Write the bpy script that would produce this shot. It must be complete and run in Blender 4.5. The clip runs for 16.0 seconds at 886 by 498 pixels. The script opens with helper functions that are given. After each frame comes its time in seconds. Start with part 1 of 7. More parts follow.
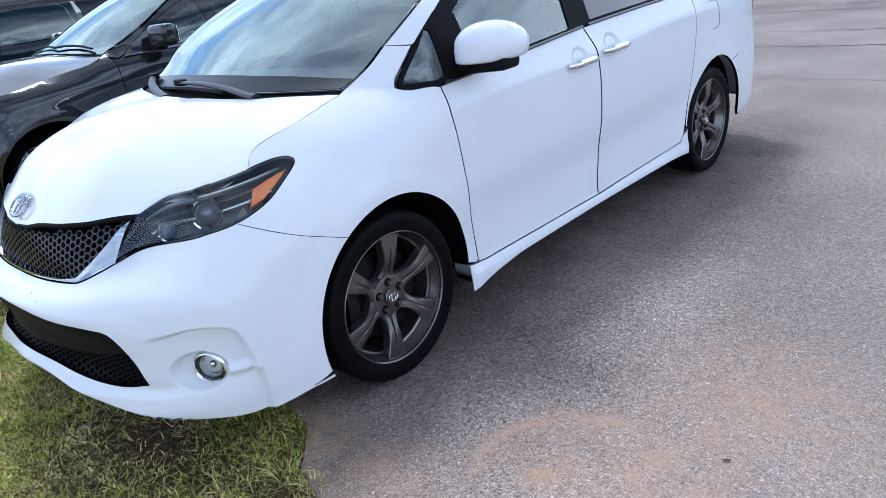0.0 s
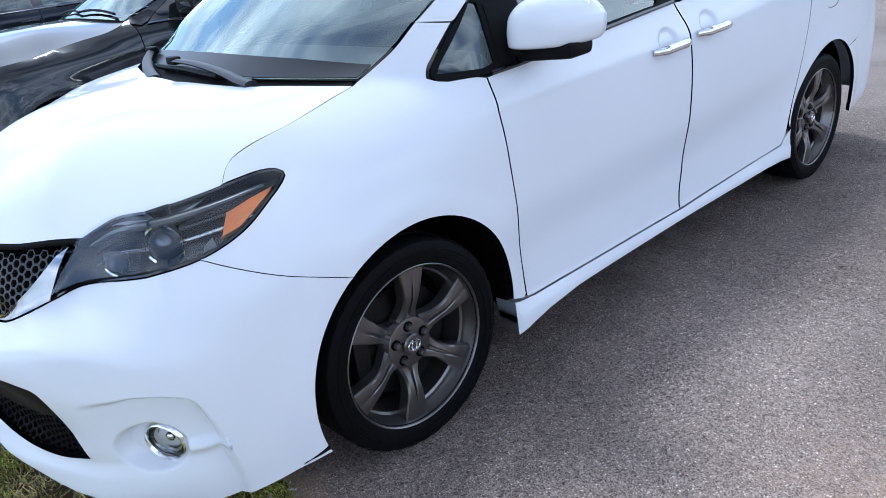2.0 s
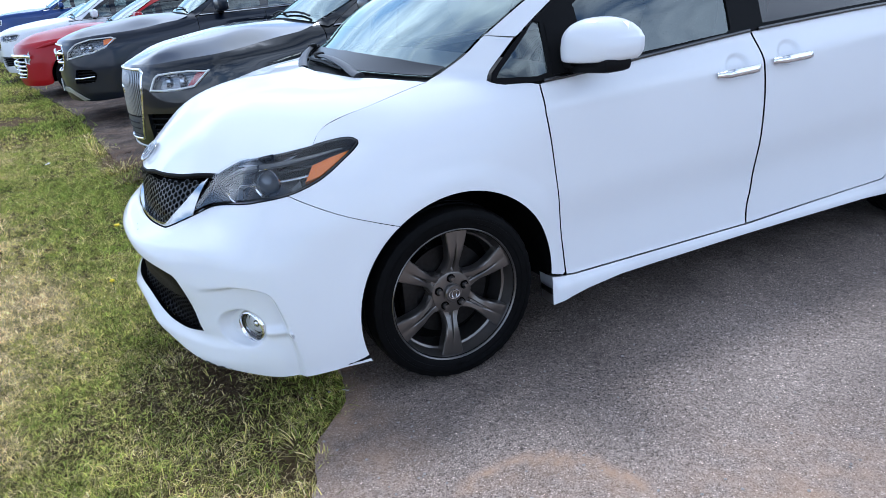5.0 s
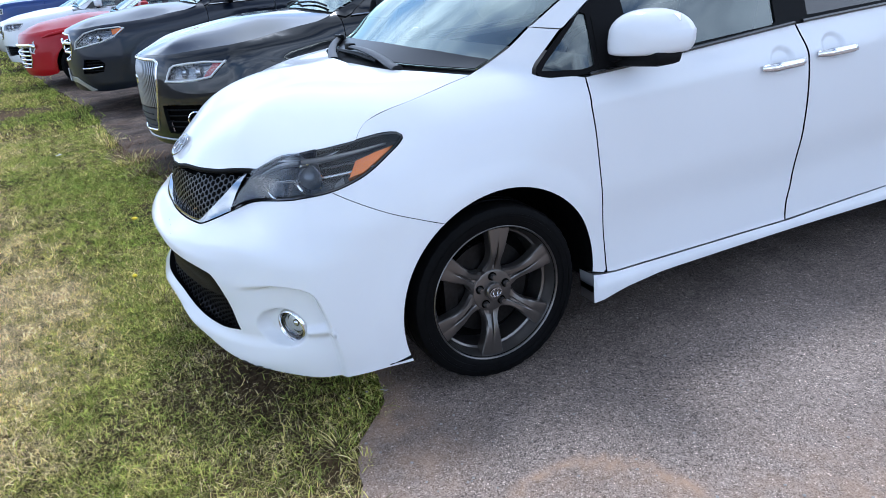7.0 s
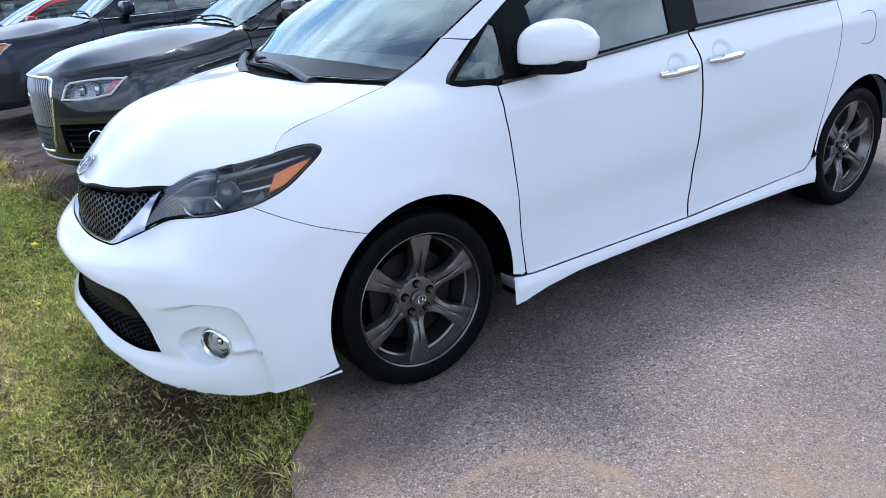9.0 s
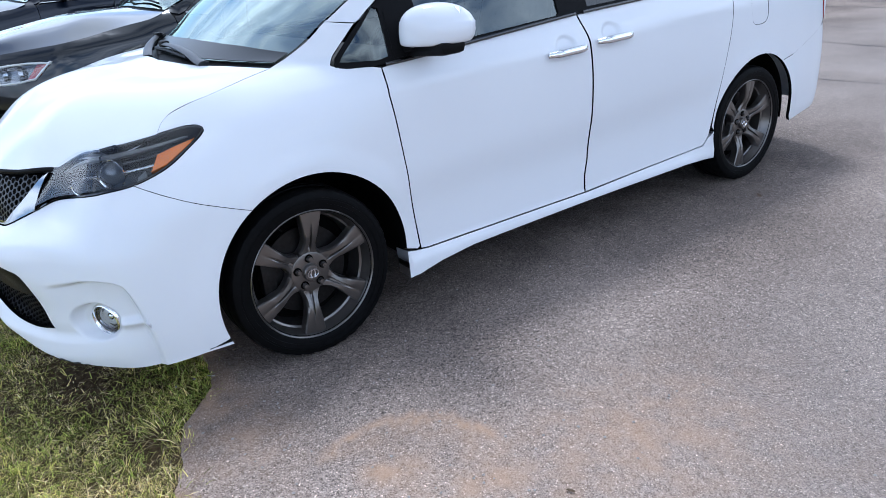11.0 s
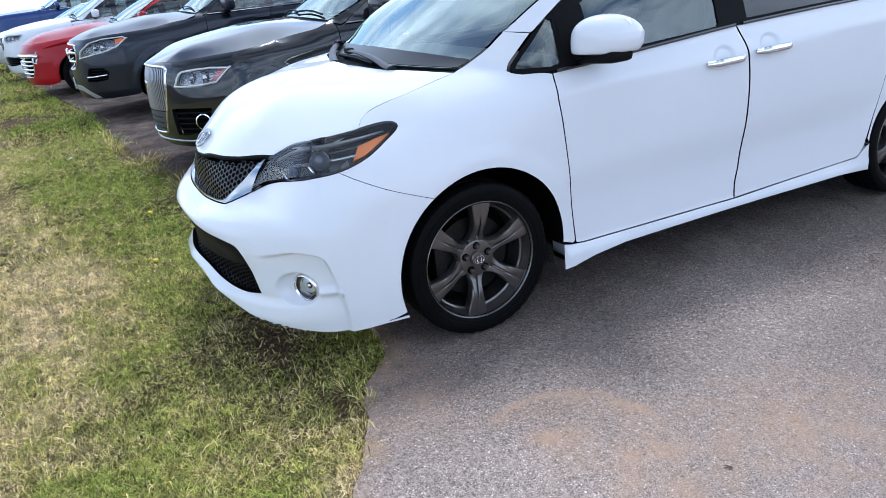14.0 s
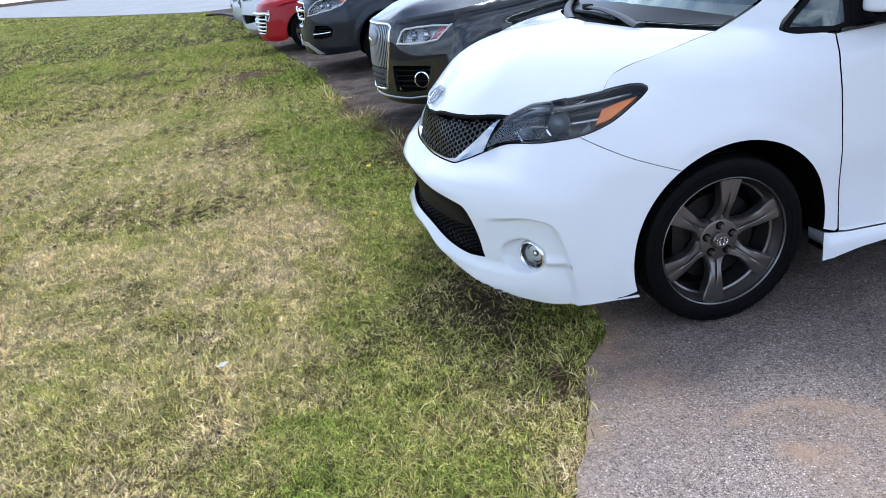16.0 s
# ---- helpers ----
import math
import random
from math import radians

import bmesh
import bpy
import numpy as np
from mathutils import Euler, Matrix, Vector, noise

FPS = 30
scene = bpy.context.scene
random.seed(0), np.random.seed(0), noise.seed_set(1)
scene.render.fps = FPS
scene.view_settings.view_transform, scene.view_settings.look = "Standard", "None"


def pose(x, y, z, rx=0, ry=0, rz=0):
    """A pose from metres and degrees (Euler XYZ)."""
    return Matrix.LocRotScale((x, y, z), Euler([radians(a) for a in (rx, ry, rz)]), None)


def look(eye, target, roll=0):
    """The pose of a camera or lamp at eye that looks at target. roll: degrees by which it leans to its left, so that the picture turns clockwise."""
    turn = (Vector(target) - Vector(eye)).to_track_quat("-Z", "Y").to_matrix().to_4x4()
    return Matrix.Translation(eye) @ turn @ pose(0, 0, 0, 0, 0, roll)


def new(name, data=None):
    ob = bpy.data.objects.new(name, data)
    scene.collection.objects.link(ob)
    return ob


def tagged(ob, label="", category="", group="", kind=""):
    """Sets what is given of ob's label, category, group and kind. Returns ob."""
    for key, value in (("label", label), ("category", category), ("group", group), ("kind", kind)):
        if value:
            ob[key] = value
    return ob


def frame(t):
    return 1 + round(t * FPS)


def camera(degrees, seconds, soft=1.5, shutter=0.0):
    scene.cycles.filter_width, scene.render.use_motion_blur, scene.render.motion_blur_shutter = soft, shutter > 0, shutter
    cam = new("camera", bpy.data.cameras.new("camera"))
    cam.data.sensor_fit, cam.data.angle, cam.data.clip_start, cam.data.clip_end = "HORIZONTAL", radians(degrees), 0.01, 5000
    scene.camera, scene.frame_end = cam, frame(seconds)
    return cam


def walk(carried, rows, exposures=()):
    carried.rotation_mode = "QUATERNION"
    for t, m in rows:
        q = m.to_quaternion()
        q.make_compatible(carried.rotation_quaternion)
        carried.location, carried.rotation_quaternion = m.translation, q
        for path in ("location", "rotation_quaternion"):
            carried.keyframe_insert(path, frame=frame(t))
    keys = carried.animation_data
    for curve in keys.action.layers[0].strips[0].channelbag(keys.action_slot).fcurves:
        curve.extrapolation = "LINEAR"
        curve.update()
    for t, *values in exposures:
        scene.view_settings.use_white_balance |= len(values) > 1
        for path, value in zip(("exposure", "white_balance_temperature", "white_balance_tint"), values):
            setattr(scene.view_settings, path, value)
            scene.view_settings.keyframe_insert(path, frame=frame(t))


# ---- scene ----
cam = camera(63.6, 16.0, soft=0.65)
PATH = [
    (0, (2.944, -1.707, 1.558), (1.641, -0.384, 0.815), -7.6),
    (0.5, (2.834, -1.523, 1.53), (1.565, -0.169, 0.785), -7.5),
    (1, (2.785, -1.38, 1.495), (1.56, 0.006, 0.733), -7.1),
    (1.5, (2.624, -1.25, 1.5), (1.392, 0.117, 0.718), -6.8),
    (2, (2.525, -1.177, 1.504), (1.129, 0.013, 0.708), -6.9),
    (2.5, (2.595, -1.088, 1.49), (1.05, -0.097, 0.695), -7.4),
    (3, (2.717, -1.056, 1.497), (1.105, -0.175, 0.708), -7.4),
    (3.5, (2.909, -1.098, 1.495), (1.28, -0.224, 0.731), -6.3),
    (3.7, (2.975, -1.112, 1.508), (1.342, -0.231, 0.761), -5.8),
    (5.8, (3.302, -1.098, 1.514), (1.582, -0.385, 0.785), -5.3),
    (6, (3.242, -1.153, 1.507), (1.519, -0.449, 0.773), -5.4),
    (6.5, (3.132, -1.231, 1.52), (1.422, -0.507, 0.775), -5.2),
    (7, (3.119, -1.216, 1.526), (1.436, -0.433, 0.782), -4.9),
    (7.5, (3.111, -1.166, 1.537), (1.453, -0.328, 0.798), -4.9),
    (8, (3.112, -1.159, 1.522), (1.472, -0.278, 0.791), -5.0),
    (8.5, (3.095, -1.248, 1.528), (1.478, -0.323, 0.799), -5.1),
    (9, (3.13, -1.257, 1.527), (1.557, -0.262, 0.794), -4.9),
    (9.5, (3.244, -1.171, 1.527), (1.726, -0.101, 0.785), -4.7),
    (9.7, (3.306, -1.121, 1.52), (1.807, -0.026, 0.775), -4.7),
    (11.8, (3.441, -1.067, 1.515), (1.892, -0.097, 0.704), -5.1),
    (12, (3.437, -1.073, 1.509), (1.868, -0.132, 0.701), -5.1),
    (12.5, (3.434, -1.096, 1.508), (1.821, -0.222, 0.711), -5.4),
    (13, (3.471, -1.169, 1.54), (1.822, -0.342, 0.767), -5.8),
    (13.5, (3.506, -1.319, 1.561), (1.835, -0.515, 0.812), -6.0),
    (14, (3.54, -1.415, 1.561), (1.861, -0.611, 0.829), -5.6),
    (14.5, (3.554, -1.431, 1.564), (1.865, -0.651, 0.83), -5.1),
    (15, (3.548, -1.455, 1.548), (1.828, -0.76, 0.802), -4.8),
    (15.5, (3.501, -1.498, 1.547), (1.727, -0.976, 0.786), -5.5),
    (16, (3.343, -1.546, 1.541), (1.524, -1.236, 0.769), -6.8),
]
walk(cam, [(t, look(eye, target, roll)) for t, eye, target, roll in PATH], exposures=[(0, 1.10, 5330, 10), (16, 1.10, 5430, 10)])

# ---- sky and sun: bright broken cloud, hazy sun ----
SUN_AZ, SUN_EL = 300.0, 63.0
world = bpy.data.worlds.new("sky")
scene.world = world
world.use_nodes = True
wn, wl = world.node_tree.nodes, world.node_tree.links
wn.clear()
sky = wn.new("ShaderNodeTexSky")
sky.sky_type, sky.sun_disc = "NISHITA", False
sky.sun_elevation, sky.sun_rotation = radians(SUN_EL), radians(SUN_AZ)
tex = wn.new("ShaderNodeTexCoord")
squash = wn.new("ShaderNodeMapping")
squash.inputs["Scale"].default_value = (1.0, 1.0, 2.6)
squash.inputs["Location"].default_value = (17.0, 23.0, 9.0)
wl.new(tex.outputs["Generated"], squash.inputs["Vector"])
cloud = wn.new("ShaderNodeTexNoise")
cloud.inputs["Scale"].default_value, cloud.inputs["Detail"].default_value = 2.3, 7.0
cloud.inputs["Roughness"].default_value, cloud.inputs["Distortion"].default_value = 0.55, 0.4
wl.new(squash.outputs["Vector"], cloud.inputs["Vector"])
cover = wn.new("ShaderNodeValToRGB")
cover.color_ramp.elements[0].position, cover.color_ramp.elements[1].position = 0.38, 0.56
wl.new(cloud.outputs["Fac"], cover.inputs["Fac"])
body = wn.new("ShaderNodeTexNoise")
body.inputs["Scale"].default_value, body.inputs["Detail"].default_value = 5.0, 6.0
wl.new(squash.outputs["Vector"], body.inputs["Vector"])
tone = wn.new("ShaderNodeValToRGB")
tone.color_ramp.elements[0].position, tone.color_ramp.elements[1].position = 0.3, 0.72
tone.color_ramp.elements[0].color = (4.2, 4.6, 5.3, 1)
tone.color_ramp.elements[1].color = (11.5, 11.8, 12.2, 1)
wl.new(body.outputs["Fac"], tone.inputs["Fac"])
blend = wn.new("ShaderNodeMix")
blend.data_type = "RGBA"
wl.new(cover.outputs["Color"], blend.inputs["Factor"])
wl.new(sky.outputs["Color"], blend.inputs["A"])
wl.new(tone.outputs["Color"], blend.inputs["B"])
# thin bright cloud round the sun
aim = wn.new("ShaderNodeVectorMath")
aim.operation = "DOT_PRODUCT"
aim.inputs[1].default_value = (math.sin(radians(SUN_AZ)) * math.cos(radians(SUN_EL)), math.cos(radians(SUN_AZ)) * math.cos(radians(SUN_EL)), math.sin(radians(SUN_EL)))
wl.new(tex.outputs["Generated"], aim.inputs[0])
halo = wn.new("ShaderNodeMapRange")
halo.interpolation_type = "SMOOTHSTEP"
halo.inputs["From Min"].default_value, halo.inputs["From Max"].default_value = 0.72, 1.0
halo.inputs["To Min"].default_value, halo.inputs["To Max"].default_value = 1.0, 1.1
wl.new(aim.outputs["Value"], halo.inputs["Value"])
# dimmer at the horizon, brightest at a third of the way up, thinner overhead
up = wn.new("ShaderNodeSeparateXYZ")
wl.new(tex.outputs["Generated"], up.inputs["Vector"])
haze = wn.new("ShaderNodeValToRGB")
haze.color_ramp.interpolation = "EASE"
for pos, v in ((0.0, 0.88), (0.12, 1.15), (0.36, 1.30), (0.85, 0.44)):
    e = haze.color_ramp.elements[0] if pos == 0.0 else haze.color_ramp.elements[-1] if pos == 0.85 else haze.color_ramp.elements.new(pos)
    e.position, e.color = pos, (v, v, v, 1)
wl.new(up.outputs["Z"], haze.inputs["Fac"])
both = wn.new("ShaderNodeMath")
both.operation = "MULTIPLY"
wl.new(halo.outputs["Result"], both.inputs[0])
wl.new(haze.outputs["Color"], both.inputs[1])
glow = wn.new("ShaderNodeVectorMath")
glow.operation = "SCALE"
wl.new(blend.outputs["Result"], glow.inputs[0])
wl.new(both.outputs["Value"], glow.inputs["Scale"])
bg = wn.new("ShaderNodeBackground")
bg.inputs["Strength"].default_value = 0.1
wl.new(glow.outputs["Vector"], bg.inputs["Color"])
wo = wn.new("ShaderNodeOutputWorld")
wl.new(bg.outputs["Background"], wo.inputs["Surface"])

sun = new("sun", bpy.data.lights.new("sun", "SUN"))
sun.data.energy, sun.data.angle, sun.data.color = 1.0, radians(12), (1.0, 0.975, 0.935)
az, el = radians(SUN_AZ), radians(SUN_EL)
sun.matrix_world = look((12 * math.sin(az) * math.cos(el), 12 * math.cos(az) * math.cos(el), 12 * math.sin(el)), (0, 0, 0))


# ---- materials ----
def material(name, color=(0.5, 0.5, 0.5), rough=0.5, metal=0.0, coat=0.0, spec=0.5, grain=0.0, grain_scale=60.0, stain=0.0, stain_scale=3.0, bump=0.0, bump_scale=200.0):
    """A principled material with colour variation at two scales and a fine relief."""
    m = bpy.data.materials.new(name)
    m.use_nodes = True
    n, l = m.node_tree.nodes, m.node_tree.links
    b = n["Principled BSDF"]
    b.inputs["Base Color"].default_value = (*color, 1)
    b.inputs["Roughness"].default_value, b.inputs["Metallic"].default_value = rough, metal
    b.inputs["Coat Weight"].default_value, b.inputs["Coat Roughness"].default_value = coat, 0.03
    b.inputs["Specular IOR Level"].default_value = spec
    co = n.new("ShaderNodeTexCoord")
    if grain or stain:
        value = None
        for amount, scale, detail in ((grain, grain_scale, 3), (stain, stain_scale, 5)):
            if amount:
                t = n.new("ShaderNodeTexNoise")
                t.inputs["Scale"].default_value, t.inputs["Detail"].default_value = scale, detail
                l.new(co.outputs["Object"], t.inputs["Vector"])
                r = n.new("ShaderNodeMapRange")
                r.inputs["From Min"].default_value, r.inputs["From Max"].default_value = 0.3, 0.7
                r.inputs["To Min"].default_value, r.inputs["To Max"].default_value = 1 - amount, 1 + amount
                l.new(t.outputs["Fac"], r.inputs["Value"])
                if value is None:
                    value = r.outputs["Result"]
                else:
                    x = n.new("ShaderNodeMath")
                    x.operation = "MULTIPLY"
                    l.new(value, x.inputs[0])
                    l.new(r.outputs["Result"], x.inputs[1])
                    value = x.outputs["Value"]
        s = n.new("ShaderNodeVectorMath")
        s.operation = "SCALE"
        s.inputs[0].default_value = color
        l.new(value, s.inputs["Scale"])
        l.new(s.outputs["Vector"], b.inputs["Base Color"])
    if bump:
        t = n.new("ShaderNodeTexNoise")
        t.inputs["Scale"].default_value, t.inputs["Detail"].default_value = bump_scale, 4
        l.new(co.outputs["Object"], t.inputs["Vector"])
        u = n.new("ShaderNodeBump")
        u.inputs["Strength"].default_value, u.inputs["Distance"].default_value = bump, 0.002
        l.new(t.outputs["Fac"], u.inputs["Height"])
        l.new(u.outputs["Normal"], b.inputs["Normal"])
    return m


def glass_material(name, tint, ior=1.5, rough=0.0, shine=(1, 1, 1)):
    """Sheet glass: tinted clear view, mirror gloss by Fresnel."""
    m = bpy.data.materials.new(name)
    m.use_nodes = True
    n, l = m.node_tree.nodes, m.node_tree.links
    n.remove(n["Principled BSDF"])
    clear, gloss, mix, fr = n.new("ShaderNodeBsdfTransparent"), n.new("ShaderNodeBsdfGlossy"), n.new("ShaderNodeMixShader"), n.new("ShaderNodeFresnel")
    clear.inputs["Color"].default_value = (*tint, 1)
    gloss.inputs["Roughness"].default_value = rough
    gloss.inputs["Color"].default_value = (*shine, 1)
    fr.inputs["IOR"].default_value = ior
    l.new(fr.outputs["Fac"], mix.inputs["Fac"])
    l.new(clear.outputs["BSDF"], mix.inputs[1])
    l.new(gloss.outputs["BSDF"], mix.inputs[2])
    l.new(mix.outputs["Shader"], n["Material Output"].inputs["Surface"])
    return m


WHITE = material("white_paint", (0.715, 0.725, 0.75), 0.35, coat=0.7, spec=0.12, stain=0.012, stain_scale=2.0)
BLACK = material("black_plastic", (0.006, 0.006, 0.0065), 0.5, spec=0.06, grain=0.15, grain_scale=300, bump=0.15, bump_scale=600)
GLOSS_BLACK = material("gloss_black", (0.008, 0.008, 0.009), 0.08, coat=0.6)
GRID = material("satin_black_mesh", (0.017, 0.0165, 0.016), 0.34, spec=0.45)
INNER = material("underbody_black", (0.003, 0.003, 0.003), 0.95, spec=0.03, grain=0.3, grain_scale=30)
RUBBER = material("tyre_rubber", (0.0035, 0.0036, 0.004), 0.55, spec=0.06, grain=0.2, grain_scale=40, stain=0.2, stain_scale=6, bump=0.2, bump_scale=300)
GUNMETAL = material("gunmetal_alloy", (0.145, 0.134, 0.126), 0.30, metal=0.85, coat=0.3, stain=0.1, stain_scale=8)
ALLOY = material("silver_alloy", (0.55, 0.55, 0.56), 0.28, metal=0.9, stain=0.08, stain_scale=8)
CHROME = material("chrome", (0.82, 0.83, 0.85), 0.05, metal=1.0)
STEEL = material("dull_steel", (0.022, 0.021, 0.021), 0.45, metal=0.9, grain=0.2, grain_scale=60)
AMBER = material("amber_lens", (0.92, 0.25, 0.035), 0.2, coat=0.8, grain=0.08, grain_scale=180)
REDLENS = material("red_lens", (0.35, 0.02, 0.02), 0.15, coat=0.8)
REFLECTOR = material("lamp_reflector", (0.62, 0.63, 0.65), 0.16, metal=0.95, grain=0.2, grain_scale=90)
BEZEL = material("lamp_bezel", (0.022, 0.023, 0.025), 0.22, coat=0.3)
WINDSHIELD = glass_material("windshield_glass", (0.62, 0.70, 0.66), 3.4, shine=(0.84, 0.97, 0.92))
SIDE_GLASS = glass_material("door_glass", (0.36, 0.42, 0.41), 2.0, shine=(0.9, 0.98, 0.96))
DARK_GLASS = glass_material("privacy_glass", (0.06, 0.065, 0.07), 1.6)
LAMP_INNER = material("lamp_interior", (0.21, 0.22, 0.235), 0.25, metal=0.8, grain=0.3, grain_scale=25)
SLAT = material("brushed_trim", (0.32, 0.33, 0.35), 0.3, metal=0.9)
LENS = glass_material("clear_lens", (0.93, 0.94, 0.95), 1.55)
HARD_LENS = glass_material("polycarbonate_lens", (0.92, 0.93, 0.94), 1.62)
PROJECTOR = material("projector_glass", (0.10, 0.11, 0.125), 0.06, metal=0.4, coat=1.0)
# chrome darkened in its colour to stand for the dark ground it mirrors
DIM_CHROME = material("dim_chrome", (0.33, 0.34, 0.355), 0.08, metal=1.0)
WIPER = material("wiper_black", (0.022, 0.022, 0.024), 0.42, spec=0.3, grain=0.1, grain_scale=200)
DARK_BAND = material("dark_glass_band", (0.012, 0.0125, 0.0135), 0.3, spec=0.2, grain=0.1, grain_scale=200)
SEAT = material("grey_upholstery", (0.13, 0.13, 0.135), 0.8, grain=0.2, grain_scale=200, bump=0.3, bump_scale=300)
DASH = material("dash_vinyl", (0.035, 0.036, 0.038), 0.6, grain=0.2, grain_scale=150, bump=0.3, bump_scale=400)


# ---- surface kit ----
from mathutils.geometry import delaunay_2d_cdt


def smooth(x):
    x = np.clip(x, 0, 1)
    return x * x * (3 - 2 * x)


def pchip(keys):
    """A smooth curve through (x, y) keys that never overshoots; linear beyond its ends."""
    xs, ys = np.array([k[0] for k in keys], float), np.array([k[1] for k in keys], float)
    h, dl = np.diff(xs), np.diff(ys) / np.diff(xs)
    m = np.empty_like(ys)
    m[0], m[-1] = dl[0], dl[-1]
    for i in range(1, len(xs) - 1):
        a, b = dl[i - 1], dl[i]
        w1, w2 = 2 * h[i] + h[i - 1], h[i] + 2 * h[i - 1]
        m[i] = 0 if a * b <= 0 else (w1 + w2) / (w1 / a + w2 / b)

    def f(x):
        x = np.asarray(x, float)
        i = np.clip(np.searchsorted(xs, x) - 1, 0, len(xs) - 2)
        t = (x - xs[i]) / h[i]
        y = ys[i] * (1 + 2 * t) * (1 - t) ** 2 + h[i] * m[i] * t * (1 - t) ** 2 + ys[i + 1] * t * t * (3 - 2 * t) + h[i] * m[i + 1] * t * t * (t - 1)
        y = np.where(t < 0, ys[0] + m[0] * (x - xs[0]), y)
        return np.where(t > 1, ys[-1] + m[-1] * (x - xs[-1]), y)
    return f


def catmull(points, step=0.02, closed=False):
    """Points in 2D or 3D joined by a smooth curve, at about even steps."""
    p = [np.array(q, float) for q in points]
    n, out = len(p), []
    for i in range(n if closed else n - 1):
        a, b = p[i], p[(i + 1) % n]
        z = p[i - 1] if closed or i else 2 * a - b
        c = p[(i + 2) % n] if closed or i + 2 < n else 2 * b - a
        l0, l1, l2 = (max(np.linalg.norm(v), 1e-6) ** 0.5 for v in (a - z, b - a, c - b))
        m1 = l1 * ((a - z) / l0 - (b - z) / (l0 + l1) + (b - a) / l1)
        m2 = l1 * ((b - a) / l1 - (c - a) / (l1 + l2) + (c - b) / l2)
        k = max(1, int(round(np.linalg.norm(b - a) / step)))
        for j in range(k):
            t = j / k
            out.append((2 * t**3 - 3 * t * t + 1) * a + (t**3 - 2 * t * t + t) * m1 + (3 * t * t - 2 * t**3) * b + (t**3 - t * t) * m2)
    if not closed:
        out.append(p[-1])
    return np.array(out)


def straight(points, step=0.02, closed=True):
    p, out = [np.array(q, float) for q in points], []
    for i in range(len(p) if closed else len(p) - 1):
        a, b = p[i], p[(i + 1) % len(p)]
        k = max(1, int(round(np.linalg.norm(b - a) / step)))
        out += [a + (b - a) * j / k for j in range(k)]
    if not closed:
        out.append(p[-1])
    return np.array(out)


def inside(points, poly):
    x, y = points[:, 0], points[:, 1]
    r = np.zeros(len(points), bool)
    for (x0, y0), (x1, y1) in zip(poly, np.roll(poly, -1, axis=0)):
        if y0 != y1:
            r ^= ((y0 > y) != (y1 > y)) & (x < (x1 - x0) * (y - y0) / (y1 - y0) + x0)
    return r


def distance(points, line, closed=True):
    best = np.full(len(points), 1e9)
    ends = np.roll(line, -1, axis=0) if closed else line[1:]
    for a, b in zip(line, ends):
        ab = b - a
        t = np.clip(((points - a) @ ab) / max(ab @ ab, 1e-12), 0, 1)
        best = np.minimum(best, np.linalg.norm(points - a - t[:, None] * ab, axis=1))
    return best


def shrink(poly, by):
    """The closed outline moved inwards by a distance."""
    area = 0.5 * np.sum(poly[:, 0] * np.roll(poly[:, 1], -1) - np.roll(poly[:, 0], -1) * poly[:, 1])
    e = np.roll(poly, -1, axis=0) - np.roll(poly, 1, axis=0)
    n = np.stack([-e[:, 1], e[:, 0]], 1) * (1 if area > 0 else -1)
    return poly + by * n / np.maximum(np.linalg.norm(n, axis=1), 1e-9)[:, None]


def cross(s, values, wanted):
    """Where a sampled rising curve first takes a value."""
    i = int(np.argmin(np.abs(values - wanted)))
    for a in (i - 1, i):
        if 0 <= a < len(s) - 1 and (values[a] - wanted) * (values[a + 1] - wanted) <= 0 and values[a] != values[a + 1]:
            return float(s[a] + (s[a + 1] - s[a]) * (wanted - values[a]) / (values[a + 1] - values[a]))
    return float(s[i])


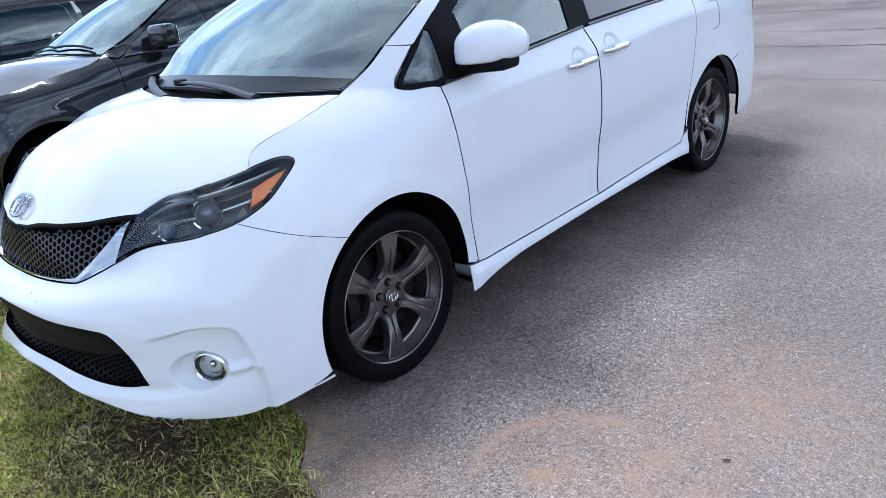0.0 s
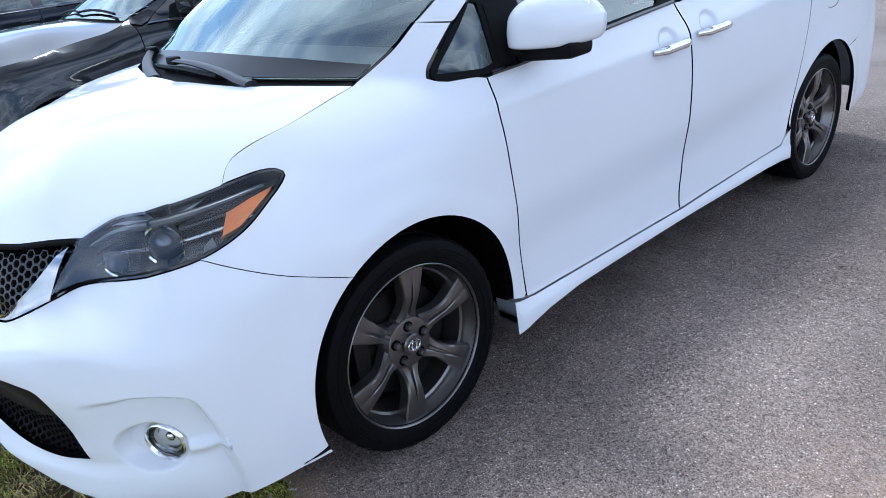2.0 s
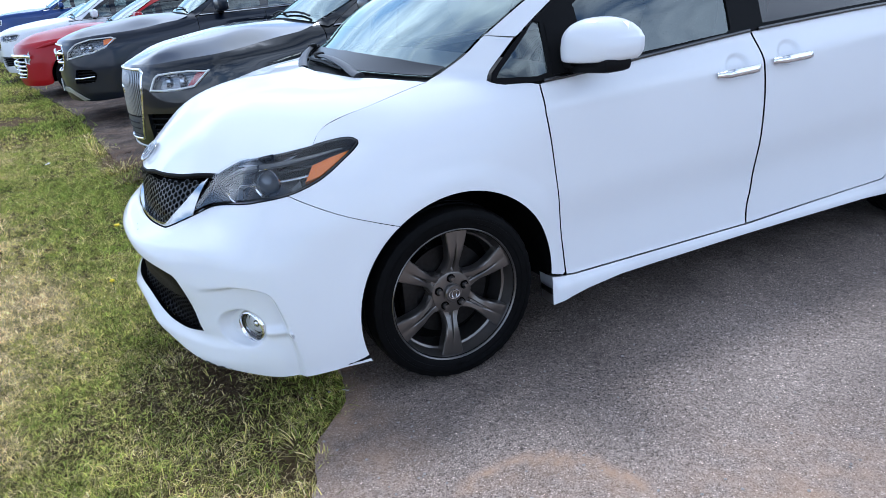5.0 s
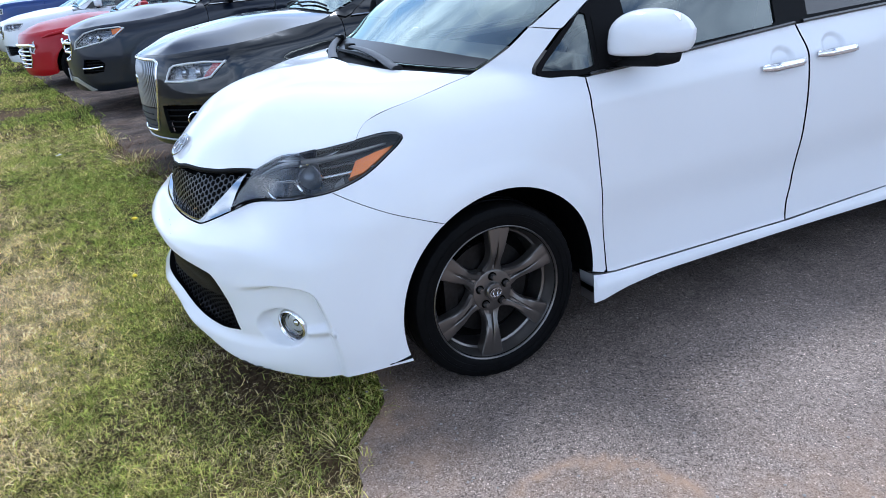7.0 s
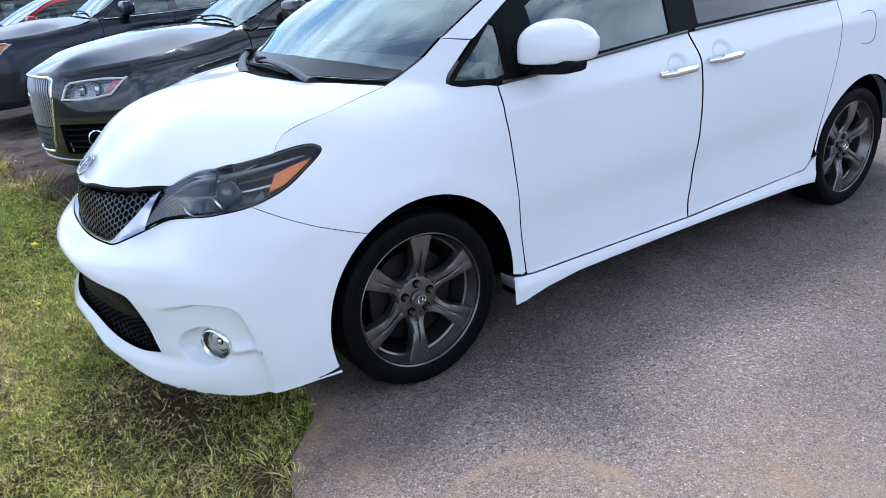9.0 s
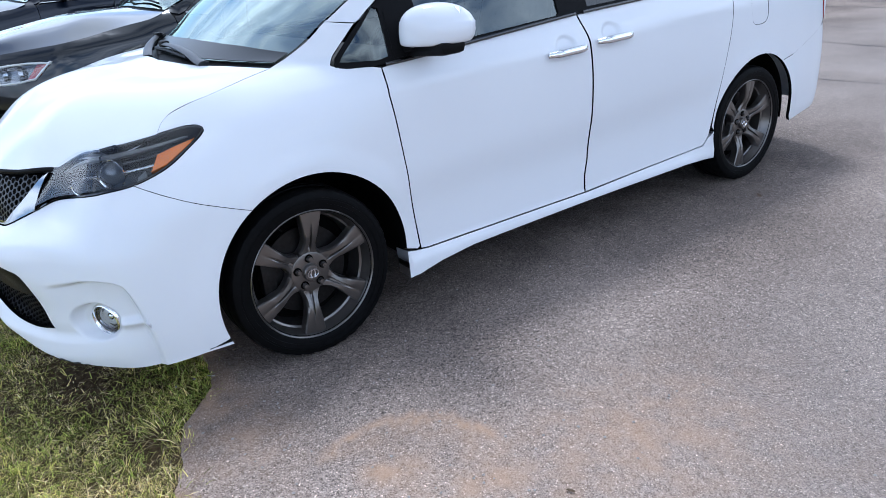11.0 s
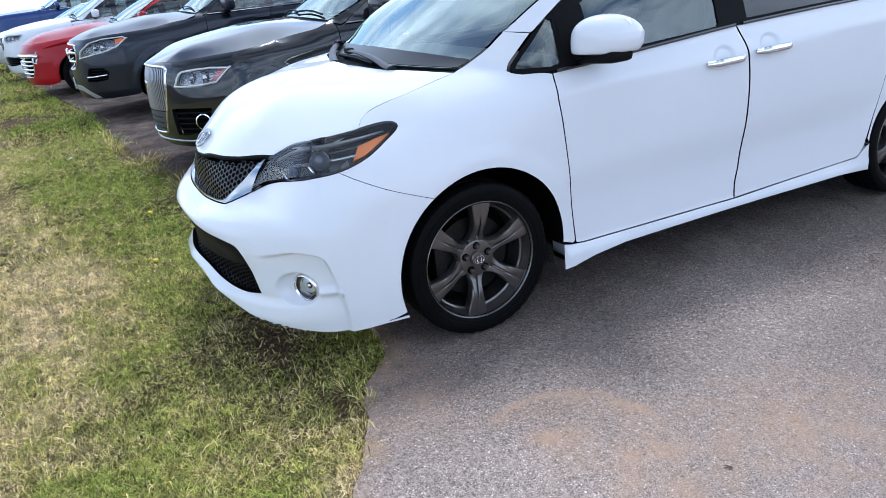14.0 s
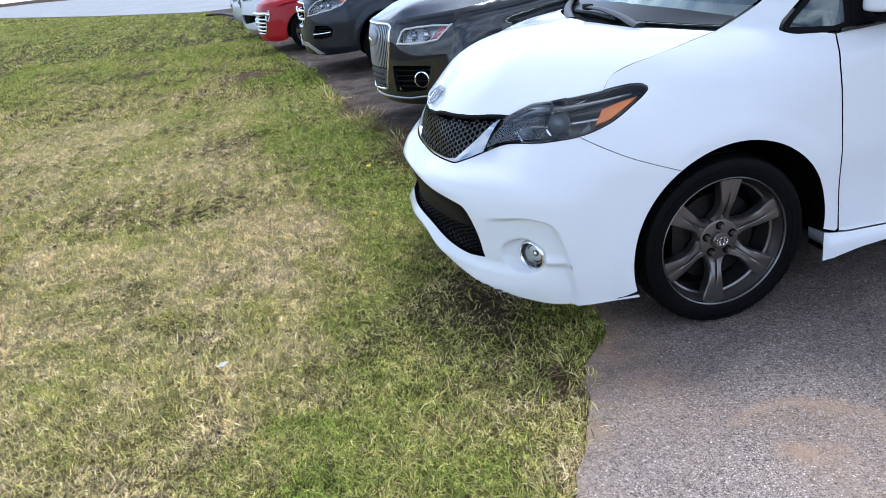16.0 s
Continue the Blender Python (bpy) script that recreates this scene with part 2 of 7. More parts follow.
class Shell:
    """The lower body of a car: a plan outline from the middle of the nose to the middle of the tail, and upright sections that
    draw it in. sections: (place along the outline, ((height, drawn in), ...))."""

    def __init__(self, outline, sections, bumps=()):
        mirrored = [(-x, y) for x, y in outline[9:0:-1]]
        tail = [(-x, y) for x, y in outline[-2:-8:-1]]
        c = catmull(mirrored + list(outline) + tail, 0.01)
        i0 = int(np.argmin(np.hypot(c[:, 0] - outline[0][0], c[:, 1] - outline[0][1])))
        i1 = int(np.argmin(np.hypot(c[:, 0] - outline[-1][0], c[:, 1] - outline[-1][1])))
        self.s = np.concatenate([[0], np.cumsum(np.hypot(*np.diff(c, axis=0).T))])
        self.s -= self.s[i0]
        self.c, self.end = c, self.s[i1]
        g = np.gradient(c, self.s, axis=0)
        for _ in range(6):
            g[1:-1] = 0.25 * g[:-2] + 0.5 * g[1:-1] + 0.25 * g[2:]
        g /= np.linalg.norm(g, axis=1)[:, None]
        self.n = np.stack([g[:, 1], -g[:, 0]], 1)
        self.at = np.array([self.place(*k) for k, _ in sections])
        self.sections = [pchip(v) for _, v in sections]
        self.bumps = list(bumps)

    def place(self, x=None, y=None):
        """The place along the outline where it has that x (nose) or that y (flank)."""
        ok = (self.s >= -1e-6) & (self.s <= self.end + 1e-6)
        if y is None:
            ok &= self.c[:, 1] < np.median(self.c[:, 1])
            return self.s[ok][np.argmin(np.abs(self.c[ok, 0] - x))]
        ok &= self.c[:, 0] > 0.55 * self.c[:, 0].max()
        return self.s[ok][np.argmin(np.abs(self.c[ok, 1] - y))]

    def drawn(self, s, z):
        d = np.array([f(z) for f in self.sections])
        a = self.at
        i = np.clip(np.searchsorted(a, s) - 1, 0, len(a) - 2)
        m = np.gradient(d, a, axis=0)
        h = a[i + 1] - a[i]
        t = np.clip((s - a[i]) / h, 0, 1)
        k = np.arange(len(s))
        r = d[i, k] * (1 + 2 * t) * (1 - t) ** 2 + h * m[i, k] * t * (1 - t) ** 2 + d[i + 1, k] * t * t * (3 - 2 * t) + h * m[i + 1, k] * t * t * (t - 1)
        return r

    def base(self, s, z, extra=0.0):
        d = self.drawn(np.abs(s), z) + extra
        out = [np.interp(s, self.s, self.c[:, j]) - np.interp(s, self.s, self.n[:, j]) * d for j in (0, 1)]
        return np.stack([out[0], out[1], z], 1)

    def __call__(self, u, v):
        u, v = np.asarray(u, float), np.asarray(v, float)
        p = self.base(u, v)
        extra = np.zeros(len(u))
        for f in self.bumps:
            extra += f(u, v, p)
        return self.base(u, v, extra) if self.bumps else p

    def on(self, y, z):
        """The place along the shell that stands at that y on the flank, at height z."""
        s = np.linspace(self.place(x=0.3 * self.c[:, 0].max()), self.end, 900)
        p = self.base(s, np.full(len(s), float(z)))
        ok = p[:, 0] > 0.3
        return (cross(s[ok], p[ok, 1], y), float(z))

    def front(self, x, z):
        """The place along the shell on the nose at that x, at height z."""
        s = np.linspace(0, self.place(y=0.0), 700)
        p = self.base(s, np.full(len(s), float(z)))
        return (cross(s, p[:, 0], x), float(z))


class Sheet:
    """A height field: the smoothest sheet through some points, alike on both sides."""

    def __init__(self, points, lift=0.0):
        p = [(x, y, z) for x, y, z in points] + [(-x, y, z) for x, y, z in points if x > 0]
        q = np.array(p, float)
        self.q, n = q[:, :2], len(q)
        k = self.kernel(self.q)
        a = np.zeros((n + 3, n + 3))
        a[:n, :n] = k + np.eye(n) * 2e-4
        a[:n, n:] = np.c_[np.ones(n), self.q]
        a[n:, :n] = a[:n, n:].T
        self.w = np.linalg.solve(a, np.r_[q[:, 2], 0, 0, 0])
        self.lift = lift

    def kernel(self, p):
        r = np.linalg.norm(p[:, None] - self.q[None], axis=2)
        return r * r * np.log(r + 1e-9)

    def __call__(self, u, v):
        p = np.stack([np.asarray(u, float), np.asarray(v, float)], 1)
        z = self.kernel(p) @ self.w[:-3] + self.w[-3] + p @ self.w[-2:] + self.lift
        return np.c_[p, z]


def normals(f, uv, sign=1.0, e=0.003):
    u, v = uv[:, 0], uv[:, 1]
    n = np.cross(f(u + e, v) - f(u - e, v), f(u, v + e) - f(u, v - e)) * sign
    return n / np.maximum(np.linalg.norm(n, axis=1), 1e-12)[:, None]


def mesh_of(name, verts, faces, mat, vertex_normals=None, smooth=True):
    me = bpy.data.meshes.new(name)
    me.from_pydata([tuple(v) for v in verts], [], [tuple(int(i) for i in f) for f in faces])
    me.materials.append(mat)
    me.polygons.foreach_set("use_smooth", [smooth] * len(me.polygons))
    if vertex_normals is not None:
        me.normals_split_custom_set_from_vertices([tuple(n) for n in vertex_normals])
    me.update()
    return me


def from_mesh(name, me, parent=None, label=""):
    ob = new(name, me)
    ob.parent = parent
    return tagged(ob, label) if label else ob


def panel(name, f, outline, mat, parent, label="", holes=(), gap=0.0025, depth=0.02, lift=0.0, step=0.025, side=1, sign=1.0, roll=0.004, dense=(), rim_mat=None):
    """A pressed panel: the part of the surface f inside the outline, with rounded rim and turned-in edge. side -1: its mirror image."""
    loops = [shrink(np.array(outline, float), gap)] + [shrink(np.array(h, float), -gap) for h in holes]
    pts, edges = [], []
    for j, loop in enumerate(loops):
        k = len(pts)
        pts += [tuple(p) for p in loop]
        edges += [(k + i, k + (i + 1) % len(loop)) for i in range(len(loop))]
        if roll:
            pts += [tuple(p) for p in shrink(loop, roll if j == 0 else -roll)]
    rim = np.array(pts)
    lo, hi = loops[0].min(axis=0), loops[0].max(axis=0)
    gx, gy = np.meshgrid(np.arange(lo[0] + step / 2, hi[0], step), np.arange(lo[1] + step / 2, hi[1], step))
    gx[::2] += step / 2
    g = np.c_[gx.ravel(), gy.ravel()]
    for u0, v0, u1, v1, fine in dense:
        box = (g[:, 0] > u0) & (g[:, 0] < u1) & (g[:, 1] > v0) & (g[:, 1] < v1)
        fx, fy = np.meshgrid(np.arange(u0, u1, fine), np.arange(v0, v1, fine))
        fx[::2] += fine / 2
        g = np.vstack([g[~box], np.c_[fx.ravel(), fy.ravel()]])
    ok = inside(g, loops[0])
    for h in loops[1:]:
        ok &= ~inside(g, h)
    g = g[ok]
    for loop in loops:
        g = g[distance(g, loop) > max(0.55 * step, roll * 1.6)]
    allp = [Vector(p) for p in pts] + [Vector(p) for p in g]
    v2, _, f2, _, _, _ = delaunay_2d_cdt(allp, edges, [], 0, 1e-7)
    uv = np.array([tuple(p) for p in v2])
    tri = np.array([t for t in f2 if len(t) == 3])
    mid = uv[tri].mean(axis=1)
    ok = inside(mid, loops[0])
    for h in loops[1:]:
        ok &= ~inside(mid, h)
    tri = tri[ok]
    nn = normals(f, uv, sign)
    pos = f(uv[:, 0], uv[:, 1]) + nn * lift
    count = {}
    for a, b, c in tri:
        for e in ((a, b), (b, c), (c, a)):
            key = (min(e), max(e))
            count.setdefault(key, []).append(e)
    border = [e[0] for e in count.values() if len(e) == 1]
    on_rim = sorted({i for e in border for i in e})
    near = np.zeros(len(uv), bool)
    near[on_rim] = True
    if roll:
        pos[near] -= nn[near] * roll * 0.45
    verts, norm = list(pos), list(nn)
    faces = [tuple(t) for t in tri]
    if depth:
        low = {}
        for i in on_rim:
            low[i] = len(verts)
            verts.append(pos[i] - nn[i] * depth)
            norm.append(nn[i])
        top = {}
        for i in on_rim:
            top[i] = len(verts)
            verts.append(pos[i])
            norm.append(nn[i])
        for a, b in border:
            faces.append((top[b], top[a], low[a], low[b]))
            e = np.cross(pos[b] - pos[a], nn[a])
            e /= max(np.linalg.norm(e), 1e-9)
            for i in (a, b):
                for t in (low, top):
                    norm[t[i]] = e
    verts, norm = np.array(verts), np.array(norm)
    if sign < 0:
        faces = [t[::-1] for t in faces]
    if side < 0:
        verts, norm = verts * (-1, 1, 1), norm * (-1, 1, 1)
        faces = [t[::-1] for t in faces]
    me = mesh_of(name, verts, faces, mat, norm)
    if rim_mat is not None and depth:
        me.materials.append(rim_mat)
        me.polygons.foreach_set("material_index", [0] * len(tri) + [1] * (len(faces) - len(tri)))
    return from_mesh(name, me, parent, label)


def lathe(name, profile, mat, parent=None, label="", turns=48, axis="x", centre=(0, 0, 0), closed=False, sharp=0.6):
    """A profile of (along the axis, radius) turned round an axis through centre."""
    verts, faces, k = [], [], len(profile)
    for i in range(turns):
        a = 2 * math.pi * i / turns
        for h, r in profile:
            p = {"x": (h, r * math.cos(a), r * math.sin(a)), "y": (r * math.cos(a), h, r * math.sin(a)), "z": (r * math.cos(a), r * math.sin(a), h)}[axis]
            verts.append((p[0] + centre[0], p[1] + centre[1], p[2] + centre[2]))
    for i in range(turns):
        j = (i + 1) % turns
        for q in range(k if closed else k - 1):
            faces.append((i * k + q, i * k + (q + 1) % k, j * k + (q + 1) % k, j * k + q))
    me = mesh_of(name, verts, faces, mat)
    tidy(me, sharp)
    return from_mesh(name, me, parent, label)


def tidy(me, sharp=0.6):
    """Merges doubles, turns the faces outwards and sharpens hard edges."""
    bm = bmesh.new()
    bm.from_mesh(me)
    bmesh.ops.remove_doubles(bm, verts=bm.verts, dist=1e-5)
    bmesh.ops.recalc_face_normals(bm, faces=bm.faces)
    for e in bm.edges:
        if len(e.link_faces) == 2 and e.calc_face_angle(0) > sharp:
            e.smooth = False
    bm.to_mesh(me)
    bm.free()


def tube(name, path, radius, mat, parent=None, label="", sides=8, squash=1.0, up=(0, 0, 1)):
    """A bar along a path; radius may be a list; squash flattens it across up."""
    p = [Vector(q) for q in path]
    rr = radius if isinstance(radius, (list, tuple)) else [radius] * len(p)
    verts, faces = [], []
    for i, q in enumerate(p):
        d = (p[min(i + 1, len(p) - 1)] - p[max(i - 1, 0)]).normalized()
        a = d.cross(Vector(up))
        a = a.normalized() if a.length > 1e-4 else Vector((1, 0, 0))
        b = a.cross(d)
        for j in range(sides):
            t = 2 * math.pi * j / sides
            verts.append(q + a * (math.cos(t) * rr[i]) + b * (math.sin(t) * rr[i] * squash))
    for i in range(len(p) - 1):
        for j in range(sides):
            k = (j + 1) % sides
            faces.append((i * sides + j, i * sides + k, (i + 1) * sides + k, (i + 1) * sides + j))
    faces += [tuple(range(sides))[::-1], tuple((len(p) - 1) * sides + j for j in range(sides))]
    me = mesh_of(name, verts, faces, mat)
    tidy(me, 0.9)
    return from_mesh(name, me, parent, label)


def block(name, size, mat, parent=None, label="", at=(0, 0, 0), turn=(0, 0, 0), bevel=0.01, taper=(1, 1), segments=2, shape=None):
    """A box with rounded edges; taper narrows its top."""
    bm = bmesh.new()
    bmesh.ops.create_cube(bm, size=1)
    for v in bm.verts:
        k = taper if v.co.z > 0 else (1, 1)
        v.co = Vector((v.co.x * size[0] * k[0], v.co.y * size[1] * k[1], v.co.z * size[2]))
    if bevel:
        bmesh.ops.bevel(bm, geom=bm.edges[:], offset=bevel, segments=segments, profile=0.6, affect="EDGES")
    if shape:
        for v in bm.verts:
            v.co = Vector(shape(*v.co))
    bm.transform(pose(*at, *turn))
    me = bpy.data.meshes.new(name)
    bm.to_mesh(me)
    bm.free()
    me.materials.append(mat)
    me.polygons.foreach_set("use_smooth", [True] * len(me.polygons))
    tidy(me, 0.7)
    return from_mesh(name, me, parent, label)


def empty(name, label, category, group="", at=None):
    ob = new(name)
    if at is not None:
        ob.matrix_world = at
    return tagged(ob, label, category, group)


# ---- ground: lawn, asphalt, road ----
EDGE = pchip([(-60, -9.6), (-32, -4.8), (-22, -2.95), (-14.1, -2.1), (-10.7, -1.62), (-7.9, -1.24), (-5.8, -1.09), (-4.5, -0.98), (-3.3, -0.80), (-2.3, -0.66), (-1.0, -0.52), (0.3, -0.42), (0.82, -0.45), (0.95, -0.53), (1.08, -0.65), (1.3, -0.735), (1.5, -0.825), (1.75, -0.95), (2.6, -1.35), (4.0, -1.9), (60, -24)])


def wave(x, y, seed=0, octaves=4, scale=1.0):
    """A cheap smooth noise of the plan, about -1 to 1."""
    rng, out, amp, tot = np.random.RandomState(seed), 0.0, 1.0, 0.0
    for k in range(octaves):
        for _ in range(3):
            a, p = rng.uniform(0, 2 * np.pi, 2)
            f = scale * 2.0 ** k * rng.uniform(0.7, 1.3)
            out = out + amp * np.sin(f * (x * np.cos(a) + y * np.sin(a)) + p + 1.3 * np.sin(f * 0.7 * (x * np.sin(a) - y * np.cos(a)) + 2 * p))
        tot, amp = tot + 2.0 * amp, amp * 0.6
    return out / tot


def edge_y(x):
    return EDGE(x) + 0.022 * wave(x * 1.0, 0 * x, 3, 4, 9.0) + 0.014 * wave(x * 1.0, 0 * x, 8, 3, 32.0)


def ground_shader():
    m = bpy.data.materials.new("lawn_soil")
    m.use_nodes = True
    n, l = m.node_tree.nodes, m.node_tree.links
    b = n["Principled BSDF"]
    b.inputs["Roughness"].default_value = 0.95
    b.inputs["Specular IOR Level"].default_value = 0.1
    co = n.new("ShaderNodeTexCoord")
    t1, t2 = n.new("ShaderNodeTexNoise"), n.new("ShaderNodeTexNoise")
    t1.inputs["Scale"].default_value, t1.inputs["Detail"].default_value = 1.1, 6
    t2.inputs["Scale"].default_value, t2.inputs["Detail"].default_value = 45, 5
    r1, r2 = n.new("ShaderNodeValToRGB"), n.new("ShaderNodeValToRGB")
    r1.color_ramp.elements[0].position, r1.color_ramp.elements[1].position = 0.38, 0.62
    r1.color_ramp.elements[0].color, r1.color_ramp.elements[1].color = (0.042, 0.031, 0.017, 1), (0.13, 0.088, 0.05, 1)
    r2.color_ramp.elements[0].position, r2.color_ramp.elements[1].position = 0.35, 0.7
    r2.color_ramp.elements[0].color, r2.color_ramp.elements[1].color = (0.45, 0.42, 0.38, 1), (1.25, 1.2, 1.1, 1)
    mix = n.new("ShaderNodeMix")
    mix.data_type, mix.blend_type = "RGBA", "MULTIPLY"
    mix.inputs["Factor"].default_value = 1.0
    for t, r in ((t1, r1), (t2, r2)):
        l.new(co.outputs["Object"], t.inputs["Vector"])
        l.new(t.outputs["Fac"], r.inputs["Fac"])
    l.new(r1.outputs["Color"], mix.inputs["A"])
    l.new(r2.outputs["Color"], mix.inputs["B"])
    l.new(mix.outputs["Result"], b.inputs["Base Color"])
    bump = n.new("ShaderNodeBump")
    bump.inputs["Strength"].default_value, bump.inputs["Distance"].default_value = 0.9, 0.02
    l.new(t2.outputs["Fac"], bump.inputs["Height"])
    l.new(bump.outputs["Normal"], b.inputs["Normal"])
    return m


def asphalt_shader():
    m = bpy.data.materials.new("worn_asphalt")
    m.use_nodes = True
    n, l = m.node_tree.nodes, m.node_tree.links
    b = n["Principled BSDF"]
    b.inputs["Roughness"].default_value, b.inputs["Specular IOR Level"].default_value = 0.85, 0.08
    co = n.new("ShaderNodeTexCoord")

    def noise_of(scale, detail, lo, hi, a, z):
        t, r = n.new("ShaderNodeTexNoise"), n.new("ShaderNodeMapRange")
        t.inputs["Scale"].default_value, t.inputs["Detail"].default_value = scale, detail
        r.inputs["From Min"].default_value, r.inputs["From Max"].default_value = lo, hi
        r.inputs["To Min"].default_value, r.inputs["To Max"].default_value = a, z
        l.new(co.outputs["Object"], t.inputs["Vector"])
        l.new(t.outputs["Fac"], r.inputs["Value"])
        return t.outputs["Fac"], r.outputs["Result"]

    def mixed(kind, fac, a, c):
        x = n.new("ShaderNodeMix")
        x.data_type, x.blend_type = "RGBA", kind
        if isinstance(fac, float):
            x.inputs["Factor"].default_value = fac
        else:
            l.new(fac, x.inputs["Factor"])
        for key, v in (("A", a), ("B", c)):
            if isinstance(v, tuple):
                x.inputs[key].default_value = (*v, 1)
            else:
                l.new(v, x.inputs[key])
        return x.outputs["Result"]
    # aggregate: small stones of many greys in dark binder
    stone = n.new("ShaderNodeTexVoronoi")
    stone.inputs["Scale"].default_value = 290
    l.new(co.outputs["Object"], stone.inputs["Vector"])
    sep = n.new("ShaderNodeSeparateColor")
    l.new(stone.outputs["Color"], sep.inputs["Color"])
    tone = n.new("ShaderNodeValToRGB")
    for pos, c in ((0.000, (0.051, 0.041, 0.034)), (0.120, (0.151, 0.122, 0.104)), (0.200, (0.232, 0.187, 0.158)), (0.500, (0.283, 0.228, 0.192)), (0.820, (0.383, 0.308, 0.260)), (0.975, (0.503, 0.407, 0.344)), (1.000, (0.968, 0.781, 0.659))):
        e = tone.color_ramp.elements[0] if pos == 0.0 else tone.color_ramp.elements[-1] if pos == 1.0 else tone.color_ramp.elements.new(pos)
        e.position, e.color = pos, (*c, 1)
    l.new(sep.outputs["Red"], tone.inputs["Fac"])
    _, coarse = noise_of(42, 6, 0.3, 0.7, 0.82, 1.18)
    _, broad = noise_of(0.7, 6, 0.3, 0.7, 0.72, 1.35)
    mul = n.new("ShaderNodeMath")
    mul.operation = "MULTIPLY"
    l.new(coarse, mul.inputs[0])
    l.new(broad, mul.inputs[1])
    sc = n.new("ShaderNodeVectorMath")
    sc.operation = "SCALE"
    l.new(tone.outputs["Color"], sc.inputs[0])
    l.new(mul.outputs["Value"], sc.inputs["Scale"])
    # bigger stones: some pale, some missing
    big, bigsep, flecks = n.new("ShaderNodeTexVoronoi"), n.new("ShaderNodeSeparateColor"), n.new("ShaderNodeValToRGB")
    big.inputs["Scale"].default_value = 200
    l.new(co.outputs["Object"], big.inputs["Vector"])
    l.new(big.outputs["Color"], bigsep.inputs["Color"])
    flecks.color_ramp.interpolation = "CONSTANT"
    for pos, v in ((0.0, 0.45), (0.08, 0.75), (0.20, 0.97), (0.62, 1.06), (0.94, 1.3), (0.985, 2.1)):
        e = flecks.color_ramp.elements[0] if pos == 0.0 else flecks.color_ramp.elements[-1] if pos == 0.985 else flecks.color_ramp.elements.new(pos)
        e.position, e.color = pos, (v, v, v, 1)
    l.new(bigsep.outputs["Green"], flecks.inputs["Fac"])
    stony = mixed("MULTIPLY", 1.0, sc.outputs["Vector"], flecks.outputs["Color"])
    # shade among the parked cars, painted into the asphalt as a darker tone
    bay_shade = n.new("ShaderNodeAttribute")
    bay_shade.attribute_name = "bay_shade"
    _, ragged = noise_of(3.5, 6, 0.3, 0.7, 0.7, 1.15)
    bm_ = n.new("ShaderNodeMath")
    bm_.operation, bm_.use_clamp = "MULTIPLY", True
    l.new(bay_shade.outputs["Fac"], bm_.inputs[0])
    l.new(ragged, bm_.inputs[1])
    shaded_lot = mixed("MULTIPLY", bm_.outputs["Value"], stony, (0.135, 0.145, 0.165))
    # paler towards the back of the lot and outwards past x 1.55
    pale = n.new("ShaderNodeAttribute")
    pale.attribute_name = "pale"
    shaded_lot = mixed("MIX", pale.outputs["Fac"], shaded_lot, (0.36, 0.32, 0.29))
    dirt = n.new("ShaderNodeAttribute")
    dirt.attribute_name = "dirt"
    _, patch = noise_of(9, 6, 0.36, 0.64, 0.3, 1.0)
    k = n.new("ShaderNodeMath")
    k.operation, k.use_clamp = "MULTIPLY", True
    l.new(dirt.outputs["Fac"], k.inputs[0])
    l.new(patch, k.inputs[1])
    color = mixed("MIX", k.outputs["Value"], shaded_lot, (0.47, 0.305, 0.195))
    l.new(color, b.inputs["Base Color"])
    fine, _ = noise_of(240, 3, 0, 1, 0, 1)
    add = n.new("ShaderNodeMath")
    add.operation = "ADD"
    l.new(stone.outputs["Distance"], add.inputs[0])
    l.new(fine, add.inputs[1])
    bump = n.new("ShaderNodeBump")
    bump.inputs["Strength"].default_value, bump.inputs["Distance"].default_value = 0.6, 0.004
    l.new(add.outputs["Value"], bump.inputs["Height"])
    l.new(bump.outputs["Normal"], b.inputs["Normal"])
    return m


SOIL, ASPHALT = ground_shader(), asphalt_shader()
CONCRETE = material("road_concrete", (0.36, 0.35, 0.34), 0.85, grain=0.12, grain_scale=80, stain=0.12, stain_scale=0.4, bump=0.4, bump_scale=120)


def sheet_of(name, outline, inner, height, mat, label, thick=0.04, dirt=None):
    """A piece of ground with a free outline, more finely cut at the inner points, with a skirt down its rim."""
    pts = [Vector(p) for p in outline] + [Vector(p) for p in inner]
    n = len(outline)
    v2, _, f2, _, _, _ = delaunay_2d_cdt(pts, [(i, (i + 1) % n) for i in range(n)], [], 0, 1e-6)
    uv = np.array([tuple(p) for p in v2])
    tri = np.array([t for t in f2])
    tri = tri[inside(uv[tri].mean(axis=1), np.array(outline, float))]
    z = height(uv[:, 0], uv[:, 1])
    verts = np.c_[uv, z]
    rim = np.array([(p[0], p[1], 0) for p in outline])
    rim[:, 2] = height(rim[:, 0], rim[:, 1])
    k = len(verts)
    allv = np.vstack([verts, rim, rim - (0, 0, thick)])
    faces = [tuple(t) for t in tri] + [(k + i, k + n + i, k + n + (i + 1) % n, k + (i + 1) % n) for i in range(n)]
    me = mesh_of(name, allv, faces, mat)
    if dirt is not None:
        at = me.attributes.new("dirt", "FLOAT", "POINT")
        at.data.foreach_set("value", np.ascontiguousarray(dirt(allv[:, 0], allv[:, 1]), dtype=np.float32))
        at = me.attributes.new("pale", "FLOAT", "POINT")
        at.data.foreach_set("value", np.ascontiguousarray(lot_pale(allv[:, 0], allv[:, 1]), dtype=np.float32))
        at = me.attributes.new("bay_shade", "FLOAT", "POINT")
        at.data.foreach_set("value", np.ascontiguousarray(lot_shade(allv[:, 0], allv[:, 1]), dtype=np.float32))
    return tagged(from_mesh(name, me), label, kind="structure")


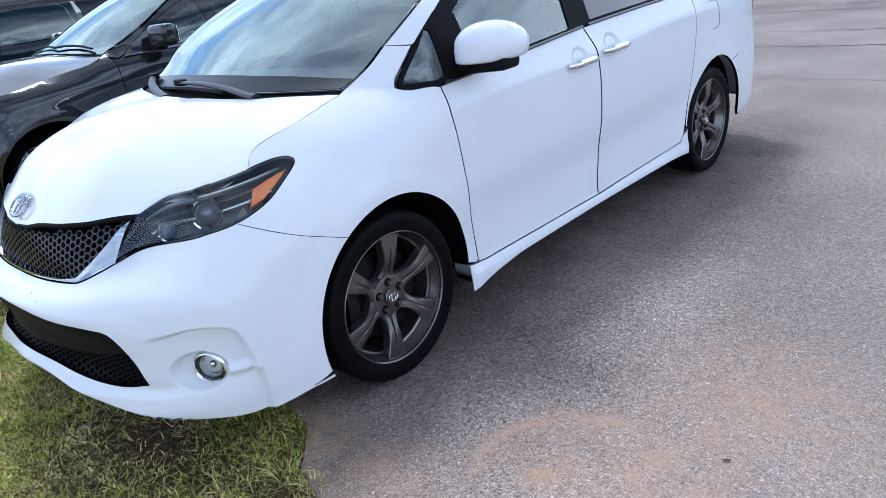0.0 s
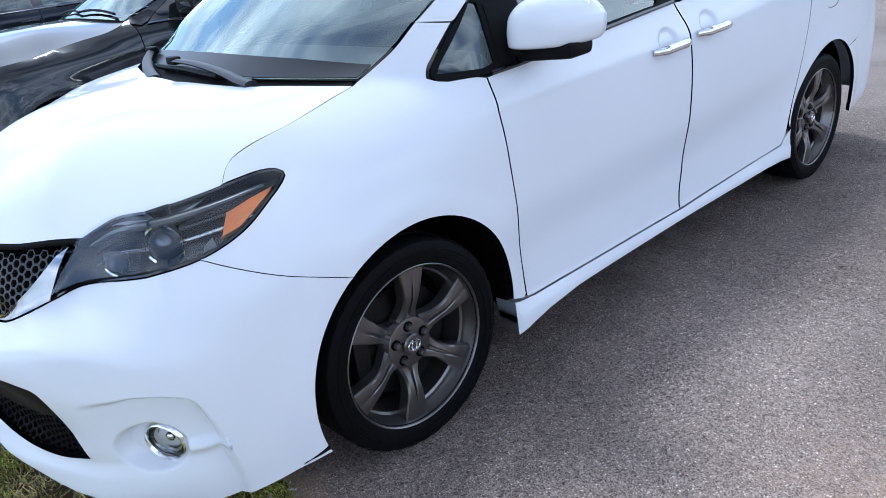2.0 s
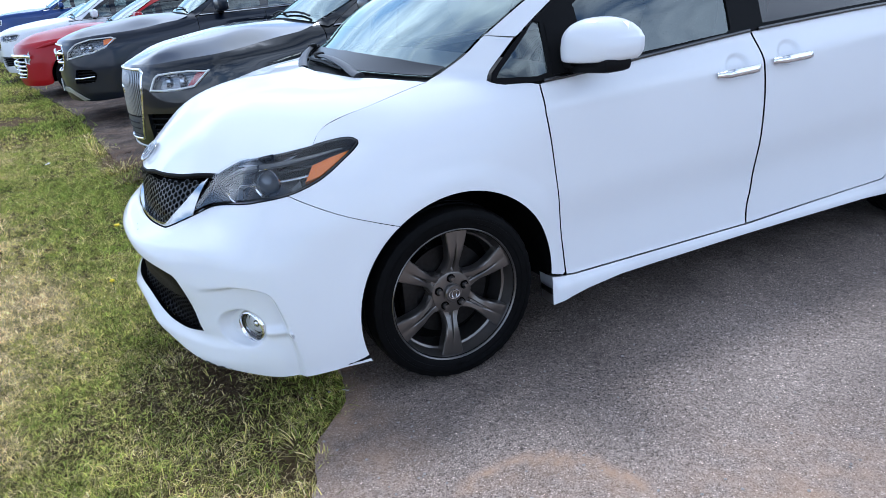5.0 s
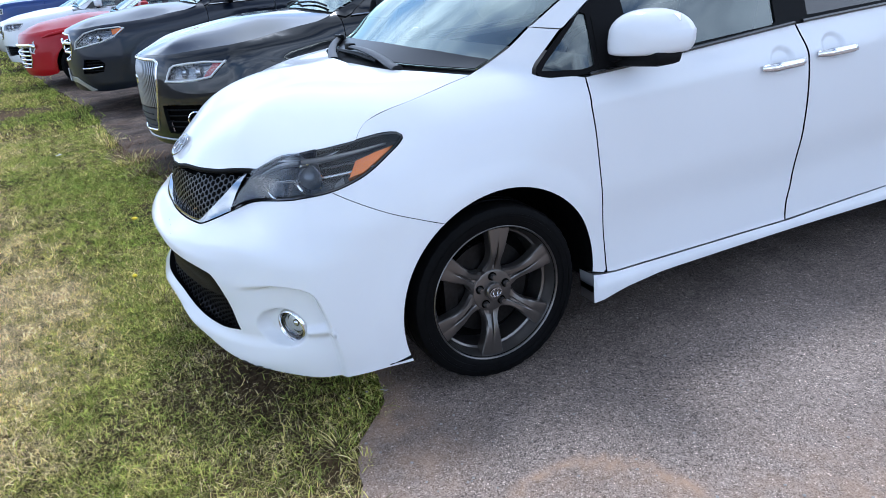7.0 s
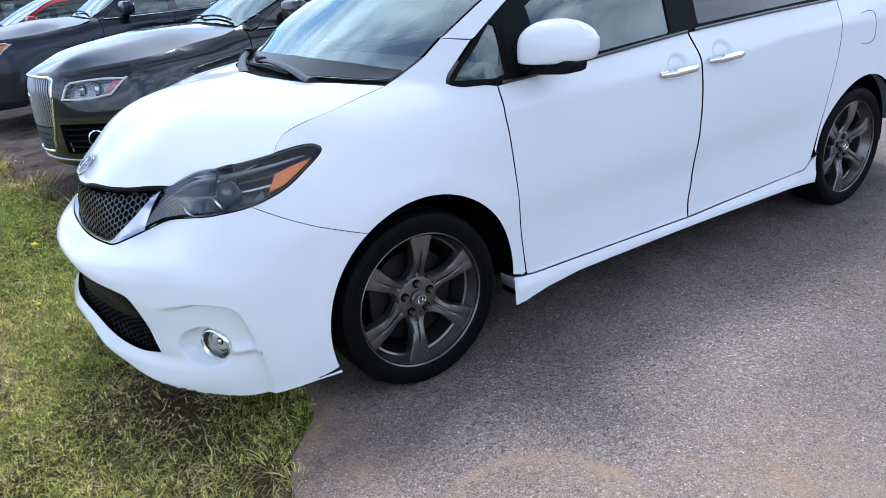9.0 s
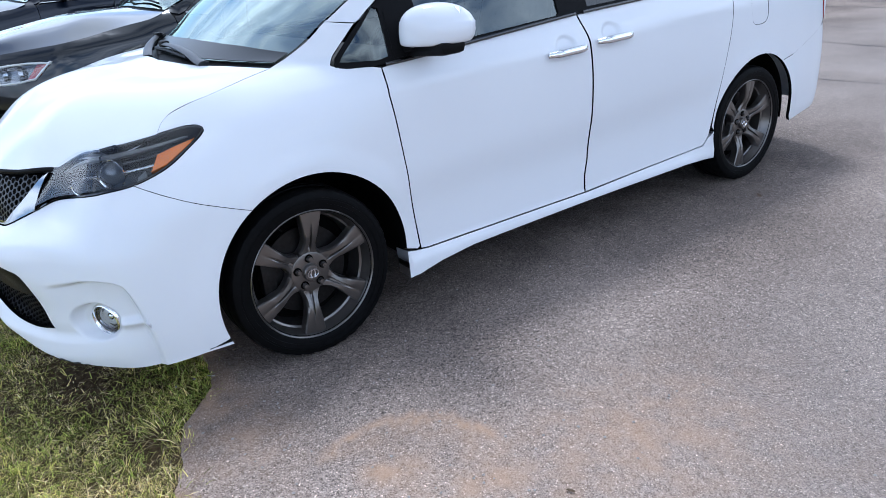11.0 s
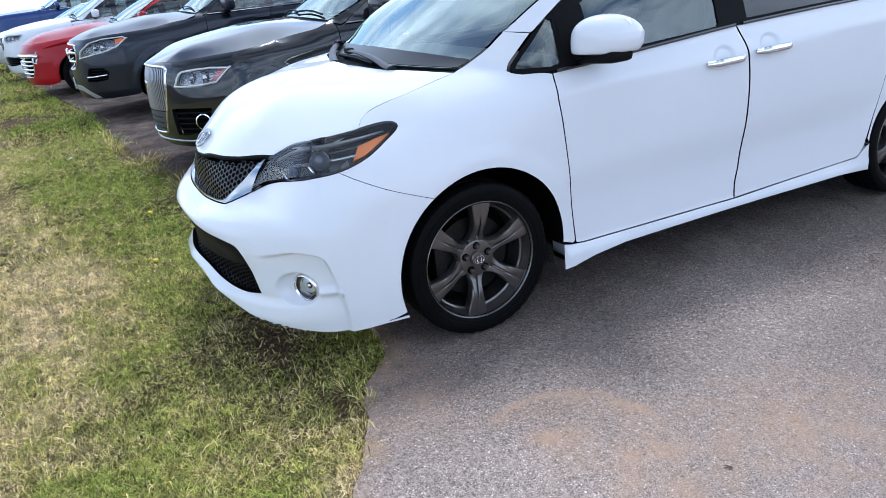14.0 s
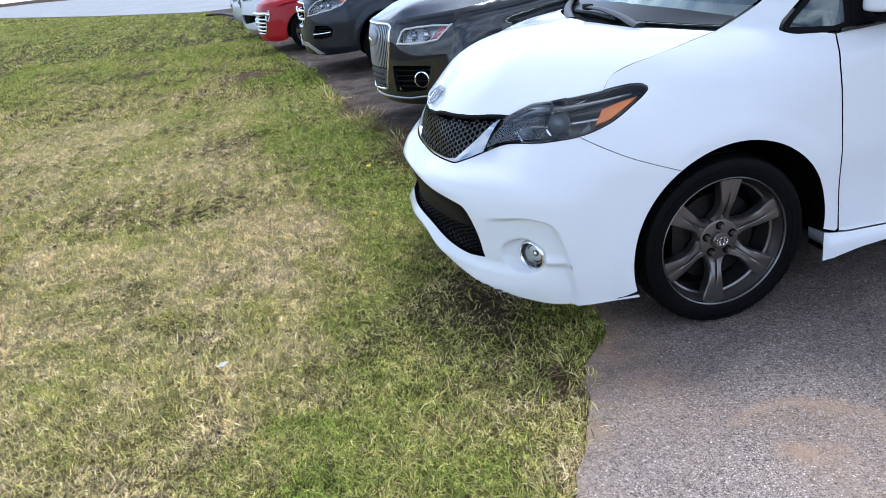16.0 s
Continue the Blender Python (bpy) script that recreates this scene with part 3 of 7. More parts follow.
def lot_dip(x, y):
    """The asphalt sinks a little where the van's wheels stand."""
    return -0.018 * smooth((x + 2.4) / 1.0) * smooth((1.55 - x) / 0.6) * smooth((4.5 - y) / 0.6)


def lawn_height(x, y):
    far = smooth((np.hypot(x, y) - 20) / 40)
    return -0.022 + lot_dip(x, y) + (0.012 * wave(x, y, 5, 3, 2.2)) * (1 - far)


def lot_height(x, y):
    return lot_dip(x, y)


# painted shade: full among the parked cars, fading out from the van's flank
def lot_shade(x, y):
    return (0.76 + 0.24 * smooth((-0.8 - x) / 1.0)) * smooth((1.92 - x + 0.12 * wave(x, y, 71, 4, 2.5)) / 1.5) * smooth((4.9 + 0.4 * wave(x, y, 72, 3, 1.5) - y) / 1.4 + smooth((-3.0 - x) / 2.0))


def lot_pale(x, y):
    return 0.42 * smooth((y - 3.2) / 3.5) * smooth((x + 3.0) / 2.0) * (0.8 + 0.35 * wave(x, 2.2 * y, 73, 4, 1.2)) + 0.28 * smooth((x - 1.55) / 1.3)


def lot_dirt(x, y):
    d = y - EDGE(x)
    near = np.exp(-np.clip(d, 0, 9) / 0.11) * (0.55 + 0.5 * wave(x, y, 62, 4, 7.0)) * (0.3 + 0.7 * smooth((x + 1.0) / 1.2))
    r = np.hypot(x - 1.90, y + 0.20)
    ang = np.arctan2(y + 0.20, x - 1.90) % (2 * np.pi)
    turn = smooth((ang - 1.35) / 0.5) * smooth((3.75 - ang) / 0.4)
    arc_mark = (1.9 * np.exp(-((r - 0.331) / 0.016) ** 2) + 0.35 * np.exp(-((r - 0.28) / 0.06) ** 2)) * turn
    blot = 0.95 * np.exp(-(((x - 1.81) / 0.08) ** 2 + ((y + 0.22) / 0.09) ** 2)) + 0.5 * np.exp(-(((x - 2.1) / 0.22) ** 2 + ((y + 0.05) / 0.2) ** 2)) + 0.45 * np.exp(-(((x - 2.25) / 0.3) ** 2 + ((y - 0.5) / 0.35) ** 2))
    spill = 0.4 * np.exp(-(((x - 1.25) / 0.35) ** 2 + ((y + 0.5) / 0.16) ** 2))
    dust = 0.22 * smooth((x - 1.45) / 0.7) * (0.55 + 0.6 * wave(x, y, 61, 4, 1.5)) * smooth((2.6 - y) / 1.5)
    return np.clip(near + arc_mark + blot + spill + dust, 0, 1)


gx, gy = np.meshgrid(np.arange(-8, 6, 0.25), np.arange(-6, 3, 0.25))
sheet_of("ground", [(-400, -400), (400, -400), (400, 400), (-400, 400)], np.c_[gx.ravel(), gy.ravel()], lawn_height, SOIL, "patchy mown lawn soil with sparse thatch")
ex = np.concatenate([np.arange(4.0, -6.0, -0.03), np.arange(-6, -34, -0.25)])
lot = [(60, 16), (-34, 16), (-34, float(EDGE(-34)))] + [(float(x), float(y)) for x, y in zip(ex[::-1], edge_y(ex)[::-1])] + [(60, -24)]
fx, fy = np.meshgrid(np.arange(0.0, 3.6, 0.035), np.arange(-1.2, 1.2, 0.035))
fine = np.c_[fx.ravel(), fy.ravel()]
fine = fine[fine[:, 1] > EDGE(fine[:, 0]) + 0.06]
cx, cy = np.meshgrid(np.concatenate([np.arange(-33, -3, 1.0), np.arange(-3, -0.4, 0.25), np.arange(0, 59, 1.0)]), np.concatenate([np.arange(0, 5, 0.25), np.arange(5, 15.5, 1.0)]))
cg = np.c_[cx.ravel(), cy.ravel()]
mx, my = np.meshgrid(np.arange(-0.45, 2.8, 0.2), np.arange(1.25, 9.0, 0.2))
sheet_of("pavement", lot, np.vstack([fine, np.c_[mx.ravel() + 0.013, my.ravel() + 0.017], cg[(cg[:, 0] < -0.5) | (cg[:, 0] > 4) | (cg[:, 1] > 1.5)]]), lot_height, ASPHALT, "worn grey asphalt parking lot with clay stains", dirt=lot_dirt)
slab_road = [(-34.05, 60), (-34.05, -5.4), (-46, -12.4), (-76.6, -28.4), (-200, -92), (-200, -60), (-76, 2), (-48, 18), (-48, 60)]
sheet_of("road", slab_road, [], lambda x, y: 0.004 + 0 * x, CONCRETE, "pale concrete road along the lawn")
# tar-filled cracks across the lot
TAR = material("crack_tar", (0.028, 0.027, 0.027), 0.6, grain=0.3, grain_scale=40)
for y0, x0, x1, wdt in ((8.25, -3.5, 6.0, 0.022), (9.6, -2.0, 7.0, 0.012), (6.1, -1.0, 5.5, 0.010), (11.9, -4.0, 8.0, 0.03), (12.8, -5.0, 8.0, 0.02), (4.7, 1.8, 4.2, 0.007)):
    xs = np.arange(x0, x1, 0.06)
    ys = y0 + 0.10 * wave(xs, 0 * xs + y0, int(y0 * 10), 4, 1.6)
    ww = wdt * (0.6 + 0.5 * wave(xs, 0 * xs, int(y0 * 7), 3, 5.0))
    v = [(x, y + s * max(w, 0.003), 0.0035) for x, y, w in zip(xs, ys, ww) for s in (-1, 1)]
    f = [(2 * i, 2 * i + 2, 2 * i + 3, 2 * i + 1) for i in range(len(xs) - 1)]
    tagged(from_mesh("pavement_crack", mesh_of("pavement_crack", v, f, TAR)), "dark tar-filled crack across the asphalt", kind="structure")


# ---- wheels ----
def wheel(parent, centre, side, radius=0.347, rim=0.271, width=0.235, spokes=6, finish=GUNMETAL, grooved=True, name="wheel", detail=True):
    """Tyre, rim, spokes, brake and nuts; side 1 faces +x, -1 faces -x."""
    w = new(name)
    w.parent = parent
    w.matrix_local = pose(*centre, 0, 0, 0 if side > 0 else 180)
    h, turns = width / 2, 120 if detail else 48
    prof = [(-h * 0.9, rim * 0.95), (-h, rim + 0.02), (-h * 1.02, rim + 0.042), (-h * 0.94, radius - 0.014), (-h * 0.8, radius - 0.003), (-0.05, radius), (-0.046, radius - 0.008), (-0.036, radius - 0.008),
            (-0.032, radius), (-0.005, radius), (-0.004, radius - 0.008), (0.004, radius - 0.008), (0.005, radius), (0.032, radius), (0.036, radius - 0.008), (0.046, radius - 0.008), (0.05, radius),
            (h * 0.84, radius - 0.002), (h * 0.97, radius - 0.010), (h * 1.02, radius - 0.022), (h * 1.04, radius - 0.034), (h * 1.025, radius - 0.0345), (h * 1.03, radius - 0.042), (h * 1.045, radius - 0.0425), (h * 1.03, rim + 0.026), (h * 1.01, rim + 0.0255), (h * 1.0, rim + 0.014), (h * 0.97, rim + 0.004), (h * 0.9, rim * 0.97)]
    verts, faces, k = [], [], len(prof)
    for i in range(turns):
        a = 2 * math.pi * i / turns
        for q, (x, r) in enumerate(prof):
            if q in (3, 4, 17, 18) and i % 3 == 0:
                r -= 0.0025
            verts.append((x, r * math.cos(a), r * math.sin(a)))
    for i in range(turns):
        j = (i + 1) % turns
        faces += [(i * k + q, i * k + q + 1, j * k + q + 1, j * k + q) for q in range(k - 1)]
    me = mesh_of("tyre", verts, faces, RUBBER)
    tidy(me, 0.5)
    from_mesh("tyre", me, w, "black rubber tyre with grooved tread")
    e = h - 0.006
    lathe("rim", [(e - 0.02, rim * 0.965), (e, rim * 0.985), (e + 0.004, rim), (e + 0.001, rim * 1.012), (e - 0.012, rim * 1.0), (e - 0.03, rim * 0.99), (e - 0.045, rim * 0.92), (e - 0.02, rim * 0.965)], finish, w, turns=72, sharp=0.5)
    lathe("barrel", [(e - 0.045, rim * 0.93), (e - 0.055, rim * 0.915), (e - 0.06, rim * 0.885), (0.0, rim * 0.87), (-0.03, rim * 0.86)], finish, w, turns=48)
    face = e - 0.012
    k = rim / 0.277
    for j in range(spokes):
        a = 2 * math.pi * (j + 0.5) / spokes - 0.115
        rows = []
        for r in (0.05, 0.085, 0.105, 0.125, 0.145, 0.165, 0.19, 0.215, 0.24, 0.262, 0.275):
            half = float(np.interp(r, (0.05, 0.085, 0.105, 0.125, 0.15, 0.20, 0.274), (0.046, 0.044, 0.034, 0.0285, 0.0285, 0.037, 0.053)))
            crown = face - 0.004 - 0.030 * (1 - smooth((r - 0.07) / 0.11))
            cut = 0.012 * smooth((r - 0.095) / 0.012) * smooth((0.205 - r) / 0.03) if grooved else 0
            g, row = 0.20 - 0.13 * smooth((r - 0.10) / 0.10), []
            edge = 0.006 * (1 - smooth((r - 0.12) / 0.08))
            for f, lift in ((-1, -0.045), (-0.985, -0.006 - edge), (-0.90, -0.001 - edge), (-0.78, 0.0), (-g - 0.10, 0.001), (-g, -0.2 * cut), (-0.6 * g, -cut), (0.6 * g, -cut), (g, -0.2 * cut), (g + 0.10, 0.001), (0.78, 0.0), (0.90, -0.001 - edge), (0.985, -0.006 - edge), (1, -0.045)):
                row.append((crown + lift, r * k, f * half * k))
            rows.append(row)
        v, fc, n = [], [], 14
        for row in rows:
            for x, r, y in row:
                v.append((x, r * math.cos(a) - y * math.sin(a), r * math.sin(a) + y * math.cos(a)))
        for i in range(len(rows) - 1):
            fc += [(i * n + q, i * n + q + 1, (i + 1) * n + q + 1, (i + 1) * n + q) for q in range(n - 1)]
        fc.append(tuple(range(n)))
        me = mesh_of("spoke", v, fc, finish)
        tidy(me, 0.45)
        from_mesh("spoke", me, w)
    lathe("hub", [(face - 0.07, 0.098), (face - 0.048, 0.095), (face - 0.031, 0.084), (face - 0.0285, 0.076), (face - 0.028, 0.038), (face - 0.028, 0.0)], finish, w, turns=40)
    cap = lathe("hub_cap", [(face - 0.03, 0.036), (face - 0.014, 0.036), (face - 0.009, 0.032), (face - 0.007, 0.0)], finish, w, turns=32)
    if detail:
        for ra, rb in ((0.024, 0.018), (0.010, 0.017)):
            ring = [(face - 0.006, ra * math.cos(t), rb * math.sin(t)) for t in np.linspace(0, 2 * math.pi, 25)]
            tube("cap_badge", ring, 0.0026, CHROME, cap, "chrome oval badge", sides=6, up=(1, 0, 0))
    for j in range(5):
        a = 2 * math.pi * (j + 0.25) / 5
        at = (0, 0.060 * math.cos(a), 0.060 * math.sin(a))
        lathe("nut_pocket", [(face - 0.032, 0.0175), (face - 0.0255, 0.0175), (face - 0.027, 0.0155), (face - 0.0275, 0.0)], INNER, w, turns=16, centre=at)
        lathe("lug_nut", [(face - 0.03, 0.0125), (face - 0.014, 0.012), (face - 0.009, 0.009), (face - 0.008, 0.0)], finish, w, turns=6, centre=at)
    lathe("brake_disc", [(0.0, rim * 0.68), (0.018, rim * 0.68), (0.018, 0.06), (0.03, 0.055), (0.03, 0.0)], STEEL, w, turns=48)
    block("caliper", (0.06, 0.06, 0.15), STEEL, w, at=(0.02, -rim * 0.62, 0.02), bevel=0.015)
    lathe("rim_back", [(-0.03, rim * 0.9), (-0.02, 0.0)], INNER, w, turns=32)
    if detail:
        tube("valve", [(e - 0.05, (rim - 0.03) * math.cos(2.0), (rim - 0.03) * math.sin(2.0)), (e - 0.02, (rim - 0.035) * math.cos(2.0), (rim - 0.035) * math.sin(2.0))], 0.004, BLACK, w, sides=6)
    return w


# ---- the white minivan ----
van = empty("minivan", "white minivan with gunmetal wheels and black honeycomb grille on asphalt", "minivan", "parked cars")
ARCH_F, ARCH_R = (0.015, 0.335, 0.425), (3.06, 0.350, 0.410)
VAN_PLAN = [(0, -1.096), (0.3, -1.073), (0.55, -1.002), (0.74, -0.908), (0.88, -0.812), (0.955, -0.72), (0.985, -0.6), (1.005, -0.42), (1.015, -0.2), (1.012, 0.05),
            (1.0, 0.4), (0.99, 0.9), (0.985, 1.6), (0.99, 2.4), (1.0, 2.9), (1.0, 3.3), (0.985, 3.65), (0.94, 3.9), (0.8, 4.04), (0.5, 4.1), (0, 4.12)]
VAN_SECTIONS = [
    ((0.0, None), ((0.25, 0.03), (0.345, -0.004), (0.385, 0.022), (0.43, 0.042), (0.50, 0.03), (0.56, 0.008), (0.60, 0.0), (0.635, 0.03), (0.675, 0.092), (0.75, 0.10), (0.845, 0.110), (0.92, 0.17))),
    ((0.42, None), ((0.20, 0.02), (0.295, -0.010), (0.335, 0.012), (0.38, 0.04), (0.45, 0.04), (0.53, 0.01), (0.575, 0.0), (0.63, 0.02), (0.688, 0.088), (0.75, 0.11), (0.88, 0.176))),
    ((0.62, None), ((0.18, 0.012), (0.245, -0.010), (0.29, -0.004), (0.34, 0.016), (0.42, 0.016), (0.53, 0.004), (0.64, 0.03), (0.735, 0.120), (0.894, 0.220), (0.95, 0.27))),
    ((None, -0.74), ((0.18, 0.02), (0.30, 0.0), (0.50, 0.0), (0.61, 0.01), (0.72, 0.05), (0.839, 0.12), (0.93, 0.19), (1.0, 0.26))),
    ((None, -0.42), ((0.18, 0.01), (0.40, 0.0), (0.70, 0.01), (0.85, 0.05), (0.95, 0.12), (0.99, 0.17), (1.05, 0.23))),
    ((None, -0.2), ((0.18, 0.02), (0.60, 0.0), (0.76, 0.005), (0.90, 0.04), (1.0, 0.09), (1.08, 0.16), (1.13, 0.23))),
    ((None, 0.1), ((0.18, 0.04), (0.30, 0.02), (0.60, 0.0), (0.80, 0.005), (0.95, 0.035), (1.05, 0.09), (1.10, 0.145), (1.15, 0.215), (1.22, 0.245), (1.28, 0.26))),
    ((None, 0.45), ((0.18, 0.01), (0.23, 0.01), (0.30, 0.03), (0.45, 0.025), (0.68, 0.0), (0.85, 0.0), (0.99, 0.01), (1.09, 0.052), (1.2, 0.095), (1.36, 0.165), (1.5, 0.25))),
    ((None, 1.0), ((0.18, 0.02), (0.23, 0.01), (0.29, 0.025), (0.45, 0.03), (0.70, 0.0), (0.85, -0.004), (1.0, 0.0), (1.12, 0.05), (1.4, 0.155), (1.56, 0.24), (1.64, 0.33))),
    ((None, 1.6), ((0.18, 0.02), (0.23, 0.01), (0.285, 0.025), (0.46, 0.03), (0.70, 0.0), (0.88, -0.006), (1.02, 0.0), (1.155, 0.06), (1.4, 0.145), (1.58, 0.225), (1.67, 0.33))),
    ((None, 2.4), ((0.18, 0.02), (0.23, 0.005), (0.29, 0.02), (0.50, 0.03), (0.74, 0.0), (0.92, -0.006), (1.06, 0.0), (1.18, 0.05), (1.4, 0.13), (1.58, 0.21), (1.68, 0.32))),
    ((None, 3.1), ((0.2, 0.02), (0.30, 0.01), (0.60, 0.0), (0.90, 0.0), (1.06, 0.01), (1.2, 0.055), (1.4, 0.13), (1.58, 0.21), (1.68, 0.32))),
    ((None, 3.8), ((0.25, 0.03), (0.35, 0.01), (0.60, 0.0), (0.90, 0.015), (1.06, 0.03), (1.2, 0.075), (1.4, 0.15), (1.56, 0.23), (1.66, 0.34))),
    ((None, 4.02), ((0.28, 0.03), (0.40, 0.0), (0.66, 0.0), (0.90, 0.03), (1.1, 0.06), (1.4, 0.18), (1.6, 0.30), (1.66, 0.4))),
]


def flare(centre, height, r, amount):
    """A wheel arch pressed out round its opening."""
    def f(u, v, p):
        d = np.hypot(p[:, 1] - centre, v - height)
        return np.where(p[:, 0] > 0.5, -amount * (1 - smooth((d - r - 0.02) / 0.09)), 0.0)
    return f


van_shell = Shell(VAN_PLAN, [((k[0], k[1]), v) for k, v in VAN_SECTIONS])
VS = van_shell
on, nose = VS.on, VS.front
# the scoop round the fog lamp
scoop_top = catmull([nose(0.70, 0.525), nose(0.80, 0.545), nose(0.885, 0.560), on(-0.71, 0.535), on(-0.675, 0.46), on(-0.655, 0.376), on(-0.635, 0.28), on(-0.625, 0.17)], 0.01)
scoop_area = np.vstack([scoop_top, [nose(0.66, 0.16)]])
FOG = nose(0.885, 0.380)


def scoop(u, v, p):
    uv = np.c_[np.abs(u), v]
    near = (uv[:, 0] > 0.55) & (uv[:, 0] < 1.45) & (v < 0.65)
    out = np.zeros(len(u))
    if near.any():
        q = uv[near]
        d = distance(q, scoop_top, closed=False)
        ins = inside(q, scoop_area)
        fade = smooth((q[:, 0] - scoop_top[0, 0]) / 0.22)
        depth = np.where(ins, 0.046 * smooth(d / 0.022) * fade * (0.55 + 0.45 * smooth((q[:, 1] - 0.20) / 0.2)), 0.0)
        ridge = np.where(ins, -0.018 * np.exp(-((q[:, 1] - 0.372) / 0.016) ** 2) * smooth((q[:, 0] - FOG[0] - 0.04) / 0.05), 0.0)
        r = np.hypot((q[:, 0] - FOG[0] + 0.035) / 1.45, (q[:, 1] - FOG[1]) / 1.0)
        bowl = 0.042 * (1 - smooth((r - 0.056) / 0.020))
        out[near] = depth + ridge + bowl
    return out


def cup(y, z):
    s = on(y, z)[0]

    def f(u, v, p):
        r = np.hypot((u - s) / 1.35, v - z)
        return 0.015 * (1 - smooth((r - 0.030) / 0.030))
    return f


VS.bumps = [flare(ARCH_F[0], ARCH_F[1], ARCH_F[2], 0.009), flare(ARCH_R[0], ARCH_R[1], ARCH_R[2], 0.007), scoop, cup(1.43, 1.03), cup(1.75, 1.052)]


def arc(c, a0, a1, n=40):
    """Points of a wheel arch on the shell, angles in degrees from straight ahead over the top."""
    return [on(c[0] - c[2] * math.cos(radians(a)), c[1] + c[2] * math.sin(radians(a))) for a in np.linspace(a0, a1, n)]


SEAM = [arc(ARCH_F, 56, 57, 2)[0], on(-0.40, 0.755), on(-0.52, 0.815), on(-0.574, 0.847)]
LAMP_LOW = catmull([nose(0.560, 0.752), nose(0.65, 0.795), on(-0.68, 0.830), SEAM[-1], on(-0.46, 0.885), on(-0.36, 0.940), on(-0.312, 0.970), on(-0.298, 0.982)], 0.012)
LAMP_TOP = catmull([on(-0.296, 0.992), on(-0.308, 1.001), on(-0.34, 1.003), on(-0.44, 0.989), on(-0.55, 0.975), nose(0.66, 0.945), nose(0.615, 0.920), nose(0.582, 0.894)], 0.015)
HOOD_SEAM = catmull([on(-0.44, 0.989), on(-0.40, 1.03), on(-0.33, 1.062), on(-0.2, 1.098), on(-0.08, 1.122), on(0.0, 1.135), on(0.03, 1.14)], 0.02)
GLASS_EDGE = catmull([on(0.03, 1.14), on(0.10, 1.165), on(0.19, 1.215), on(0.27, 1.279), on(0.42, 1.37), on(0.70, 1.50), on(1.0, 1.615)], 0.02)
CHROME_LOW = catmull([nose(0.560, 0.752), nose(0.505, 0.722), nose(0.455, 0.699), nose(0.42, 0.688), nose(0.37, 0.684), nose(0.2, 0.678), (0, 0.675)], 0.015)
arch_front = arc(ARCH_F, -20, 56)
arch_back = arc(ARCH_F, 57, 183)
i_hood = int(np.argmin(np.hypot(*(LAMP_TOP - HOOD_SEAM[0]).T)))

# bumper skin, one piece from arch to arch
bottom = catmull([(0, 0.343), nose(0.2, 0.332), nose(0.4, 0.299), nose(0.6, 0.251), nose(0.75, 0.212), nose(0.85, 0.190), on(-0.629, 0.182), on(-0.423, 0.19)], 0.02)
half = np.vstack([bottom[:-1], arch_front, catmull(SEAM, 0.02)[1:-1], LAMP_LOW[:[int(i) for i in [np.argmin(np.hypot(*(LAMP_LOW - np.array(SEAM[-1])).T))]][0] + 1][::-1], CHROME_LOW[1:-1]])
whole = np.vstack([half[1:], [(0, 0.675)], (half[1:] * (-1, 1))[::-1], [half[0]]])
intake_top = catmull([(0, 0.600), nose(0.2, 0.592), nose(0.4, 0.571), nose(0.54, 0.556), nose(0.60, 0.544), nose(0.637, 0.505), nose(0.668, 0.425), nose(0.690, 0.345)], 0.015)
intake_low = catmull([nose(0.690, 0.345), nose(0.6, 0.334), nose(0.4, 0.350), nose(0.2, 0.372), (0, 0.384)], 0.02)
intake = np.vstack([intake_top[:-1], intake_low[:-1]])
intake = np.vstack([intake, [(0, 0.384)], (intake[1:] * (-1, 1))[::-1]])
bumper = panel("front_bumper", VS, whole, WHITE, van, "white front bumper with scuffed lower edge", holes=[intake], step=0.012, depth=0.03, gap=0.0012, rim_mat=INNER, dense=[(sg * 1.0 - 0.40, 0.16, sg * 1.0 + 0.40, 0.60, 0.006) for sg in (1, -1)])

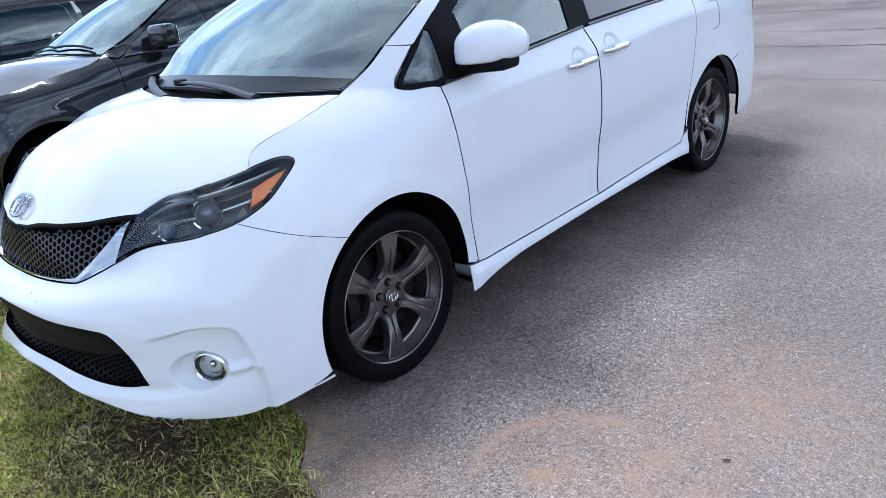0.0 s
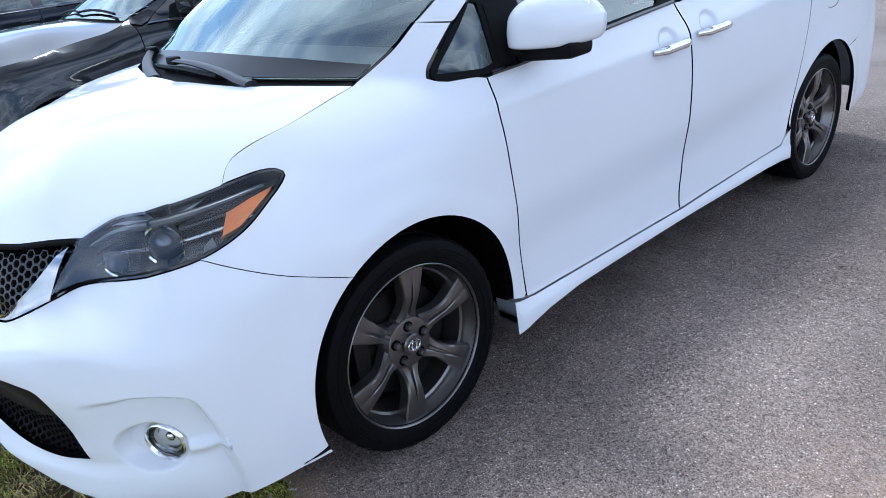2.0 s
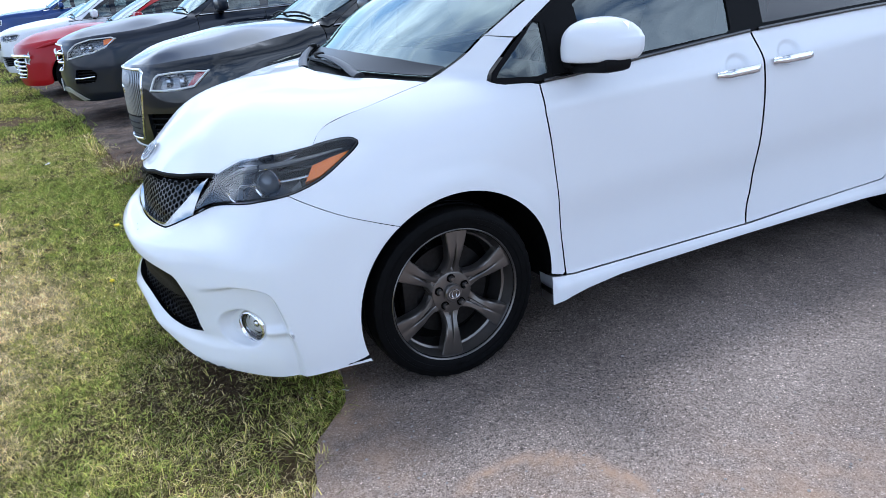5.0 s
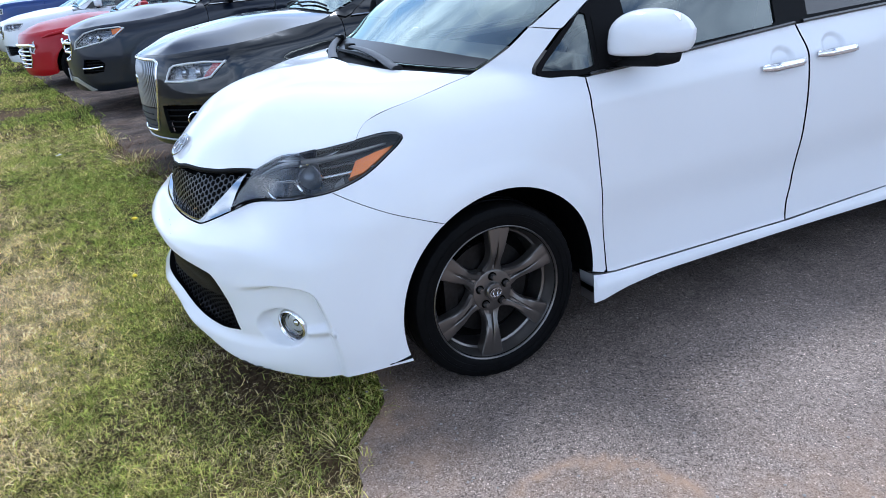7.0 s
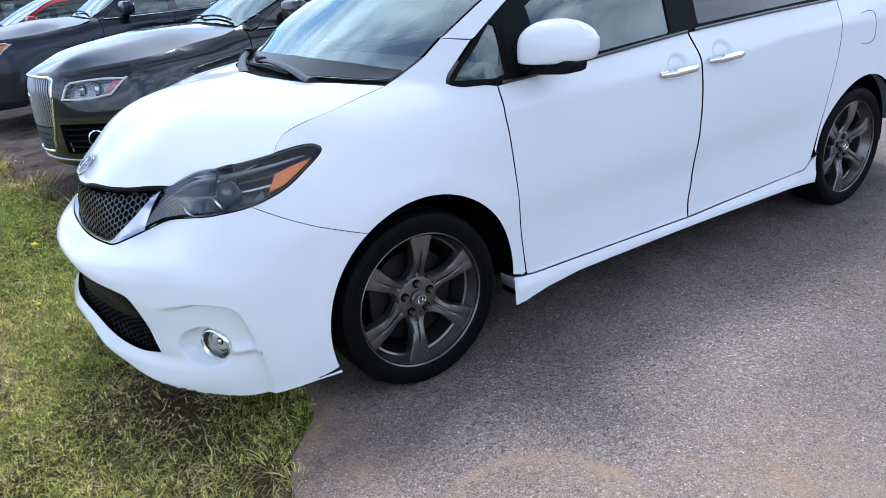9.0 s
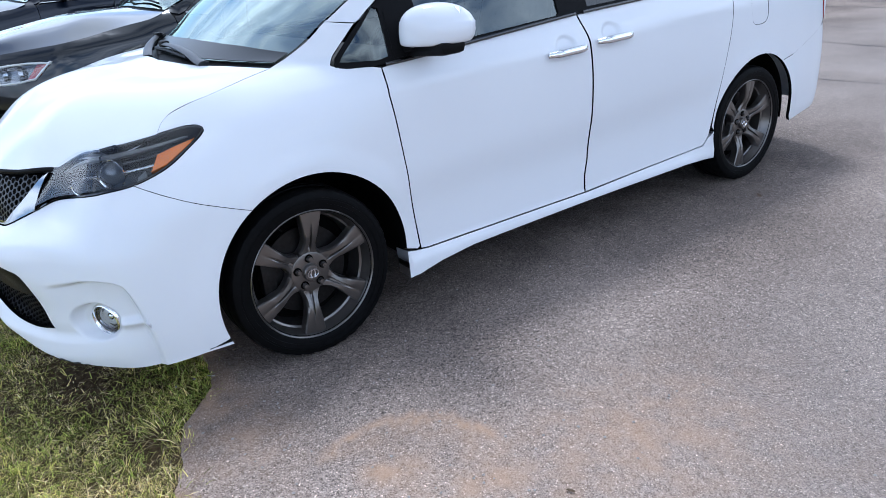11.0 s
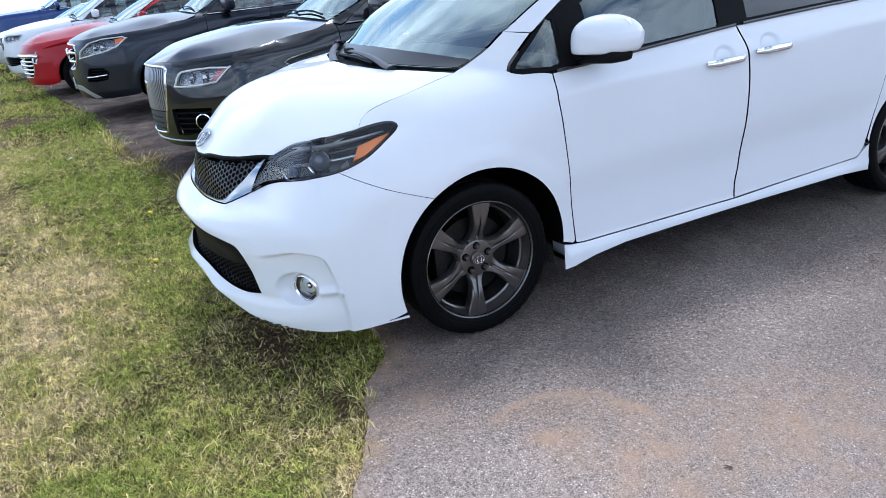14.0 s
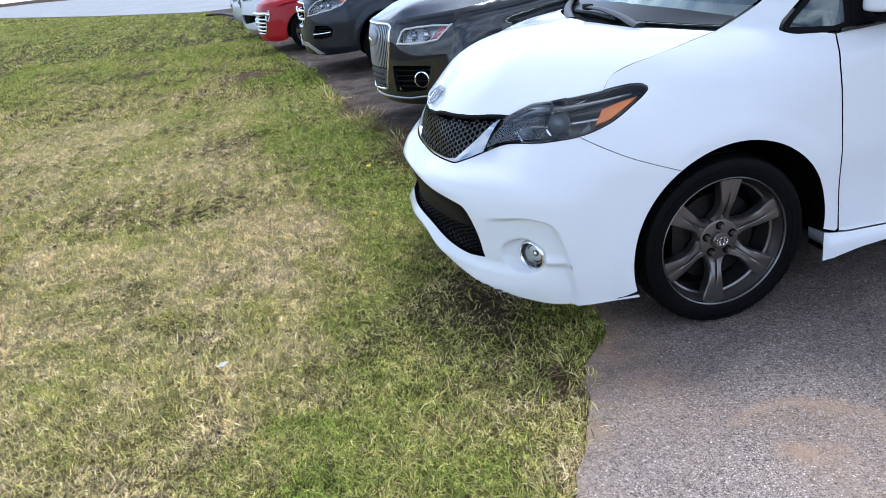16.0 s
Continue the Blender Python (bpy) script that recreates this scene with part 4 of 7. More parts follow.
for sd in (1, -1):
    tip = straight([on(-0.478, 0.199), on(-0.43, 0.213), on(-0.394, 0.222), on(-0.388, 0.204)], 0.01)
    panel("bumper_tip", VS, tip, BLACK, bumper, "black end of the bumper lip", side=sd, lift=0.003, step=0.012, depth=0.004, roll=0)
    fender = np.vstack([arch_back, [on(0.50, 0.292)], straight([on(0.515, 0.30), on(0.47, 0.66), on(0.428, 0.985), on(0.432, 1.09)], 0.02, False),
                        straight([on(0.40, 1.098), on(0.262, 1.113), on(0.245, 1.122), on(0.27, 1.155)], 0.02, False), straight([on(0.38, 1.262), on(0.272, 1.281)], 0.02, False),
                        GLASS_EDGE[:14][::-1], HOOD_SEAM[:-1][::-1], LAMP_TOP[:i_hood][::-1], LAMP_LOW[::-1][:int(len(LAMP_LOW) - np.argmin(np.hypot(*(LAMP_LOW - np.array(SEAM[-1])).T)))],
                        catmull(SEAM, 0.02)[::-1][1:]])
    panel("fender", VS, fender, WHITE, van, side=sd, step=0.02, depth=0.035, gap=0.0012, roll=0.003, rim_mat=INNER)
    B_LINE = [(1.572, 0.272), (1.576, 0.36), (1.594, 0.44), (1.601, 0.62), (1.603, 0.80), (1.594, 0.98), (1.584, 1.06), (1.56, 1.158)]
    door = np.vstack([straight([on(0.522, 0.288), on(0.473, 0.66), on(0.432, 0.985), on(0.436, 1.09)], 0.02, False), straight([on(0.46, 1.093), on(1.0, 1.125), on(1.54, 1.157)], 0.04, False),
                      catmull([on(*q) for q in B_LINE[::-1]], 0.02), straight([on(1.57, 0.270), on(0.56, 0.282)], 0.04, False)])
    panel("front_door", VS, door, WHITE, van, side=sd, step=0.022, gap=0.0014, rim_mat=INNER, dense=[(on(1.43, 1.03)[0] - 0.10, 0.95, on(1.43, 1.03)[0] + 0.10, 1.11, 0.007)])
    slide = np.vstack([catmull([on(y + 0.008, z) for y, z in B_LINE], 0.02), straight([on(1.60, 1.160), on(2.2, 1.182), on(2.72, 1.195)], 0.04, False),
                       catmull([on(2.752, 1.19), on(2.745, 1.0), on(2.685, 0.65), on(2.63, 0.42), on(2.60, 0.34), on(2.56, 0.303), on(2.50, 0.298)], 0.02), straight([on(2.46, 0.295), on(1.60, 0.271)], 0.04, False)])
    panel("sliding_door", VS, slide, WHITE, van, side=sd, step=0.022, gap=0.0014, rim_mat=INNER, dense=[(on(1.75, 1.05)[0] - 0.10, 0.97, on(1.75, 1.05)[0] + 0.10, 1.13, 0.007)])
    fuel = catmull([on(2.93, 1.09), on(2.96, 1.108), on(3.07, 1.108), on(3.095, 1.085), on(3.10, 0.97), on(3.075, 0.945), on(2.97, 0.94), on(2.945, 0.96)], 0.02, True)
    quarter = np.vstack([catmull([on(2.635, 0.40), on(2.685, 0.65), on(2.745, 1.0), on(2.752, 1.19)], 0.02), straight([on(2.80, 1.198), on(3.4, 1.20), on(3.82, 1.20)], 0.04, False),
                         catmull([on(3.80, 1.14), on(3.86, 0.95), on(3.88, 0.86)], 0.03), straight([on(3.82, 0.83), on(3.42, 0.70)], 0.03, False)[:-1],
                         arc(ARCH_R, 4, 125)[::-1]])
    panel("quarter_panel", VS, quarter, WHITE, van, side=sd, step=0.025, gap=0.0003, roll=0.0005, rim_mat=INNER, holes=[fuel] if sd > 0 else [])
    if sd > 0:
        panel("fuel_door", VS, fuel, WHITE, van, rim_mat=INNER)
    rear_half = np.vstack([arc(ARCH_R, 125.3, 186), straight([on(3.50, 0.265), on(3.7, 0.285), on(3.95, 0.31)], 0.03, False), [(VS.end, 0.31), (VS.end, 0.84)], straight([on(4.02, 0.85), on(3.9, 0.85), on(3.82, 0.830), on(3.42, 0.700)], 0.03, False)])
    panel("rear_bumper", VS, rear_half, WHITE, van, side=sd, step=0.03, gap=0.0003, roll=0.0005, rim_mat=INNER)
    rocker = np.vstack([straight([on(0.428, 0.182), on(0.49, 0.180), on(0.62, 0.204), on(0.8, 0.220), on(1.6, 0.222), on(2.4, 0.222), on(2.655, 0.210)], 0.03, False), arc(ARCH_R, -12, 3, 6), straight([on(2.60, 0.335), on(2.56, 0.298), on(1.6, 0.268), on(0.56, 0.28), on(0.50, 0.288), on(0.438, 0.30)], 0.03, False)])
    panel("side_skirt", VS, rocker, WHITE, van, side=sd, step=0.02, lift=0.006, depth=0.09)
    # tail lamp
    tail = catmull([on(3.80, 1.19), on(3.88, 0.95), on(3.90, 0.86), on(4.0, 0.87), on(4.03, 1.0), on(3.98, 1.2)], 0.03, True)
    panel("tail_lamp", VS, tail, REDLENS, van, side=sd, lift=0.006)

# dark inner structure close behind the gaps
def set_back(u, v):
    return VS.base(np.asarray(u, float), np.asarray(v, float), 0.024)


for sd in (1, -1):
    panel("inner_side", set_back, straight([on(0.44, 0.30), on(2.60, 0.30), on(2.80, 0.75), on(3.2, 0.86), on(3.3, 1.14), on(2.80, 1.15), on(0.44, 1.07)], 0.1), INNER, van, side=sd, step=0.08, depth=0, roll=0)
    panel("inner_wing", set_back, straight([on(-0.23, 0.78), on(0.30, 0.80), on(0.46, 0.60), on(0.46, 1.05), on(0.2, 1.06), on(-0.25, 0.93), on(-0.50, 0.80), on(-0.40, 0.72)], 0.06), INNER, van, side=sd, step=0.06, depth=0, roll=0)

# hood
hood_pts = [(0, -0.965, 0.842), (0, -0.94, 0.882), (0, -0.895, 0.925), (0, -0.80, 1.006), (0, -0.55, 1.105), (0, -0.35, 1.14), (0, -0.157, 1.145), (0.25, -0.935, 0.852), (0.42, -0.855, 0.872), (0.4, -0.75, 0.992), (0.4, -0.4, 1.118), (0.4, -0.12, 1.142), (0.6, -0.45, 1.07)]
for q in (LAMP_TOP[-1], LAMP_TOP[i_hood], HOOD_SEAM[4], HOOD_SEAM[10], HOOD_SEAM[16], HOOD_SEAM[-1]):
    x, y, z = VS.base(np.array([q[0]]), np.array([q[1]]))[0]
    hood_pts.append((float(x), float(y), float(z)))
hood_sheet = Sheet(hood_pts)
edge3 = np.vstack([VS.base(LAMP_TOP[i_hood:, 0], LAMP_TOP[i_hood:, 1])[::-1], VS.base(HOOD_SEAM[1:, 0], HOOD_SEAM[1:, 1])])[:, :2]
front_edge = catmull([(0, -0.962), (0.10, -0.953), (0.16, -0.938), (0.3, -0.902), (0.45, -0.832), tuple(edge3[0])], 0.02)
back_edge = catmull([tuple(edge3[-1]), (0.62, -0.05), (0.3, -0.13), (0, -0.157)], 0.03)
hood_half = np.vstack([front_edge[:-1], edge3, back_edge[1:]])
hood_all = np.vstack([hood_half, (hood_half[1:-1] * (-1, 1))[::-1]])
panel("hood", hood_sheet, hood_all, WHITE, van, step=0.02, gap=0.0008, depth=0.025, rim_mat=INNER)

lip = np.vstack([(front_edge * (-1, 1))[:0:-1], front_edge])
lip3 = hood_sheet(lip[:, 0], lip[:, 1]) - normals(hood_sheet, lip) * 0.016 + (0, -0.004, 0)
tube("grille_lip", lip3, 0.011, BLACK, van, "black lip under the hood's edge", sides=8)

# windshield between the pillars
wedge = VS.base(GLASS_EDGE[:, 0], GLASS_EDGE[:, 1])
WB = np.linspace(0, 1, len(wedge))


def screen(a, b):
    w = np.stack([np.interp(b, WB, wedge[:, j]) for j in range(3)], 1)
    t = np.clip(b, -0.2, 1.2)
    cy, cz = -0.11 + 0.96 * t, 1.125 + 0.538 * t + 0.03 * np.sin(np.pi * np.clip(t, 0, 1))
    a = np.asarray(a, float)
    return np.stack([a * w[:, 0], cy + (w[:, 1] - cy) * a * a, cz + (w[:, 2] - cz) * a * a], 1)


glass = panel("windshield", screen, straight([(-0.985, 0.04), (0.985, 0.04), (0.985, 1.0), (-0.985, 1.0)], 0.05), WINDSHIELD, van, "sloping windshield reflecting bright cloud", step=0.05, depth=0.004, gap=0.0, roll=0)
glass.visible_shadow = False
# black band laid over the glass along its foot
panel("glass_foot_band", screen, straight([(-0.978, 0.045), (0.978, 0.045), (0.978, 0.105), (0.6, 0.125), (0, 0.135), (-0.6, 0.125), (-0.978, 0.105)], 0.05), DARK_BAND, van, "black band along the foot of the windshield", step=0.05, lift=0.002, depth=0, gap=0, roll=0)
panel("cowl", screen, straight([(-0.97, -0.06), (0.97, -0.06), (0.97, 0.05), (-0.97, 0.05)], 0.05), BLACK, van, "black plastic wiper cowl", lift=-0.012, step=0.05, depth=0.02, roll=0)
for arm_keys, blade_keys in ((((0.54, -0.02), (0.30, 0.03), (0.0, 0.06), (-0.28, 0.062)), ((-0.52, 0.035), (-0.15, 0.045), (0.22, 0.030))), (((-0.30, -0.03), (-0.52, 0.0), (-0.75, 0.035), (-0.88, 0.075)), ((-0.97, 0.10), (-0.80, 0.035), (-0.60, 0.02)))):
    ab, bb = catmull(arm_keys, 0.05), catmull(blade_keys, 0.05)
    pa = screen(ab[:, 0], ab[:, 1]) + normals(screen, ab) * 0.030
    pb = screen(bb[:, 0], bb[:, 1]) + normals(screen, bb) * 0.012
    arm = tube("wiper_arm", pa, [0.024 - 0.008 * i / (len(pa) - 1) for i in range(len(pa))], WIPER, van, sides=10, squash=0.5)
    block("wiper_joint", (0.07, 0.035, 0.03), BLACK, arm, at=pa[-1], bevel=0.008)
    tube("wiper_blade", pb, 0.010, BLACK, arm, sides=6)

# daylight band: black frames with panes let in
frame_outline = np.vstack([straight([on(0.258, 1.122), on(0.268, 1.106), on(0.30, 1.099), on(0.40, 1.096), on(1.0, 1.129), on(1.6, 1.162), on(2.4, 1.191), on(3.72, 1.205)], 0.03, False), catmull([on(3.74, 1.25), on(3.66, 1.42), on(3.5, 1.51), on(2.6, 1.57), on(1.4, 1.565), on(1.05, 1.545), on(0.80, 1.48), on(0.58, 1.385), on(0.40, 1.27), on(0.27, 1.145)], 0.03)])
PANES = [(((0.285, 1.128), (0.43, 1.120), (0.478, 1.130), (0.488, 1.305), (0.47, 1.312)), SIDE_GLASS, "quarter_glass"),
         (((0.66, 1.138), (1.0, 1.150), (1.43, 1.172), (1.445, 1.18), (1.455, 1.535), (1.05, 1.51), (0.80, 1.43), (0.655, 1.355)), SIDE_GLASS, "door_glass"),
         (((1.645, 1.19), (2.1, 1.205), (2.62, 1.222), (2.62, 1.545), (1.645, 1.54)), DARK_GLASS, "sliding_door_glass"),
         (((2.73, 1.23), (3.62, 1.235), (3.58, 1.36), (3.45, 1.475), (2.73, 1.53)), DARK_GLASS, "rear_quarter_glass")]
for sd in (1, -1):
    holes = [straight([on(*q) for q in pane], 0.03) for pane, _, _ in PANES]
    panel("window_frame", VS, frame_outline, BLACK, van, "black window frame and pillars", holes=holes, side=sd, step=0.03, lift=0.002, depth=0.02)
    for (pane, mat, nm), h in zip(PANES, holes):
        g = panel(nm, VS, shrink(h, -0.008), mat, van, side=sd, lift=-0.006, depth=0, roll=0, step=0.06, gap=0)
        g.visible_shadow = False
    pillar = np.vstack([GLASS_EDGE[14:], straight([on(1.06, 1.625), on(1.6, 1.665), on(2.6, 1.675), on(3.5, 1.655), on(3.78, 1.62)], 0.04, False), straight([on(3.86, 1.40), on(3.84, 1.21), on(3.75, 1.21)], 0.03, False), frame_outline[len(straight([on(0.258, 1.122), on(0.268, 1.106), on(0.30, 1.099), on(0.40, 1.096), on(1.0, 1.129), on(1.6, 1.162), on(2.4, 1.191), on(3.72, 1.205)], 0.03, False)):-6], [on(0.385, 1.264)]])
    panel("roof_pillar", VS, pillar, WHITE, van, side=sd, step=0.035)
roof_sheet = Sheet([(0, 0.86, 1.668), (0.3, 0.89, 1.664), (0.66, 1.0, 1.618), (0, 1.6, 1.745), (0.4, 1.6, 1.735), (0.655, 1.6, 1.668), (0, 2.6, 1.75), (0.4, 2.6, 1.74), (0.67, 2.6, 1.678), (0, 3.7, 1.69), (0.4, 3.7, 1.685), (0.64, 3.72, 1.63)])
panel("roof", roof_sheet, straight([(-0.655, 1.01), (-0.3, 0.89), (0, 0.862), (0.3, 0.89), (0.655, 1.01), (0.66, 1.6), (0.672, 2.6), (0.64, 3.74), (0, 3.80), (-0.64, 3.74), (-0.672, 2.6), (-0.66, 1.6)], 0.06), WHITE, van, step=0.06)
# tailgate
gate_end = VS.end


def tail_surface(u, v):
    w = 0.92 - 0.20 * smooth((v - 1.1) / 0.5)
    return np.stack([-u * w, 4.10 - 0.03 * (v - 0.85) - 0.30 * smooth((v - 1.12) / 0.75) - 0.12 * u**4, v], 1)


panel("tailgate", tail_surface, straight([(-0.96, 0.85), (0.96, 0.85), (0.96, 1.66), (-0.96, 1.66)], 0.05), WHITE, van, holes=[straight([(-0.84, 1.2), (0.84, 1.2), (0.84, 1.6), (-0.84, 1.6)], 0.05)], step=0.05)
panel("rear_glass", tail_surface, straight([(-0.845, 1.195), (0.845, 1.195), (0.845, 1.605), (-0.845, 1.605)], 0.05), DARK_GLASS, van, step=0.06, lift=-0.006, depth=0, roll=0)


# ---- grille, lamps, mirrors, cabin of the minivan ----
def under(sh, by):
    """The shell set back by a distance."""
    def f(u, v):
        u, v = np.asarray(u, float), np.asarray(v, float)
        return sh.base(u, v) - normals(sh.base, np.stack([u, v], 1), e=0.02) * by
    return f


def honeycomb(name, f, outline, r, mat, parent, label="", wall=0.18, depth=0.012, squeeze=1.0):
    """A mesh of six-sided cells on a surface; cells that cross the outline are left out."""
    lo, hi = outline.min(axis=0), outline.max(axis=0)
    uv, faces, flags = [], [], []
    dx, dy = 1.5 * r, math.sqrt(3) * r * squeeze
    for i in range(int((hi[0] - lo[0]) / dx) + 2):
        for j in range(int((hi[1] - lo[1]) / dy) + 2):
            c = (lo[0] + i * dx, lo[1] + (j + 0.5 * (i % 2)) * dy)
            ring = np.array([(c[0] + r * math.cos(math.pi * k / 3), c[1] + r * squeeze * math.sin(math.pi * k / 3)) for k in range(6)])
            if inside(ring, outline).sum() < 3:
                continue
            k0 = len(uv)
            inner = np.array(c) + (ring - c) * (1 - wall)
            uv += list(ring) + list(inner) + list(inner)
            flags += [0] * 12 + [1] * 6
            for k in range(6):
                q = (k + 1) % 6
                faces += [(k0 + k, k0 + q, k0 + 6 + q, k0 + 6 + k), (k0 + 6 + k, k0 + 6 + q, k0 + 12 + q, k0 + 12 + k)]
    uv = np.array(uv)
    nn = normals(f, uv)
    pos = f(uv[:, 0], uv[:, 1]) - nn * (np.array(flags) * depth)[:, None]
    me = mesh_of(name, pos, faces, mat, smooth=False)
    return from_mesh(name, me, parent, label)


def inner_arch(name, parent, sd, x, y, z, r, deep=0.36, low=-3):
    """A dark wheel housing: half a drum, shut on its inner side."""
    v, f, n = [], [], 28
    for i in range(n + 1):
        a = radians(low + (180 - 2 * low) * i / n)
        for xx in (x, x - deep):
            v.append((sd * xx, y - r * math.cos(a), z + r * math.sin(a)))
    v.append((sd * (x - deep), y, z))
    for i in range(n):
        f += [(2 * i, 2 * i + 1, 2 * i + 3, 2 * i + 2), (2 * i + 1, len(v) - 1, 2 * i + 3)]
    return from_mesh(name, mesh_of(name, v, f, INNER), parent)


# upper grille: from the hood's lip down to the chrome V
lip_s = [VS.front(x, z) for x, z in ((0.0, 0.838), (0.3, 0.845), (0.45, 0.858), (0.565, 0.88))]
up_edge = catmull([(0, 0.838)] + lip_s[1:], 0.02)
right_edge = catmull([nose(0.550, 0.866), nose(0.482, 0.772), nose(0.425, 0.716)], 0.02)
low_edge = catmull([nose(0.408, 0.705), nose(0.36, 0.699), nose(0.2, 0.692), (0, 0.689)], 0.02)
gh = np.vstack([up_edge, right_edge[1:], low_edge[:-1]])
grille_outline = np.vstack([gh, [(0, 0.689)], (gh[1:] * (-1, 1))[::-1]])
honeycomb("grille_mesh", under(VS, 0.018), grille_outline, 0.0172, GRID, van, "black honeycomb grille", wall=0.25, squeeze=0.80)
panel("grille_backing", under(VS, 0.055), shrink(grille_outline, -0.03), INNER, van, step=0.05, depth=0, roll=0)
wing = np.vstack([straight([nose(0.578, 0.888), nose(0.568, 0.82), nose(0.560, 0.752)], 0.02, False), CHROME_LOW[1:], (CHROME_LOW[1:-1] * (-1, 1))[::-1], straight([nose(0.560, 0.752), nose(0.568, 0.82), nose(0.578, 0.888)], 0.02, False) * (-1, 1),
                  (np.vstack([right_edge, low_edge[:-1]])) * (-1, 1), [(0, 0.689)], np.vstack([right_edge, low_edge[:-1]])[::-1]])
def wing_skin(u, v):
    """The shell turned a little downwards, so that the bright trim faces the lawn."""
    u, v = np.asarray(u, float), np.asarray(v, float)
    return VS.base(u, v, 0.004 - 0.032 * smooth((v - 0.68) / 0.20))


panel("chrome_surround", wing_skin, wing, DIM_CHROME, van, "chrome grille surround", lift=0.004, step=0.014, depth=0.03, roll=0.005)

# lower intake: smooth black bar above a slatted mesh
bar = np.vstack([intake_top[:-9], straight([nose(0.645, 0.460), nose(0.4, 0.428), (0, 0.412)], 0.02, False)])
bar = np.vstack([bar, (bar[1:-1] * (-1, 1))[::-1]])
panel("intake_bar", under(VS, 0.012), bar, BLACK, van, "matt black bumper bar", step=0.03, depth=0.03)
mesh_zone = np.vstack([straight([nose(0.645, 0.463), nose(0.4, 0.431), (0, 0.415)], 0.02, False)[::-1], straight([nose(0.680, 0.342), nose(0.6, 0.331), nose(0.4, 0.346), (0, 0.376)], 0.02, False)])
mesh_zone = np.vstack([mesh_zone, (mesh_zone[1:-1] * (-1, 1))[::-1]])
honeycomb("intake_mesh", under(VS, 0.03), mesh_zone, 0.017, BLACK, van, "black diamond mesh", wall=0.28, squeeze=0.55)
panel("intake_backing", under(VS, 0.075), shrink(intake, -0.02), INNER, van, step=0.06, depth=0, roll=0)

# emblem on the hood's nose
em_c, em_n = hood_sheet(np.array([0.0]), np.array([-0.918]))[0], normals(hood_sheet, np.array([[0.0, -0.918]]))[0]
em = Matrix.Translation(em_c + em_n * 0.005) @ Vector(em_n).to_track_quat("Z", "Y").to_matrix().to_4x4()
badge = new("badge")
badge.parent = van
tagged(badge, "chrome oval badge")
for nm, a, b, oy, rr in (("badge_ring", 0.070, 0.047, 0.0, 0.0062), ("badge_oval", 0.044, 0.018, 0.020, 0.0048), ("badge_oval", 0.018, 0.042, -0.002, 0.0048)):
    tube(nm, [em @ Vector((a * math.cos(t), b * math.sin(t) + oy, 0.004)) for t in np.linspace(0, 2 * math.pi, 33)], rr, DIM_CHROME, badge, sides=8, squash=0.7, up=em_n)

# headlamps
BROW = material("satin_lamp_brow", (0.11, 0.115, 0.12), 0.34, metal=0.1, grain=0.1, grain_scale=60)
lamp_line = np.vstack([LAMP_LOW, LAMP_TOP])


def lens_skin(u, v):
    """The shell with its corner eased, for the clear covers."""
    u, v = np.asarray(u, float), np.asarray(v, float)
    return sum(VS.base(u + d, v + e) * w for d, w in ((-0.16, 0.08), (-0.12, 0.11), (-0.08, 0.13), (-0.04, 0.15), (0.0, 0.06), (0.04, 0.15), (0.08, 0.13), (0.12, 0.11), (0.16, 0.08)) for e in (-0.012, 0.012)) * 0.5


